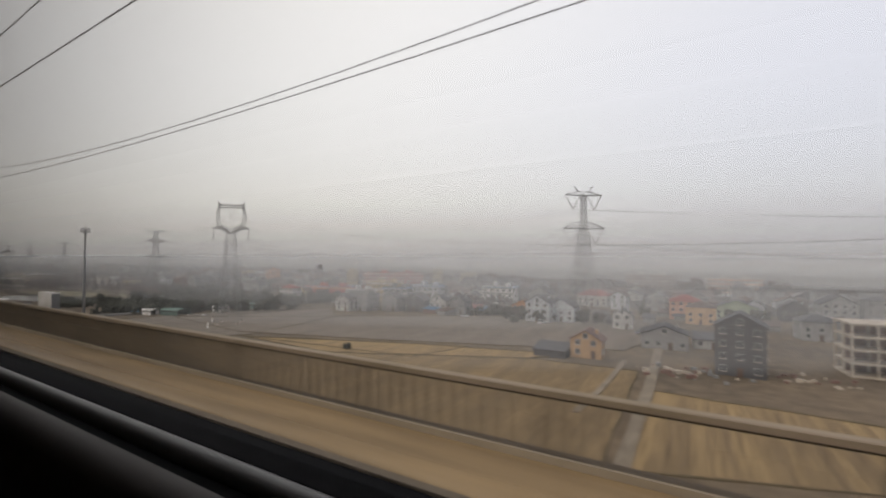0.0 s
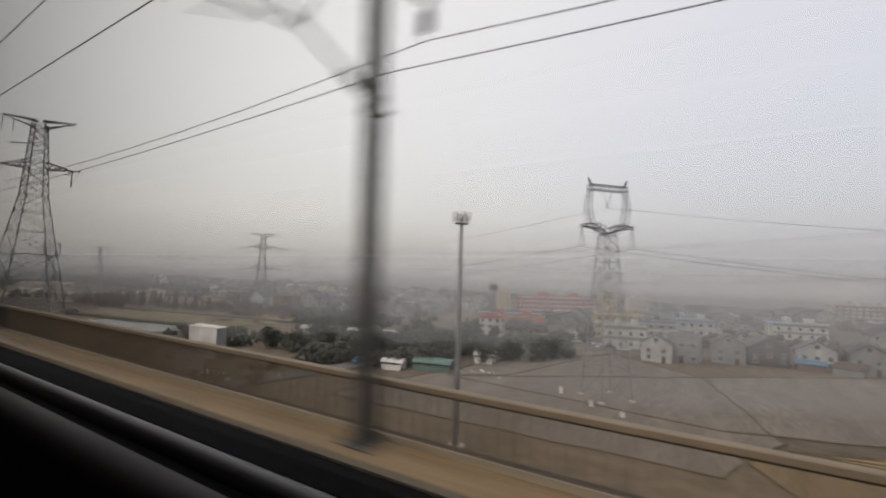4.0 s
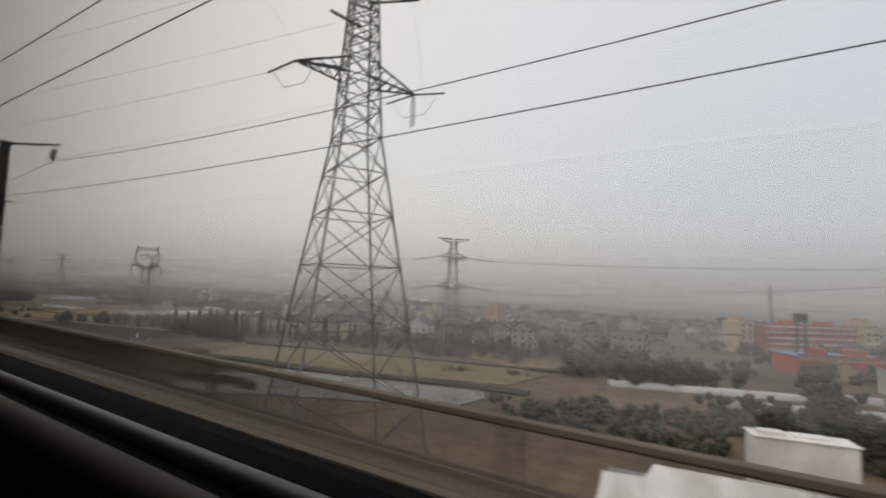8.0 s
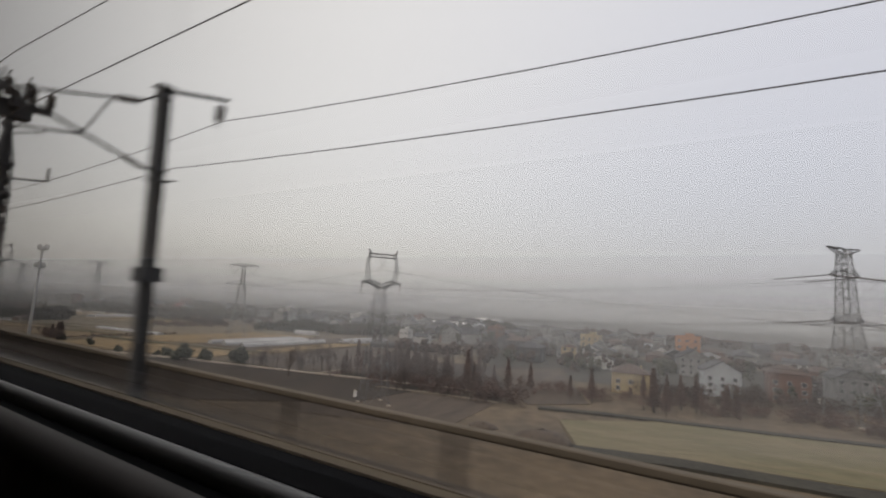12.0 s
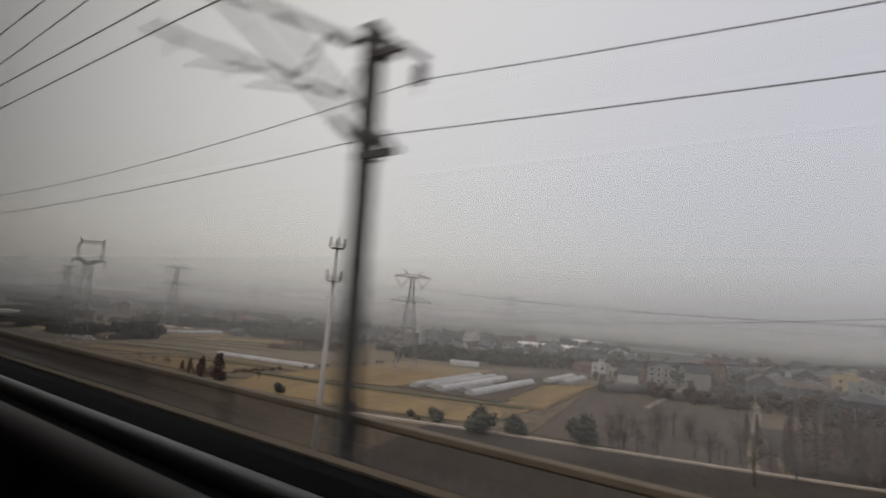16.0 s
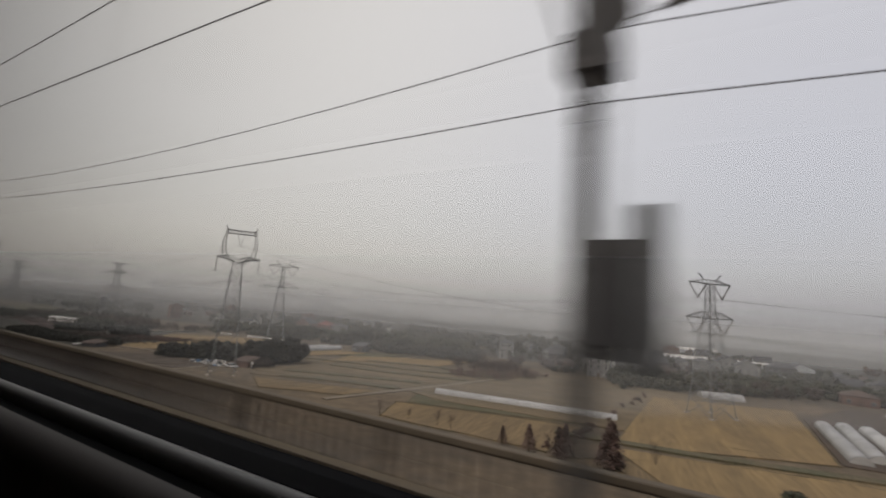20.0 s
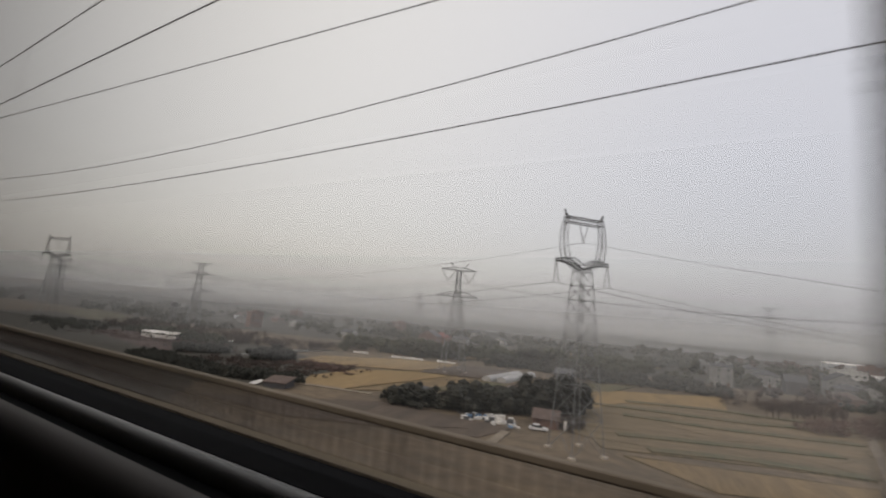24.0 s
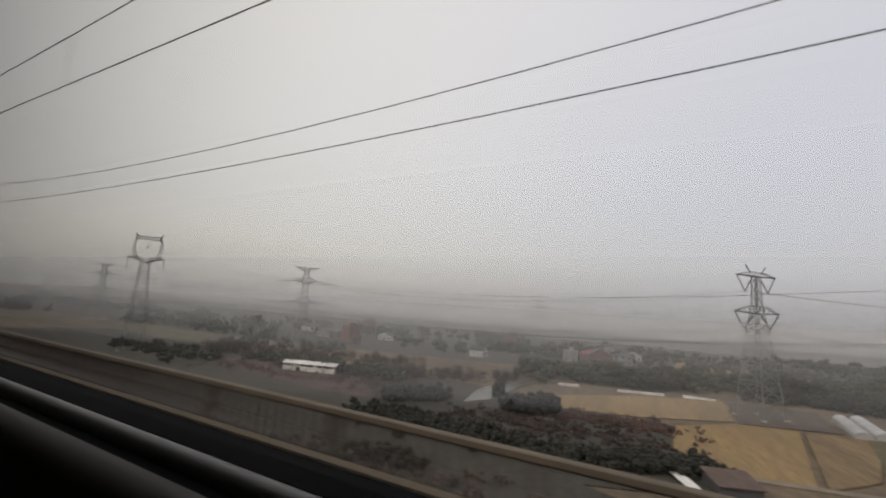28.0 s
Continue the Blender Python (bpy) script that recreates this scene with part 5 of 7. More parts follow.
belt("bare", [(-425, 177), (-398, 182), (-374, 187), (-328, 203)], 18, 6, 6)
belt("redwood", [(-456, 160), (-445, 160), (-434, 163), (-409, 173)], 14, 5, 9)
belt("bare", [(-551, 151), (-522, 159), (-484, 168)], 20, 14, 8)
belt("bare", [(-511, 140), (-475, 156)], 14, 12, 9)
belt("redwood", [(-537, 155), (-505, 159), (-476, 167)], 34, 7, 9.5)
belt("redwood", [(-536, 171), (-492, 184)], 20, 10, 9)
belt("redwood", [(-532, 173), (-513, 170)], 10, 6, 9)
belt("evergreen", [(-677, 307), (-635, 304), (-587, 332)], 14, 9, 8)
belt("bare", [(-644, 281), (-559, 385)], 13, 9, 8)
belt("evergreen", [(-547, 303), (-519, 320)], 6, 7, 11)
belt("evergreen", [(-695, 261), (-672, 279)], 5, 7, 8)
belt("bare", [(-761, 245), (-727, 247)], 13, 6, 8)
belt("evergreen", [(-695, 282), (-665, 297)], 9, 6, 8)
belt("evergreen", [(-652, 327), (-595, 355)], 13, 8, 8)
belt("bare", [(-746, 147), (-704, 147)], 4, 3, 4)
belt("bare", [(-764, 240), (-738, 259)], 13, 7, 8)
belt("bare", [(-765, 288), (-761, 268)], 4, 3, 7)
belt("evergreen", [(-726, 289), (-707, 300)], 5, 4, 4.1)
belt("evergreen", [(-1138, 256), (-1077, 294)], 14, 10, 6.1)
belt("evergreen", [(-933, 283), (-907, 290)], 8, 5, 6.1)
belt("evergreen", [(-939, 363), (-903, 468)], 9, 8, 6.1)


def mass(pts, count, spread, h, label="dense dark evergreen thicket at the edge of fields", material="leaf", wide=0.55):
    """A closed mass of shrubs and trees along a line."""
    rng = random.Random(int(abs(pts[0][0]) * 3 + abs(pts[0][1]) * 5))
    P = [Vector(p) for p in pts]
    spots = []
    for _ in range(count):
        i = rng.randrange(len(P) - 1)
        q = P[i].lerp(P[i + 1], rng.random())
        spots.append((q.x + rng.gauss(0, spread * 0.45), q.y + rng.gauss(0, spread * 0.45)))
    return thicket("thicket", spots, h, M[material], count, label, 280, wide)


mass([(-283, 132), (-262, 140), (-246, 150), (-236, 172)], 46, 16, 5.5)
mass([(-330, 106), (-316, 115), (-302, 120), (-284, 124), (-268, 124)], 62, 7, 4.0)
mass([(-272, 118), (-258, 124), (-249, 132)], 22, 8, 5.0)
mass([(-278, 114), (-263, 112), (-250, 113)], 46, 7, 4.6)
mass([(-270, 125), (-256, 124), (-248, 130)], 40, 10, 5.2)
mass([(-324, 105), (-305, 105), (-292, 103)], 44, 6, 3.2)
mass([(-330, 172), (-298, 190), (-261, 205), (-215, 225)], 40, 12, 6.5)
mass([(-212, 160), (-200, 200), (-188, 240)], 30, 9, 6.0)
mass([(-962, 280), (-930, 300), (-885, 318), (-840, 345)], 60, 16, 9.0)
mass([(-516.3, 146.4), (-498.1, 148.1), (-480.4, 145.0), (-470.6, 150.1)], 40, 9, 6.0, "reddish bare winter scrub along a field edge", "rust")
mass([(-710, 300), (-660, 300), (-610, 320), (-570, 330)], 50, 12, 8.0)
mass([(-40, 196), (-75, 196), (-110, 192)], 22, 8, 5.5)

mass([(-679.8, 258.0), (-691.6, 198.0), (-699.2, 161.4), (-703.6, 141.2)], 40, 2.5, 1.5, "rank dark weeds along a ditch", "rust")
mass([(-756.0, 229.4), (-742.8, 235.0), (-730.4, 255.2)], 40, 9, 4.5, "reddish bare winter scrub along a field edge", "rust")
mass([(-694.9, 283.8), (-685.4, 271.2), (-672.0, 274.6), (-653.9, 287.4)], 44, 8, 6.0)
mass([(-647.2, 289.0), (-631.8, 298.9), (-616.9, 303.7)], 40, 8, 6.5)
DARK = "dense dark evergreen thicket at the edge of fields"
TANGLE, BARE = "dark tangle of low scrub beside the fields", "reddish bare winter scrub along a field edge"
mass([(-1075, 228), (-1040, 226), (-1005, 226)], 70, 12, 5.0)
mass([(-1110, 236), (-1060, 250), (-1010, 262)], 80, 16, 6.0, BARE, "twig")
mass([(-1150, 215), (-1110, 212), (-1085, 205)], 60, 14, 4.0)
mass([(-252, 98), (-246, 104), (-243, 112)], 40, 4, 4.6)
mass([(-262, 84), (-252, 86)], 20, 4, 2.2, BARE, "rust", 0.8)
# by the villages behind the wheat
mass([(-470, 168), (-425, 174), (-386, 176), (-345, 182)], 90, 8, 4.5, BARE, "rust")
mass([(-440, 186), (-400, 192), (-365, 190), (-330, 205)], 80, 12, 6.0, BARE, "twig")
mass([(-366, 142), (-360, 148)], 10, 2.5, 2.2, BARE, "rust", 0.9)
mass([(-345, 150), (-340, 152)], 7, 2, 2.4, BARE, "rust", 0.9)
mass([(-353, 173), (-349, 175)], 6, 2, 4.0, BARE, "rust")
mass([(-386, 166), (-374, 175)], 14, 4, 4.0, BARE, "rust")
mass([(-329, 166), (-317, 182), (-311, 194)], 34, 7, 8.0)
mass([(-424, 89), (-407, 93), (-396, 92)], 50, 3.5, 1.4, TANGLE, "rust", 0.9)
# along the road into the town
mass([(-233, 106), (-226, 124), (-218, 150), (-211, 178)], 80, 5, 5.5)
mass([(-250, 73), (-243, 74)], 14, 2.5, 4.0, BARE, "rust")
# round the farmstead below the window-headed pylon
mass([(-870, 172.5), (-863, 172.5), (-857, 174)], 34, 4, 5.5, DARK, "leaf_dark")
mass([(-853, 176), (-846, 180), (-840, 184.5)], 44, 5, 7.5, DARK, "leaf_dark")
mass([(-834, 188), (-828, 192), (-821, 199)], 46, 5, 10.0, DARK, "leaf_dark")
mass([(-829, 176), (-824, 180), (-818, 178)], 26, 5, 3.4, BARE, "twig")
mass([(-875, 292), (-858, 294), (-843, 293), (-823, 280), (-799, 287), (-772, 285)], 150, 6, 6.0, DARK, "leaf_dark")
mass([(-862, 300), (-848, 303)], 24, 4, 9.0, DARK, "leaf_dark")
mass([(-770, 262), (-755, 262), (-742, 272)], 46, 7, 4.5, BARE, "twig")
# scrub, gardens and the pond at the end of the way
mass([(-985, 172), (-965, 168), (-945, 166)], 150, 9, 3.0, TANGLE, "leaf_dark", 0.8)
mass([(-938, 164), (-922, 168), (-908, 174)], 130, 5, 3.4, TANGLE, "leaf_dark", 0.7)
mass([(-1010, 140), (-985, 138), (-960, 136), (-940, 138)], 90, 9, 2.2, TANGLE, "twig", 0.9)
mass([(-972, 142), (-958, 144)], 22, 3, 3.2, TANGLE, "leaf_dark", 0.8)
mass([(-945, 204), (-925, 210), (-913, 203)], 170, 10, 1.5, TANGLE, "rust", 1.0)
mass([(-965, 185), (-940, 190), (-916, 186)], 190, 14, 1.7, TANGLE, "twig", 1.0)
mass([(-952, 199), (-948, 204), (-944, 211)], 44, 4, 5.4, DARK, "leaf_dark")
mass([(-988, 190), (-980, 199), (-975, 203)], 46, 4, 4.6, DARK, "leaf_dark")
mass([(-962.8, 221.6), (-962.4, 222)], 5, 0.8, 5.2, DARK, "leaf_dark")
mass([(-1075, 206), (-1020, 208), (-985, 206)], 160, 16, 2.4, BARE, "rust", 0.9)
mass([(-1010, 236), (-985, 246), (-960, 268)], 60, 10, 5.0, BARE, "twig")
mass([(-927, 290), (-915, 283), (-905, 292), (-900, 300)], 60, 7, 9.0)
mass([(-835, 322), (-818, 340), (-800, 350)], 60, 8, 8.0)
mass([(-846, 320), (-838, 318), (-832, 296)], 40, 5, 7.0)
for a, b, n, h in (((-572, 146), (-548, 150), 18, 7.0), ((-568, 160), (-548, 172), 16, 7.0)):
    belt("bare", [a, b], n, 6, h)
bush_rng = random.Random(5)
for x, y, h in ((-663.1, 137.1, 4.5), (-633.5, 132.7, 3.9), (-619.4, 140.2, 2.2), (-615.5, 136.7, 2.1), (-611.2, 138.4, 4.3), (-597.6, 137.0, 7.2), (-591.6, 140.9, 5.1), (-575.7, 142.6, 7.7), (-92.6, 98.7, 3.1), (-689.7, 139.2, 3.6), (-634.8, 133.0, 2.0)):
    plant("shrub", x, y, h * 0.8, bush_rng)
for x, y, h in ((-691.4, 137.6, 7.6), (-692.2, 138.4, 7.0), (-690.8, 138.3, 6.6), (-700.3, 138.3, 7.0), (-701.0, 139.0, 6.2), (-699.8, 138.9, 6.0), (-707.0, 139.5, 5.5), (-713.0, 141.0, 4.6)):
    plant("redwood", x, y, h, bush_rng, 2.0)
for x, y, h in ((-727.0, 145.5, 4.5), (-683.0, 148.0, 4.0), (-706.0, 140.4, 5.0)):
    plant("bare", x, y, h, bush_rng)


# ---- polytunnels
def polytunnel(x0, y0, x1, y1, w, h=None, label="white plastic polytunnel on a stubble field", skin="film"):
    """An arched tunnel of plastic film over hoops."""
    h = h or w * 0.42
    a, b = Vector((x0, y0, 0)), Vector((x1, y1, 0))
    L = (b - a).length
    t = thing("polytunnel", pose(x0, y0, 0, 0, 0, math.degrees(math.atan2(b.y - a.y, b.x - a.x))), label, "polytunnel", "polytunnels")
    n, v, f = 14, [], []
    rng = random.Random(int(abs(x0)))
    st = max(6, int(L / 2.5))
    for i in range(st + 1):
        for k in range(n + 1):
            an = math.pi * k / n
            r = 1 + (0.015 * rng.uniform(-1, 1) if 0 < k < n else 0) - (0.02 if i % 2 else 0)
            v.append((L * i / st, -math.cos(an) * w / 2 * r, max(0.0, math.sin(an) ** 0.8 * h * r)))
    for i in range(st):
        for k in range(n):
            f.append((i * (n + 1) + k, i * (n + 1) + k + 1, (i + 1) * (n + 1) + k + 1, (i + 1) * (n + 1) + k))
    part("cover", raw_mesh("tunnel_cover", v, f, M[skin], True), t, "wrinkled cover")
    for e in (0.05, L - 0.05):
        ev = [(e, 0, 0)] + [(e, -math.cos(math.pi * k / n) * w / 2 * 0.985, math.sin(math.pi * k / n) ** 0.8 * h * 0.985) for k in range(n + 1)]
        part("end_wall", raw_mesh("tunnel_end", ev, [(0, k + 1, k + 2) for k in range(n)], M[skin]), t)
    for i in range(0, st + 1, 4):
        hb = Build()
        for k in range(n):
            q = [(L * i / st, -math.cos(math.pi * j / n) * w / 2 * 1.005, math.sin(math.pi * j / n) ** 0.8 * h * 1.005) for j in (k, k + 1)]
            hb.strut(q[0], q[1], 0.05, sides=3)
        part("hoop", hb.done("hoop", M["steel"]), t)
    return t


for x0, y0, x1, y1 in ((-639.3, 179.6, -631.3, 228.5), (-634.3, 183.6, -625.2, 231.0), (-629.0, 179.7, -620.0, 229.0), (-617.9, 180.9, -608.0, 230.5), (-602.7, 240.6, -596.2, 273.0), (-596.0, 241.7, -590.6, 270.0),
                       (-861.0, 233.0, -855.2, 264.0), (-855.4, 235.5, -849.4, 267.0)):
    polytunnel(x0, y0, x1, y1, 4.4, 2.1)
polytunnel(-622.0, 184.4, -619.0, 207.0, 4.2, 1.9, "low polytunnel under grey worn film on a stubble field", "film_old")
polytunnel(-748.1, 184.5, -691.5, 187.3, 4, 1.6, "long low pale plastic tunnel beside the fields")
polytunnel(-287.7, 146.5, -251.1, 156.4, 4.2, 1.6, "long low pale plastic tunnel beside the fields")
polytunnel(-248.4, 167.2, -233.5, 170.9, 5, 2.2, "long low pale plastic tunnel beside the fields")
polytunnel(-315.7, 156.0, -264.4, 168.9, 5, 1.6, "long low pale plastic tunnel beside the fields")
polytunnel(-255.7, 175.2, -233.6, 178.1, 5, 1.7, "long low pale plastic tunnel beside the fields")
polytunnel(-661.2, 264.7, -645.7, 268.4, 7, 2.5, "long low pale plastic tunnel beside the fields")

polytunnel(-579.0, 236.5, -562.0, 250.0, 7, 3.2, "long low tunnel under dark shade net", "net")
polytunnel(-553.4, 240.0, -530.2, 253.0, 7, 3.2, "long low tunnel under dark shade net", "net")


# ---- houses
win_mesh = Build().box(-0.7, 0.7, -0.05, 0.04, 0, 0.08).box(-0.7, 0.7, -0.05, 0.04, 1.42, 1.5).box(-0.7, -0.62, -0.05, 0.04, 0.08, 1.42).box(0.62, 0.7, -0.05, 0.04, 0.08, 1.42).box(-0.03, 0.03, -0.04, 0.03, 0.08, 1.42)
win_mesh = win_mesh.done("window_frame", M["frame"])
pane_mesh = Build().box(-0.62, 0.62, -0.02, 0.02, 0.08, 1.42).done("window_pane", M["glass"])
sill_mesh = Build().box(-0.8, 0.8, -0.16, 0.02, -0.1, 0.0).done("window_sill", M["concrete"])
door_mesh = Build().box(-0.6, 0.6, -0.06, 0.03, 0, 2.2).box(-0.5, -0.05, -0.09, -0.06, 0.3, 2.0).box(0.05, 0.5, -0.09, -0.06, 0.3, 2.0).done("house_door", M["wood"])


far_window = Build().box(-0.7, 0.7, -0.05, 0.04, 0, 0.1).box(-0.7, 0.7, -0.05, 0.04, 1.4, 1.5).box(-0.7, -0.6, -0.05, 0.04, 0.1, 1.4).box(0.6, 0.7, -0.05, 0.04, 0.1, 1.4).box(-0.6, 0.6, -0.02, 0.02, 0.1, 1.4)
far_window = far_window.done("far_window", M["frame"])
far_window.materials.append(M["glass"])
for q in list(far_window.polygons)[-6:]:
    q.material_index = 1


def wall_window(parent, x, y, z, turn=0, near=True):
    if not near:
        part("window", far_window, parent, at=pose(x, y, z, 0, 0, turn))
        return
    p = part("window", win_mesh, parent, at=pose(x, y, z, 0, 0, turn))
    part("pane", pane_mesh, p)
    if near:
        part("sill", sill_mesh, p)


def gable_prism(w, d, z0, z1, over, thick):
    """Two roof slabs with the ridge along y."""
    b = Build()
    rise = z1 - z0
    for sx in (-1, 1):
        e = sx * (w / 2 + over)
        drop = rise * over / (w / 2)
        n = len(b.v)
        b.v += [(0, -over, z1), (e, -over, z0 - drop), (e, d + over, z0 - drop), (0, d + over, z1),
                (0, -over, z1 + thick), (e, -over, z0 - drop + thick), (e, d + over, z0 - drop + thick), (0, d + over, z1 + thick)]
        b.f += [tuple(n + k for k in q) for q in ((0, 1, 2, 3), (7, 6, 5, 4), (0, 4, 5, 1), (1, 5, 6, 2), (2, 6, 7, 3))]
    return b


def build_house(x, y, w, h, wall, roof, style, turn=0.0, near=True, d=None):
    """A farmhouse whose front faces the railway: walls, roof, windows, door. The front's foot is at x, y."""
    words = {"dark": "dark grey unplastered", "brick": "reddish brick", "pale": "pale bluish", "grey": "weathered grey", "salmon": "salmon pink", "green": "pale green", "peach": "peach yellow"}.get(wall, wall)
    roofs = {"blue": "blue sheet roof", "slate": "dark grey tiled roof", "tile": "brown tiled roof", "brown": "brown tiled roof", "red": "red tiled roof", "black": "black tiled roof"}[roof]
    d = d or min(12.0, max(6.0, w * 0.85))
    floors = max(1, int(round((h - 1.2) / 3.1)))
    near = near and y < 192
    name = "shed" if style == "shed" else "house"
    t = thing(name, pose(x, y, 0, 0, 0, turn), "%s %s with %s" % (words, "outbuilding" if style == "shed" else "%s-storey house" % ("one", "two", "three", "four", "five", "six")[min(floors, 6) - 1], roofs if style != "flat" else "a flat roof"), name, "village houses")
    WM, RM = M["wall_" + wall], M["roof_" + roof]
    rise = 0.0 if style == "flat" else (w * 0.3 if style.startswith("gable") else w * 0.22)
    rise = min(rise, h * 0.35)
    hw = h - rise
    b = Build().box(-w / 2, w / 2, 0, d, -0.2, hw)
    if style.startswith("gable"):
        n = len(b.v)
        b.v += [(-w / 2, 0, hw), (w / 2, 0, hw), (0, 0, h), (-w / 2, d, hw), (w / 2, d, hw), (0, d, h)]
        b.f += [(n, n + 1, n + 2), (n + 5, n + 4, n + 3)]
    part("wall", b.done("house_wall", WM), t)
    if style.startswith("gable"):
        part("roof", gable_prism(w, d, hw, h, 0.5, 0.22).done("house_roof", RM), t)
    elif style == "flat":
        p = Build().box(-w / 2 - 0.15, w / 2 + 0.15, -0.15, 0.15, hw, hw + 0.8).box(-w / 2 - 0.15, w / 2 + 0.15, d - 0.15, d + 0.15, hw, hw + 0.8)
        p.box(-w / 2 - 0.15, -w / 2 + 0.15, 0.15, d - 0.15, hw, hw + 0.8).box(w / 2 - 0.15, w / 2 + 0.15, 0.15, d - 0.15, hw, hw + 0.8)
        part("parapet", p.done("parapet", WM), t)
        part("stair_head", Build().box(-w * 0.1, w * 0.25, d * 0.4, d * 0.8, hw, hw + 2.2).box(-w * 0.13, w * 0.28, d * 0.36, d * 0.84, hw + 2.2, hw + 2.4).done("stair_head", WM), t)
    elif style == "hip":
        o = 0.5
        a = min(w, d) / 2
        v = [(-w / 2 - o, -o, hw), (w / 2 + o, -o, hw), (w / 2 + o, d + o, hw), (-w / 2 - o, d + o, hw)]
        rid = [(-w / 2 + a, d / 2, h), (w / 2 - a + 0.01, d / 2, h)] if w >= d else [(0, a, h), (0, d - a + 0.01, h)]
        f = [(0, 1, 5, 4), (1, 2, 5), (2, 3, 4, 5), (3, 0, 4), (3, 2, 1, 0)] if w >= d else [(0, 1, 4), (1, 2, 5, 4), (2, 3, 5), (3, 0, 4, 5), (3, 2, 1, 0)]
        part("roof", raw_mesh("house_roof", v + rid, f, RM), t)
    else:
        v = [(-w / 2 - 0.4, -0.5, hw - 0.1), (w / 2 + 0.4, -0.5, hw - 0.1), (w / 2 + 0.4, d + 0.4, h), (-w / 2 - 0.4, d + 0.4, h)]
        v += [(p, q, r + 0.18) for p, q, r in v]
        part("roof", raw_mesh("shed_roof", v, [(3, 2, 1, 0), (4, 5, 6, 7), (0, 1, 5, 4), (1, 2, 6, 5), (2, 3, 7, 6), (3, 0, 4, 7)], RM), t)
    cols = max(1, int(w / 3.2))
    for fl in range(floors):
        z = 1.0 + fl * (hw / floors)
        if z + 1.5 > hw:
            break
        for c in range(cols):
            px = (c + 0.5) * w / cols - w / 2
            if fl == 0 and c == cols // 2:
                part("door", door_mesh, t, at=pose(px, -0.02, 0.0))
            else:
                wall_window(t, px, -0.02, z, 0, near)
        for c in range(2 if near else 1):
            wall_window(t, w / 2 + 0.02, d * (0.3 + 0.4 * c), z, 90, near)
    if style.startswith("gable") and near:
        wall_window(t, 0, -0.02, hw + rise * 0.12, 0, near)
    if near and style != "shed":
        part("chimney", Build().box(-0.3, 0.3, -0.3, 0.3, 0, 1.3).box(-0.38, 0.38, -0.38, 0.38, 1.3, 1.42).done("chimney", WM), t, at=pose(w * 0.28, d * 0.6, h - rise * 0.65))
    return t


def turned_by(x):
    return ((x * 37.7) % 17) - 8


def house(x, y, w, h, wall, roof, style):
    return build_house(x, y, w, h, wall, roof, style, turned_by(x))


house(-28.6, 125.9, 8.4, 7.7, "peach", "tile", "gable")
house(-37.6, 121.7, 9.0, 3.1, "dark", "slate", "shed")
house(-28.1, 186.7, 7.2, 8.0, "white", "slate", "gable")
house(-75.8, 202.0, 10.3, 8.0, "orange", "brown", "gable")
house(-54.4, 193.3, 11.2, 10.1, "pale", "slate", "gable")
house(-7.4, 231.5, 13.1, 11.4, "salmon", "red", "hip")
house(12.7, 240.4, 16.8, 9.3, "green", "slate", "gable")
house(-116.7, 189.9, 10.1, 9.4, "white", "slate", "gable")
house(-10.5, 151.0, 13.1, 7.1, "grey", "black", "gable")
house(0.8, 158.5, 7.2, 4.5, "white", "slate", "shed")
house(-156.0, 175.8, 10.5, 8.4, "grey", "slate", "flat")
house(-129.9, 187.3, 12.0, 9.4, "dark", "slate", "gable")
house(-163.5, 170.1, 9.3, 9.2, "white", "slate", "gable")
house(-141.8, 182.2, 9.6, 9.8, "grey", "slate", "gable")
house(-104.5, 188.3, 8.8, 9.6, "grey", "slate", "gable")
house(-63.5, 187.7, 11.3, 11.8, "pale", "slate", "gable")
house(-57.2, 268.6, 17.6, 9.8, "white", "red", "hip")
house(-41.0, 259.7, 8.2, 10.1, "pale", "brown", "gable")
house(7.3, 125.2, 10.3, 15.0, "dark", "slate", "gable3")
house(-1.2, 217.9, 11.2, 9.7, "peach", "brown", "hip")
house(19.4, 241.3, 7.5, 9.7, "pale", "slate", "gable")
house(-302.3, 217.4, 10.2, 9.9, "grey", "slate", "gable")
house(-233.6, 191.4, 10.4, 10.3, "white", "red", "hip")
house(-243.9, 213.9, 6.9, 6.7, "cream", "brown", "gable")
house(-411.4, 203.9, 11.2, 12.1, "pale", "slate", "gable")
house(-392.2, 205.6, 11.4, 12.4, "brick", "brown", "hip")
house(-372.1, 217.0, 10.2, 12.0, "grey", "slate", "gable")
house(-355.1, 198.0, 9.9, 14.0, "grey", "slate", "gable3")
house(-340.1, 235.8, 12.3, 9.9, "grey", "slate", "flat")
house(-331.0, 230.0, 8.6, 14.3, "grey", "slate", "gable3")
house(-332.1, 200.1, 7.8, 7.4, "grey", "slate", "gable")
house(-314.7, 220.6, 13.5, 9.8, "grey", "brown", "flat")
house(-440.3, 186.9, 11.9, 9.5, "cream", "brown", "hip")
house(-489.1, 244.0, 12.0, 10.0, "dark", "slate", "hip")
house(-470.5, 249.9, 6.9, 10.0, "cream", "brown", "hip")
house(-503.0, 268.1, 12.0, 10.6, "dark", "brown", "hip")
house(-476.5, 279.1, 10.2, 10.6, "grey", "slate", "flat")
house(-413.5, 315.0, 12.5, 14.4, "orange", "slate", "flat")
house(-584.4, 283.6, 7.1, 7.2, "white", "slate", "flat")
house(-512.6, 283.8, 11.5, 10.7, "dark", "brown", "gable")
house(-468.5, 323.4, 11.6, 10.7, "cream", "slate", "flat")
house(-624.9, 359.0, 11.9, 12.5, "grey", "slate", "gable")
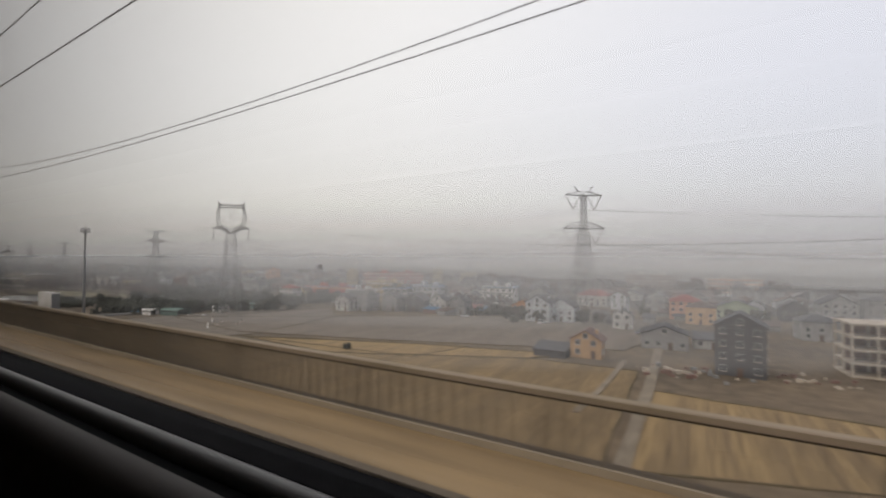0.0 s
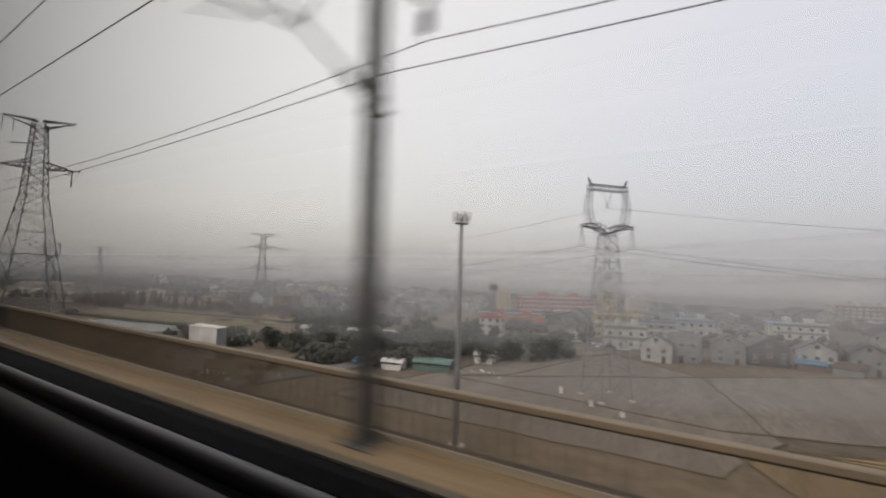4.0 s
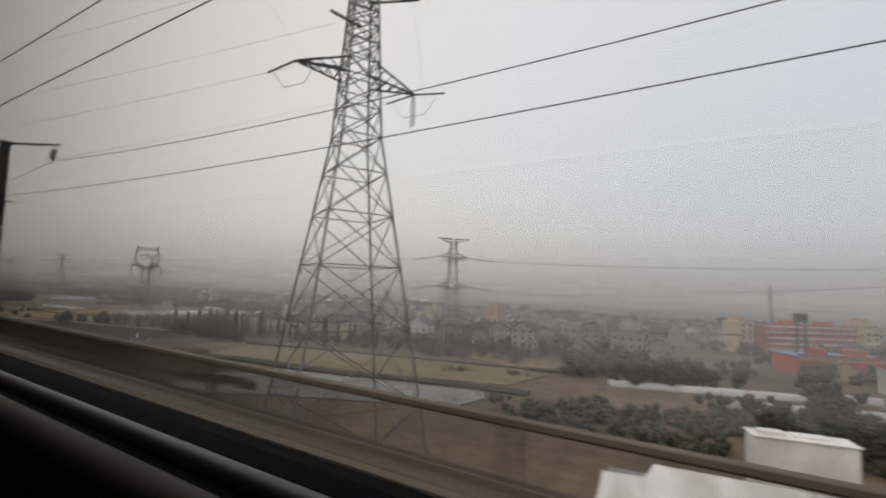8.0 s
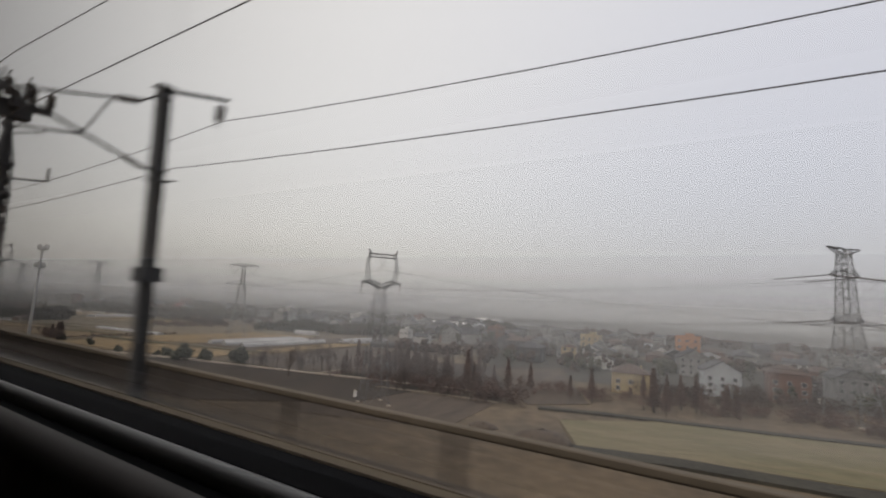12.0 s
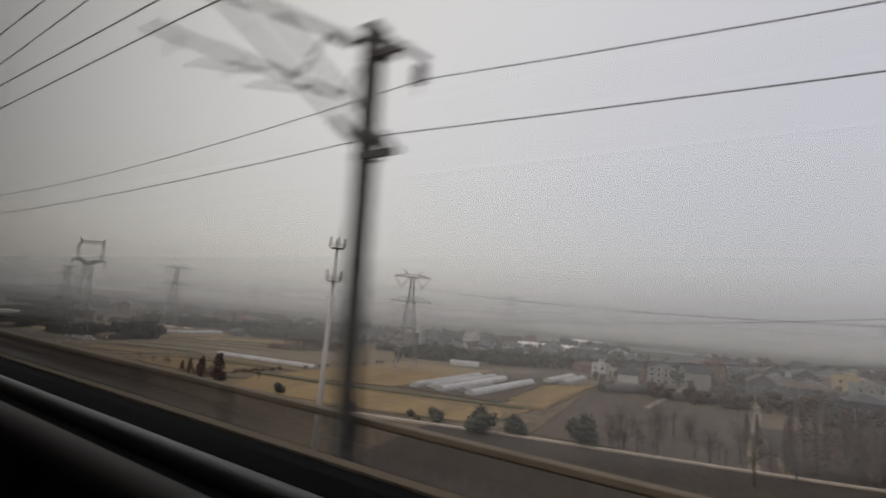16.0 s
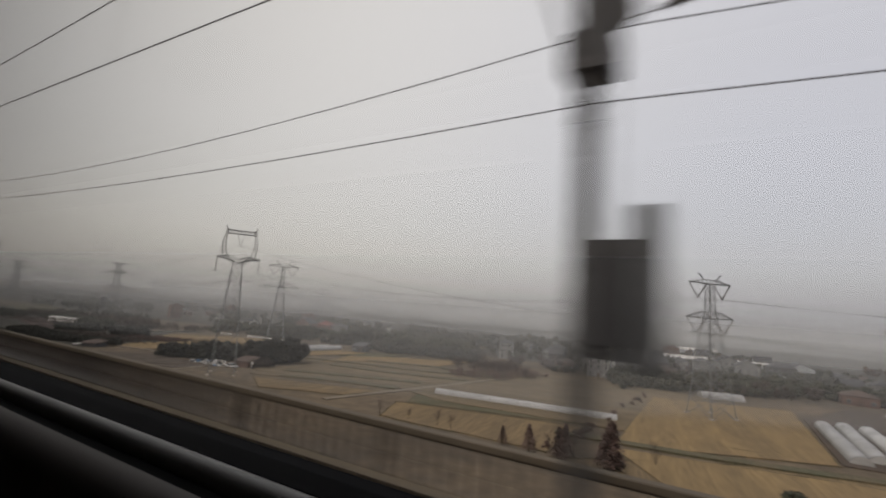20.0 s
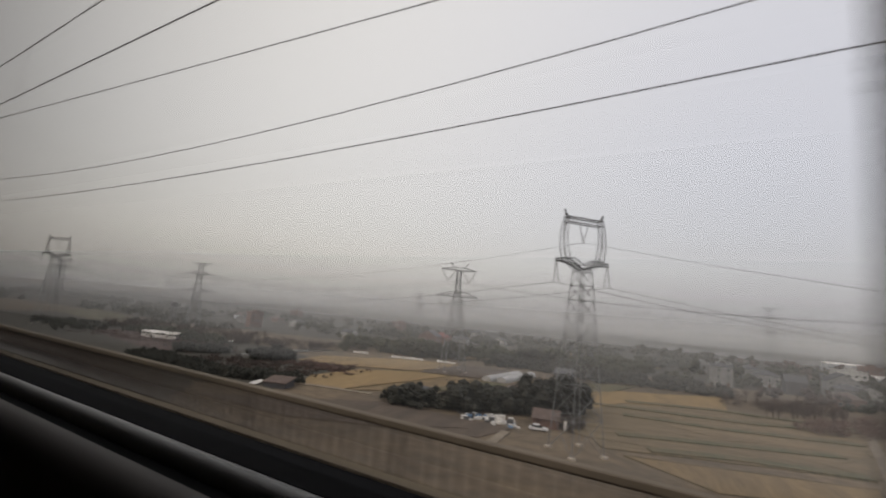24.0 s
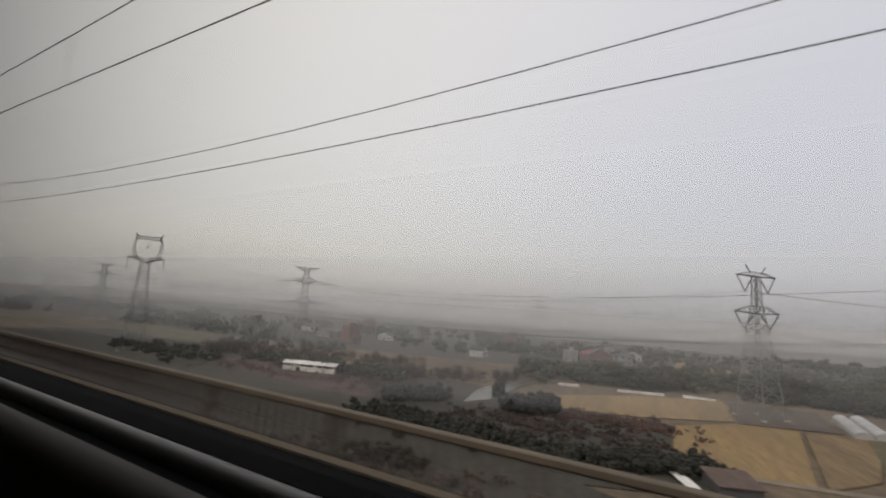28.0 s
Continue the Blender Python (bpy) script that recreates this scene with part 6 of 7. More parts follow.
house(-602.8, 381.1, 14.4, 12.2, "dark", "slate", "hip")
house(-581.4, 424.3, 15.5, 10.5, "pale", "slate", "gable")
house(-703.4, 288.3, 11.2, 13.0, "grey", "slate", "flat")
house(-701.7, 292.0, 11.9, 14.8, "white", "slate", "flat")
house(-692.9, 378.1, 13.4, 11.3, "white", "slate", "flat")
house(-835.0, 264.3, 7.9, 5.0, "dark", "slate", "shed")
house(-934.0, 330.0, 12.8, 12.9, "brick", "slate", "gable")
house(-922.4, 359.2, 10.9, 10.1, "grey", "slate", "hip")
house(-939.3, 362.3, 14.0, 10.2, "brick", "red", "hip")

# ---- the town by the road: water tower, flats, market hall, workshops
def water_tower(x, y, H, label):
    t = thing("water_tower", pose(x, y, 0), label, "water tower")
    for sx in (-1, 1):
        for sy in (-1, 1):
            part("leg", Build().strut((sx * 1.7, sy * 1.7, 0), (sx * 1.3, sy * 1.3, H - 3.6), 0.4).done("tower_leg", M["wall_dark"]), t)
    b = Build()
    for z in (H * 0.25, H * 0.5, H * 0.72):
        for k in range(4):
            q = [(-1.5, -1.5), (1.5, -1.5), (1.5, 1.5), (-1.5, 1.5)]
            b.strut((*q[k], z), (*q[(k + 1) % 4], z), 0.25)
    part("ties", b.done("tower_ties", M["wall_dark"]), t)
    part("tank", Build().turned([(H - 3.7, 1.9), (H - 3.4, 2.5), (H - 0.6, 2.5), (H - 0.2, 2.2), (H, 0.6)], 16).done("tower_tank", M["wall_dark"]), t, "dark grey concrete tank")
    return t


water_tower(-250.7, 235.9, 23.0, "dark concrete water tower on four legs")
water_tower(-1150.0, 300.0, 16.0, "dark concrete water tower on four legs")


def warehouse(x, y, turn, L, d, eaves, ridge, label):
    """A long shed: front foot's corner at x, y."""
    t = thing("warehouse", pose(x, y, 0, 0, 0, turn), label, "warehouse", "warehouses")
    part("wall", Build().box(0, L, 0, d, -0.2, eaves).done("warehouse_wall", M["wall_pale"]), t)
    v = [(px, py, z) for px in (-0.6, L + 0.6) for py, z in ((-0.7, eaves - 0.1), (d / 2, ridge), (d + 0.7, eaves - 0.1), (d / 2, eaves - 0.25))]
    part("roof", raw_mesh("warehouse_roof", v, [(0, 4, 5, 1), (1, 5, 6, 2), (2, 6, 7, 3), (3, 7, 4, 0), (0, 1, 2, 3), (7, 6, 5, 4)], M["white_roof"]), t, "pale sheet roof")
    for k in range(int(L / 9)):
        part("door", Build().box(k * 9 + 3, k * 9 + 6.5, -0.08, 0.0, -0.1, 3.6).done("warehouse_door", M["wall_grey"]), t, "grey sliding door")


def block(x, y, turn, L, d, H, floors, bands, label, roof=None, name="apartment_building"):
    """A long building with a band of wall under each row of windows. Front foot's middle at x, y."""
    t = thing(name, pose(x, y, 0, 0, 0, turn), label, "building", "town buildings")
    part("wall", Build().box(-L / 2, L / 2, 0, d, -0.2, H).done("block_wall", M["wall_" + bands[0]]), t)
    fh = H / floors
    for f in range(floors):
        part("band", Build().box(-L / 2 - 0.12, L / 2 + 0.12, -0.14, 0.0, f * fh + fh * 0.78, f * fh + fh * 1.08).done("block_band", M["wall_" + bands[1 + f % (len(bands) - 1)]]), t)
        n = int(L / 3.6)
        for k in range(n):
            px = (k + 0.5) * L / n - L / 2
            wall_window(t, px, -0.02, f * fh + 0.85, 0, False)
        for k in range(2):
            wall_window(t, L / 2 + 0.02, d * (0.3 + 0.4 * k), f * fh + 0.85, 90, False)
    if roof:
        part("roof", Build().box(-L / 2 - 0.5, L / 2 + 0.5, -0.5, d + 0.5, H, H + 0.35).done("block_roof", M[roof]), t)
    part("parapet", Build().box(-L / 2 - 0.13, L / 2 + 0.13, -0.15, 0.1, H + 0.35, H + 1.1).box(-L * 0.2, -L * 0.1, d * 0.3, d * 0.8, H + 0.35, H + 3).box(L * 0.2, L * 0.32, d * 0.3, d * 0.8, H + 0.35, H + 2.6).done("block_parapet", M["wall_" + bands[0]]), t)
    return t


block(-231, 302, 33, 52, 13, 14.5, 5, ("red", "white"), "five-storey flats striped red and white")
block(-262, 284, 33, 8, 12, 16, 5, ("cream", "cream"), "cream yellow five-storey flats")
block(-200, 326, 33, 9, 12, 17, 5, ("cream", "white"), "cream yellow five-storey flats")
block(-184, 352, 20, 14, 12, 14, 4, ("white", "cream"), "white four-storey flats with cream bands")
block(-238, 232, 25, 36, 14, 6.5, 1, ("red", "orange"), "red-fronted market hall with a blue sheet roof", "blue_roof", "market_hall")
block(-182, 226, 16, 22, 12, 11.5, 3, ("cream", "white"), "cream three-storey building with white bands")
block(-166, 219, 16, 16, 10, 9.0, 3, ("grey", "white"), "grey three-storey workshop with a blue roof", "blue_roof", "workshop")
block(-176, 196, 14, 16, 9, 8.5, 2, ("white", "grey"), "white two-storey workshop with grey bands", None, "workshop")
block(-152, 232, 10, 18, 12, 10.0, 3, ("pale", "white"), "pale three-storey building with a blue roof", "blue_roof", "workshop")
block(-110, 250, 8, 20, 12, 10.0, 3, ("white", "grey"), "white three-storey building with a blue roof", "blue_roof", "workshop")
warehouse(-665, 421, 0, 68, 16, 6.6, 8.4, "long pale warehouse with a shallow sheet roof")
warehouse(-641, 574, 5, 34, 14, 7.5, 9.3, "far white warehouse in the mist")
block(-40, 420, 5, 40, 14, 14.0, 5, ("white", "brick"), "long white flats with red bands")
block(20, 400, 5, 36, 14, 13.0, 4, ("white", "salmon"), "long white flats with pink bands")


# the works beside the viaduct
def works():
    t = thing("warehouse", pose(-306.5, 57.0, 0, 0, 0, 2), "low warehouse with a broad dirty white sheet roof", "warehouse")
    part("wall", Build().box(0, 28, 0, 13, -0.2, 6.6).box(28, 33, 4, 13, -0.2, 6.0).done("works_wall", M["wall_grey"]), t)
    v = [(-0.5, -0.6, 6.55), (28.4, -0.6, 6.55), (28.4, 13.4, 7.5), (5.0, 13.4, 7.5), (4.0, 9.5, 7.25), (-0.5, 9.0, 7.2)]
    n = len(v)
    v += [(p, q, r + 0.2) for p, q, r in v]
    part("roof", raw_mesh("works_roof", v, [tuple(reversed(range(n))), tuple(range(n, 2 * n))] + [(k, (k + 1) % n, n + (k + 1) % n, n + k) for k in range(n)], M["white_roof"]), t, "white sheet roof streaked with dirt")
    for k in range(1, 14):
        part("roof_rib", Build().strut((k * 2.05, -0.6, 6.78), (k * 2.05, 8.9, 7.40), 0.05).done("roof_rib", M["white_roof"]), t)
    return t


works()
t = thing("workshop", pose(-278.5, 64.0, 0, 0, 0, 13), "grey plastered workshop with small dark windows and flat roof", "workshop")
part("wall", Build().box(0, 13, 0, 9, -0.2, 6.6).done("workshop_wall", M["wall_white"]), t)
part("roof", Build().box(-0.4, 13.4, -0.5, 9.4, 6.6, 6.95).done("workshop_roof", M["roof_brown"]), t, "brown weathered flat roof")
for fl in (0.9, 4.2):
    for k in range(4):
        wall_window(t, 1.8 + k * 3.1, -0.02, fl, 0)
t = thing("lean_to", pose(-303, 55.2, 0, 0, 0, -3), "long lean-to with a faded blue sheet roof", "shed")
part("wall", Build().box(0, 27, 0.4, 1.9, -0.2, 5.6).done("lean_wall", M["wall_grey"]), t)
v = [(-0.4, -0.1, 5.6), (27.4, -0.1, 5.6), (27.4, 2.1, 6.2), (-0.4, 2.1, 6.2)]
v += [(p, q, r + 0.15) for p, q, r in v]
part("roof", raw_mesh("lean_roof", v, [(3, 2, 1, 0), (4, 5, 6, 7), (0, 1, 5, 4), (1, 2, 6, 5), (2, 3, 7, 6), (3, 0, 4, 7)], M["blue_roof"]), t)
t = thing("block_house", pose(-291.0, 84.5, 0, 0, 0, 8), "white windowless block house with grey side walls", "building")
part("wall", Build().box(1, 12.5, 0, 3.6, -0.2, 9.2).done("blockhouse_wall", M["white_roof"]), t)
part("side_wall", Build().box(12.5, 12.62, 0.0, 3.6, -0.2, 9.0).done("blockhouse_side", M["wall_grey"]), t, "grey side wall")
part("roof", Build().box(0.8, 12.8, -0.2, 3.8, 9.2, 9.35).box(2, 5, 1.0, 2.8, 9.35, 9.8).box(6, 10, 1.0, 3.0, 9.35, 9.65).done("blockhouse_roof", M["white_roof"]), t)


# a concrete frame still under construction
t = thing("unfinished_building", pose(30, 139, 0, 0, 0, 6), "unfinished concrete house frame with open floors", "building")
for f in range(5):
    part("slab", Build().box(0, 15, 0, 11, f * 3.1, f * 3.1 + 0.45).done("frame_slab", M["concrete"]), t)
    if f < 4:
        for px in (0.3, 5, 10, 14.7):
            for py in (0.3, 5.5, 10.7):
                part("column", Build().box(px - 0.2, px + 0.2, py - 0.2, py + 0.2, f * 3.1 + 0.45, f * 3.1 + 3.1).done("frame_column", M["concrete"]), t)
        part("infill", Build().box(1, 14, 6.5, 6.8, f * 3.1 + 0.45, f * 3.1 + 3.1).done("frame_infill", M["wall_brick"]), t)

# ---- cars, posts, piles and yard things
PAINT = {k: mat("car_paint_" + k, c, 0.25, 0.05, 1.0) for k, c in {"white": (0.62, 0.62, 0.61), "silver": (0.35, 0.36, 0.37), "dark": (0.04, 0.04, 0.045), "red": (0.32, 0.05, 0.035), "blue": (0.10, 0.28, 0.42)}.items()}
M["lamp"] = mat("lamp_glass", (0.5, 0.5, 0.5), 0.2, 0.1, 0.2)
M["tail"] = mat("tail_glass", (0.3, 0.02, 0.02), 0.2, 0.1, 0.2)


def car(x, y, z, turn, paint, van=False):
    L, W, H = (5.6, 2.0, 2.3) if van else (4.5, 1.8, 1.45)
    t = thing("van" if van else "car", pose(x, y, z, 0, 0, turn), "%s %s standing on the %s" % (paint, "van" if van else "car", "road" if z > 0.3 else "yard"), "car", "cars")
    body = Build()
    prof = [(-L / 2, 0.35), (-L / 2, 0.8), (-L / 2 + 0.15, 0.92), (L / 2 - 0.9, 0.86), (L / 2 - 0.05, 0.7), (L / 2, 0.35)]
    n = len(prof)
    body.v = [(p, -W / 2, q) for p, q in prof] + [(p, W / 2, q) for p, q in prof]
    body.f = [tuple(range(n)), tuple(reversed(range(n, 2 * n)))] + [(k, n + k, n + (k + 1) % n, (k + 1) % n) for k in range(n)]
    part("body", body.done("car_body", PAINT[paint]), t)
    cab = Build()
    a, b_ = (-L / 2 + 0.1, L / 2 - 1.1) if van else (-L / 2 + 0.5, L / 2 - 1.3)
    prof = [(a, 0.9), (a + 0.35, H), (b_ - 0.75, H), (b_, 0.88)]
    cab.v = [(p, -W / 2 + 0.12, q) for p, q in prof] + [(p, W / 2 - 0.12, q) for p, q in prof]
    cab.f = [(0, 1, 2, 3), (7, 6, 5, 4), (0, 4, 5, 1), (1, 5, 6, 2), (2, 6, 7, 3)]
    part("cabin", cab.done("car_cabin", PAINT[paint] if van else M["glass"]), t)
    part("roof_panel", Build().box(a + 0.35, b_ - 0.75, -W / 2 + 0.14, W / 2 - 0.14, H, H + 0.05).done("car_roof", PAINT[paint]), t)
    if van:
        part("windscreen", Build().strut((b_ - 0.62, 0, H - 0.2), (b_ - 0.1, 0, 1.1), 1.1).done("windscreen", M["glass"]), t)
    for sx in (-1, 1):
        for sy in (-1, 1):
            w = part("wheel", Build().turned([(0, 0.2), (0.02, 0.32), (0.18, 0.32), (0.2, 0.2)], 12, ((sx * L * 0.31, sy * (W / 2 - 0.1) - 0.1, 0.32), (sx * L * 0.31, sy * (W / 2 - 0.1) + 0.1, 0.32))).done("tyre", M["tyre"]), t)
        part("headlight" if sx > 0 else "tail_light", Build().box(sx * (L / 2 - 0.03) - 0.03, sx * (L / 2 - 0.03) + 0.03, -W / 2 + 0.12, -W / 2 + 0.45, 0.6, 0.74).done("car_light", M["lamp"] if sx > 0 else M["tail"]), t)
        part("headlight" if sx > 0 else "tail_light", Build().box(sx * (L / 2 - 0.03) - 0.03, sx * (L / 2 - 0.03) + 0.03, W / 2 - 0.45, W / 2 - 0.12, 0.6, 0.74).done("car_light", M["lamp"] if sx > 0 else M["tail"]), t)
    return t


car(-827.6, 170.0, 0.0, 12, "white")
ROAD_TURN = 72
for d, side, paint, van in ((2, -1.8, "blue", False), (30, -2.0, "red", True), (36, -1.4, "red", False), (28, 1.8, "white", False), (42, 1.6, "silver", False), (50, -1.6, "white", False), (58, 1.6, "dark", False), (66, -1.6, "white", False), (80, 1.6, "white", True), (96, -1.6, "silver", False), (118, 1.6, "white", False), (140, -1.6, "dark", False)):
    u = math.radians(ROAD_TURN + (2 if d < 40 else 0))
    car(-239.6 + math.cos(u) * d * 1.03 + math.sin(u) * side, 105 + math.sin(u) * d * 1.0 - math.cos(u) * side, 0.4, ROAD_TURN + (180 if side > 0 else 0), paint, van)
for x, y, turn, paint in ((-196, 198, 20, "white"), (-190, 200, 70, "silver"), (-187, 196, 20, "white"), (-181, 192, 15, "dark"), (-186, 190, 100, "white"), (-176, 189, 20, "white")):
    car(x, y, 0.05, turn, paint)


def marker(x, y, h, label="small white marker post standing in a field"):
    t = thing("marker_post", pose(x, y, 0), label, "post", "marker posts")
    part("post", Build().box(-0.35, 0.35, -0.25, 0.25, -0.1, h).done("marker", M["white_roof"]), t)
    part("cap", Build().box(-0.42, 0.42, -0.32, 0.32, h, h + 0.14).done("marker_cap", M["concrete"]), t)


for x, y, h in ((-821.8, 174.3, 2.3), (-509.1, 125.7, 1.9), (-383.3, 210.6, 2.2), (-172.8, 103.1, 1.2), (-166.0, 99.0, 1.0), (-181, 110, 1.5)):
    marker(x, y, h)


def pile(name, x, y, spread, count, colours, label, seed, big=0.9):
    """A heap of odd small pieces."""
    rng = random.Random(seed)
    t = thing(name, pose(x, y, 0), label, "heap")
    for c in colours:
        b = Build()
        for _ in range(count):
            p, q = rng.gauss(0, spread), rng.gauss(0, spread * 0.5)
            s = rng.uniform(0.25, big)
            b.box(p - s, p + s * rng.uniform(0.4, 1), q - s * 0.6, q + s * 0.6, -0.05, s * rng.uniform(0.5, 1.6))
        part("pieces", b.done("heap_pieces", M[c]), t)
    return t


pile("scrap_heap", -842.4, 171.7, 4.0, 14, ("white_roof", "blue_roof", "wall_dark", "pale"), "heap of white and blue scrap beside the trees", 3)
pile("scrap_heap", -836.5, 169.6, 2.5, 9, ("white_roof", "pale", "wall_grey"), "small heap of pale scrap beside a lane", 4, 0.6)
pile("rubble_heap", -5.5, 122.5, 6.0, 14, ("concrete", "wall_grey", "wall_brick"), "long low heap of grey rubble", 5, 0.8)
pile("rubble_heap", 22.0, 130.0, 6.0, 14, ("concrete", "wall_brick"), "low heap of building rubble", 6, 0.7)
pile("rubble_heap", -536.0, 113.0, 6.0, 8, ("wall_grey", "wall_dark"), "scattered grey rubble on bare earth", 7, 0.5)
pile("scrap_heap", -262.0, 74.0, 5.0, 10, ("wall_dark", "wall_grey", "pale"), "dark scrap piled behind the workshop", 8, 1.0)
pile("scrap_heap", -205.0, 118.0, 4.0, 8, ("white_roof", "wall_grey"), "pale sacks and boards by the field edge", 9, 0.7)


def mound(x, y, r, h, material, label, seed):
    """An uneven heap of earth or straw."""
    rng = random.Random(seed)
    b = Build()
    b.turned([(0, r), (h * 0.35, r * 0.86), (h * 0.7, r * 0.6), (h * 0.92, r * 0.3), (h, 0.05 * r)], 16)
    b.v = [(p * 1.5 + rng.gauss(0, 0.06 * r), q + rng.gauss(0, 0.06 * r), max(-0.05, z + rng.gauss(0, 0.05 * h) - 0.05)) for p, q, z in b.v]
    return tagged(part("earth_heap", b.done("earth_heap", material, True), at=pose(x, y, 0)), label, "heap")


mound(-455.2, 116.5, 4.2, 2.4, M["dark_soil"], "dark heap of earth at a field edge", 2)
mound(-469.3, 119.6, 2.4, 1.2, M["dark_soil"], "dark heap of earth at a field edge", 3)


def tarp_shed(x, y, w, d, h, material, label, turn=12):
    t = thing("tarp_shed", pose(x, y, 0, 0, 0, turn), label, "shed")
    for px in (-w / 2, w / 2):
        for py in (0, d):
            part("post", Build().box(px - 0.08, px + 0.08, py - 0.08, py + 0.08, -0.1, h).done("tarp_post", M["steel"]), t)
    v, f = [], []
    rng = random.Random(int(abs(x)))
    nx, ny = 8, 5
    for i in range(nx + 1):
        for j in range(ny + 1):
            v.append((-w / 2 - 0.3 + (w + 0.6) * i / nx, -0.3 + (d + 0.6) * j / ny, h + min(0.9, h * 0.4) * math.sin(math.pi * j / ny) + rng.uniform(-0.12, 0.12)))
    for i in range(nx):
        for j in range(ny):
            a = i * (ny + 1) + j
            f.append((a, a + ny + 1, a + ny + 2, a + 1))
    n = len(v)
    v += [(p, q, r - 0.06) for p, q, r in v]
    f += [tuple(n + k for k in reversed(q)) for q in f]
    part("cover", raw_mesh("tarp_cover", v, f, material), t, "sagging cover")
    part("wall", Build().box(-w / 2, w / 2, d - 0.1, d, -0.1, h).box(-w / 2, w / 2, 0, 0.06, -0.1, h * 0.7).done("tarp_wall", material), t)


tarp_shed(-218.0, 111.0, 11, 7, 2.4, M["green_tarp"], "low shed under a green tarpaulin")
tarp_shed(-209.0, 150.0, 10, 6, 2.4, M["green_tarp"], "low shed under a green tarpaulin")
tarp_shed(-210.0, 130.0, 6, 5, 2.8, M["white_roof"], "small shed with a pale sheet roof")
tarp_shed(-228.0, 106.0, 6, 4, 2.2, M["white_roof"], "small shed with a pale sheet roof")
tarp_shed(-1037.0, 214.0, 22, 6, 3.0, M["white_roof"], "long farm shed with a pale sheet roof")
build_house(-839.8, 198.2, 9, 5.6, "dark", "brown", "hip", 8)
build_house(-826.5, 173.5, 6.5, 3.4, "brick", "brown", "shed", 8)

tarp_shed(-867.0, 188.2, 5, 3, 1.8, M["wall_dark"], "low dark boarded field shed")
tarp_shed(-912.6, 160.5, 1.7, 9.0, 0.6, M["white_roof"], "narrow white sheet stretched low over a frame", 17)
build_house(-905.5, 162.0, 7, 2.6, "dark", "brown", "shed", 15)

# low sheds, walls and parked cars along the edge of the village
sr = random.Random(17)
for k in range(22):
    u = k / 21
    x, y = -128 + 150 * u + sr.uniform(-3, 3), (182 + 22 * math.sin(u * 3.0)) + sr.uniform(-6, 10) + (30 if u > 0.75 else 0)
    build_house(x, y, sr.uniform(4, 8), sr.uniform(2.6, 3.6), sr.choice(("white", "grey", "dark", "brick")), sr.choice(("blue", "blue", "slate", "red", "brown")), "shed", sr.gauss(0, 10), False)
for x, y, turn, paint in ((-98, 184, 10, "white"), (-60, 184, 80, "white"), (-20, 178, 20, "silver"), (5, 150, 5, "white")):
    car(x, y, 0.0, turn, paint)

# ---- the villages beyond: many more houses, built once and repeated
vr = random.Random(11)
STOCK = []
for k in range(12):
    w = vr.uniform(8, 13)
    STOCK.append(((w, vr.choice((6.5, 9.0, 9.5, 12.0)), vr.choice(("white", "white", "grey", "grey", "pale", "cream", "dark", "brick", "grey")),
                   vr.choice(("slate", "slate", "brown", "red", "black")), vr.choice(("gable", "gable", "hip", "hip", "flat"))), []))
taken = []
for o in list(scene.objects):
    if o.parent is None and o.name.split(".")[0] in ("house", "shed", "apartment_building", "market_hall", "workshop", "polytunnel", "transmission_pylon", "water_tower"):
        taken.append((o.location.x, o.location.y))


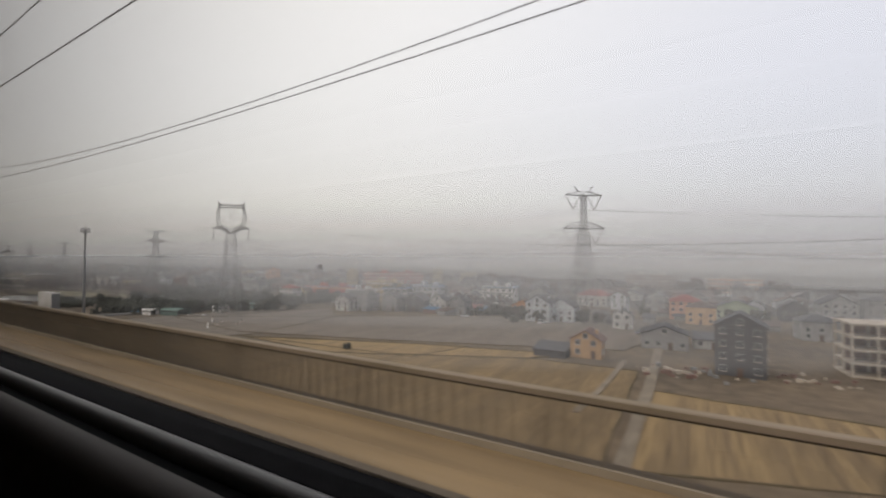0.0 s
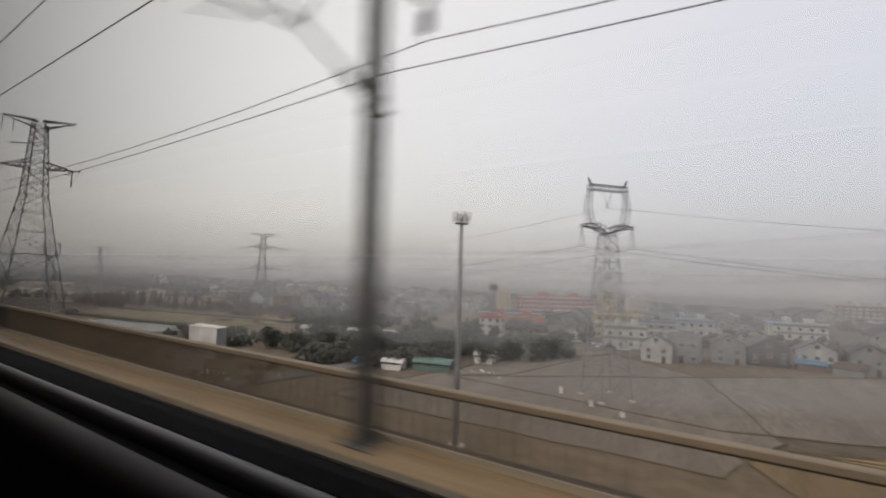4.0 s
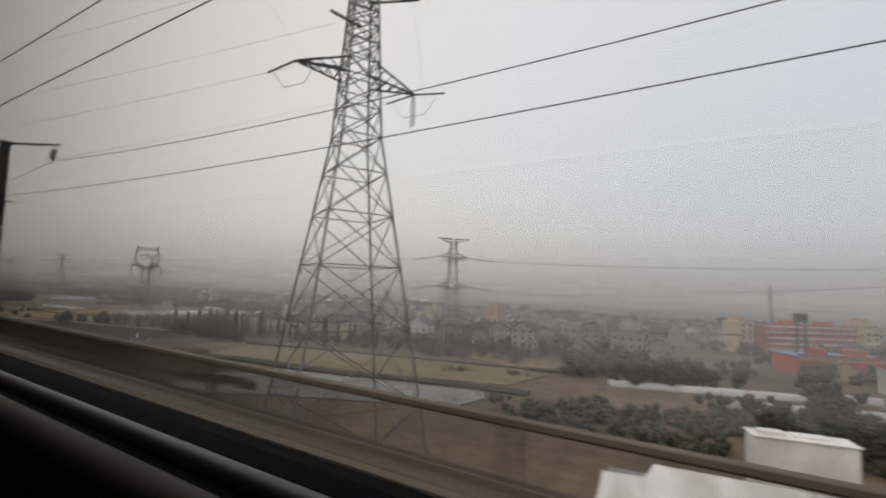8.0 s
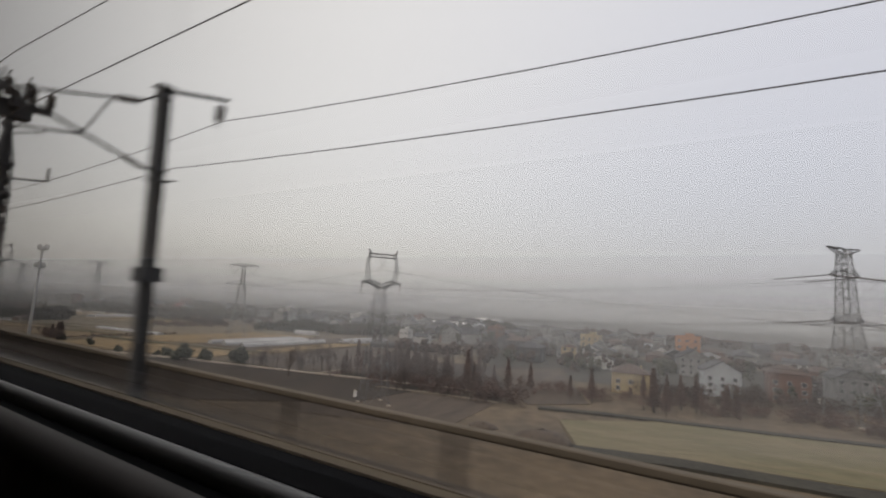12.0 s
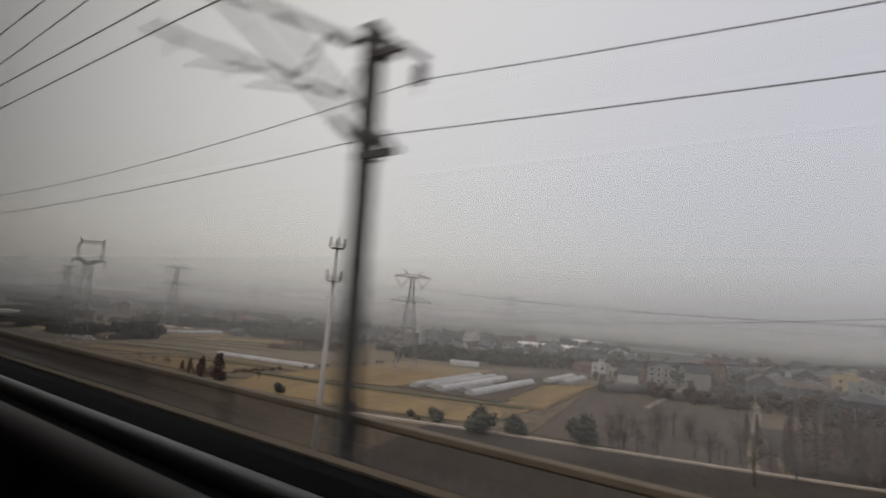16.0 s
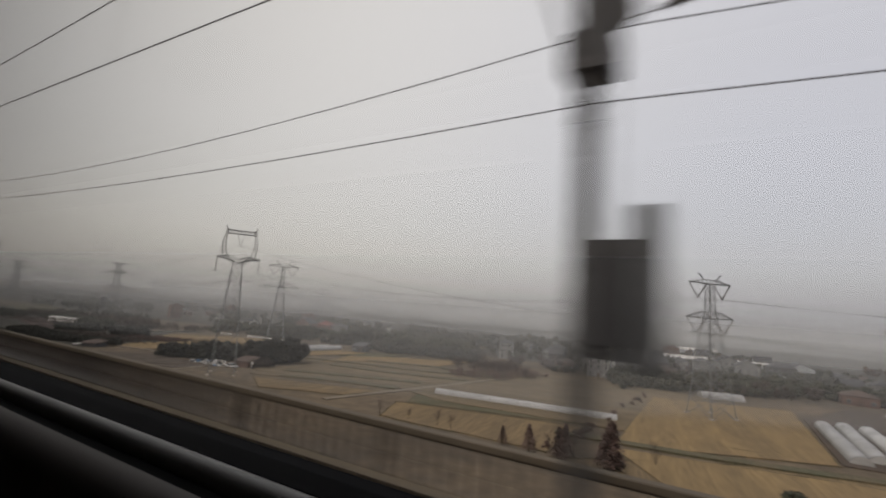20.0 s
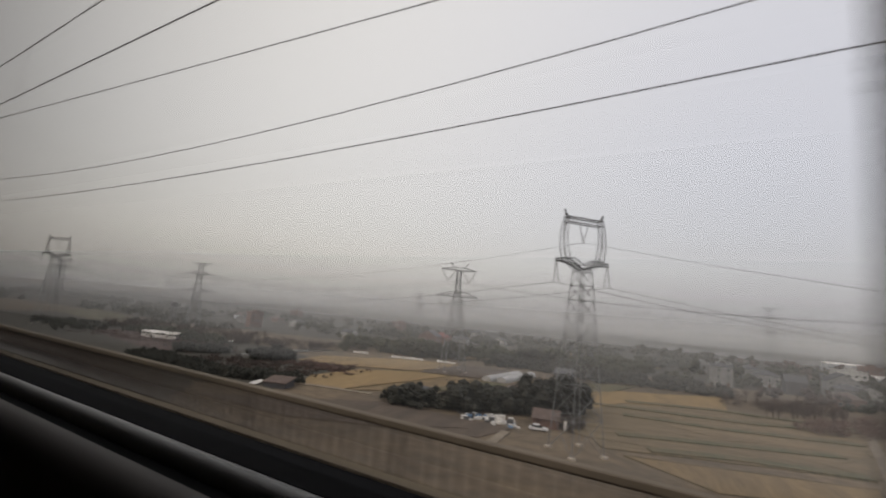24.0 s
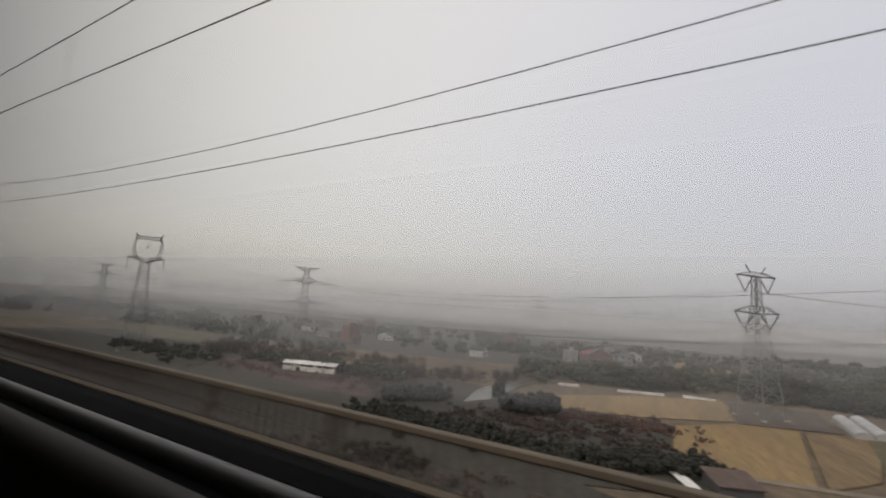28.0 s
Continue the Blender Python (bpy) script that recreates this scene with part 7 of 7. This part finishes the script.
def village(x0, x1, y0, y1, count, seed):
    """Houses scattered over a quarter, clear of each other and of what stands there."""
    rng = random.Random(seed)
    for _ in range(count):
        for _ in range(12):
            x, y = rng.uniform(x0, x1), rng.uniform(y0, y1)
            on_road = abs((x + 240.7) - (y - 113) * 0.31) < 11 and y < 420
            if not on_road and all((x - a) ** 2 + (y - b) ** 2 > 190 for a, b in taken):
                break
        else:
            continue
        taken.append((x, y))
        spec, made = rng.choice(STOCK)
        turn = rng.gauss(0, 7) + (90 if rng.random() < 0.25 else 0)
        if not made:
            made.append(build_house(x, y, *spec, turn, False))
        else:
            copy_thing(made[0], pose(x, y, 0, 0, 0, turn))


village(-185, 60, 240, 420, 52, 1)
village(30, 130, 150, 320, 22, 2)
village(-320, -230, 300, 430, 16, 3)
village(-215, -120, 245, 420, 20, 4)
village(-480, -310, 235, 420, 32, 5)
village(-600, -420, 300, 470, 24, 6)
village(-720, -560, 330, 500, 20, 7)
village(-770, -650, 295, 430, 14, 8)
village(-600, -450, 285, 350, 26, 12)
village(-1010, -890, 330, 450, 7, 9)
village(-1200, -1030, 330, 470, 8, 10)

# ---- far woods and garden trees, joined
wr = random.Random(21)


def woods(x0, x1, y0, y1, count, h, material, seed, leaves=45):
    rng = random.Random(seed)
    spots = []
    while len(spots) < count:
        cx, cy = rng.uniform(x0, x1), rng.uniform(y0, y1)
        for _ in range(rng.randint(3, 9)):
            spots.append((cx + rng.gauss(0, 16), cy + rng.gauss(0, 5)))
    thicket("far_woods", spots, h, material, seed, "hazy grey-green line of far trees", leaves, 0.55)


woods(-1900, -1000, 300, 520, 420, 9, M["leaf"], 31)
woods(-1050, -560, 360, 560, 340, 9, M["leaf"], 32)
woods(-700, 120, 430, 600, 200, 9, M["twig"], 33)
woods(-2300, 200, 600, 1000, 700, 12, M["leaf"], 34, 36)
woods(-2900, 600, 1000, 1700, 800, 16, M["leaf"], 35, 30)
woods(-190, 60, 205, 400, 150, 6.5, M["twig"], 36, 70)
woods(-190, 90, 230, 420, 50, 6.5, M["leaf"], 37, 70)
woods(-560, -310, 205, 420, 190, 7, M["twig"], 38, 70)
woods(-480, -310, 205, 330, 70, 7, M["leaf"], 42, 70)
woods(-720, -480, 300, 470, 90, 7, M["twig"], 39, 70)
woods(-1020, -700, 290, 420, 90, 7, M["leaf"], 40, 60)
woods(-330, -190, 235, 420, 60, 7, M["leaf"], 41, 70)
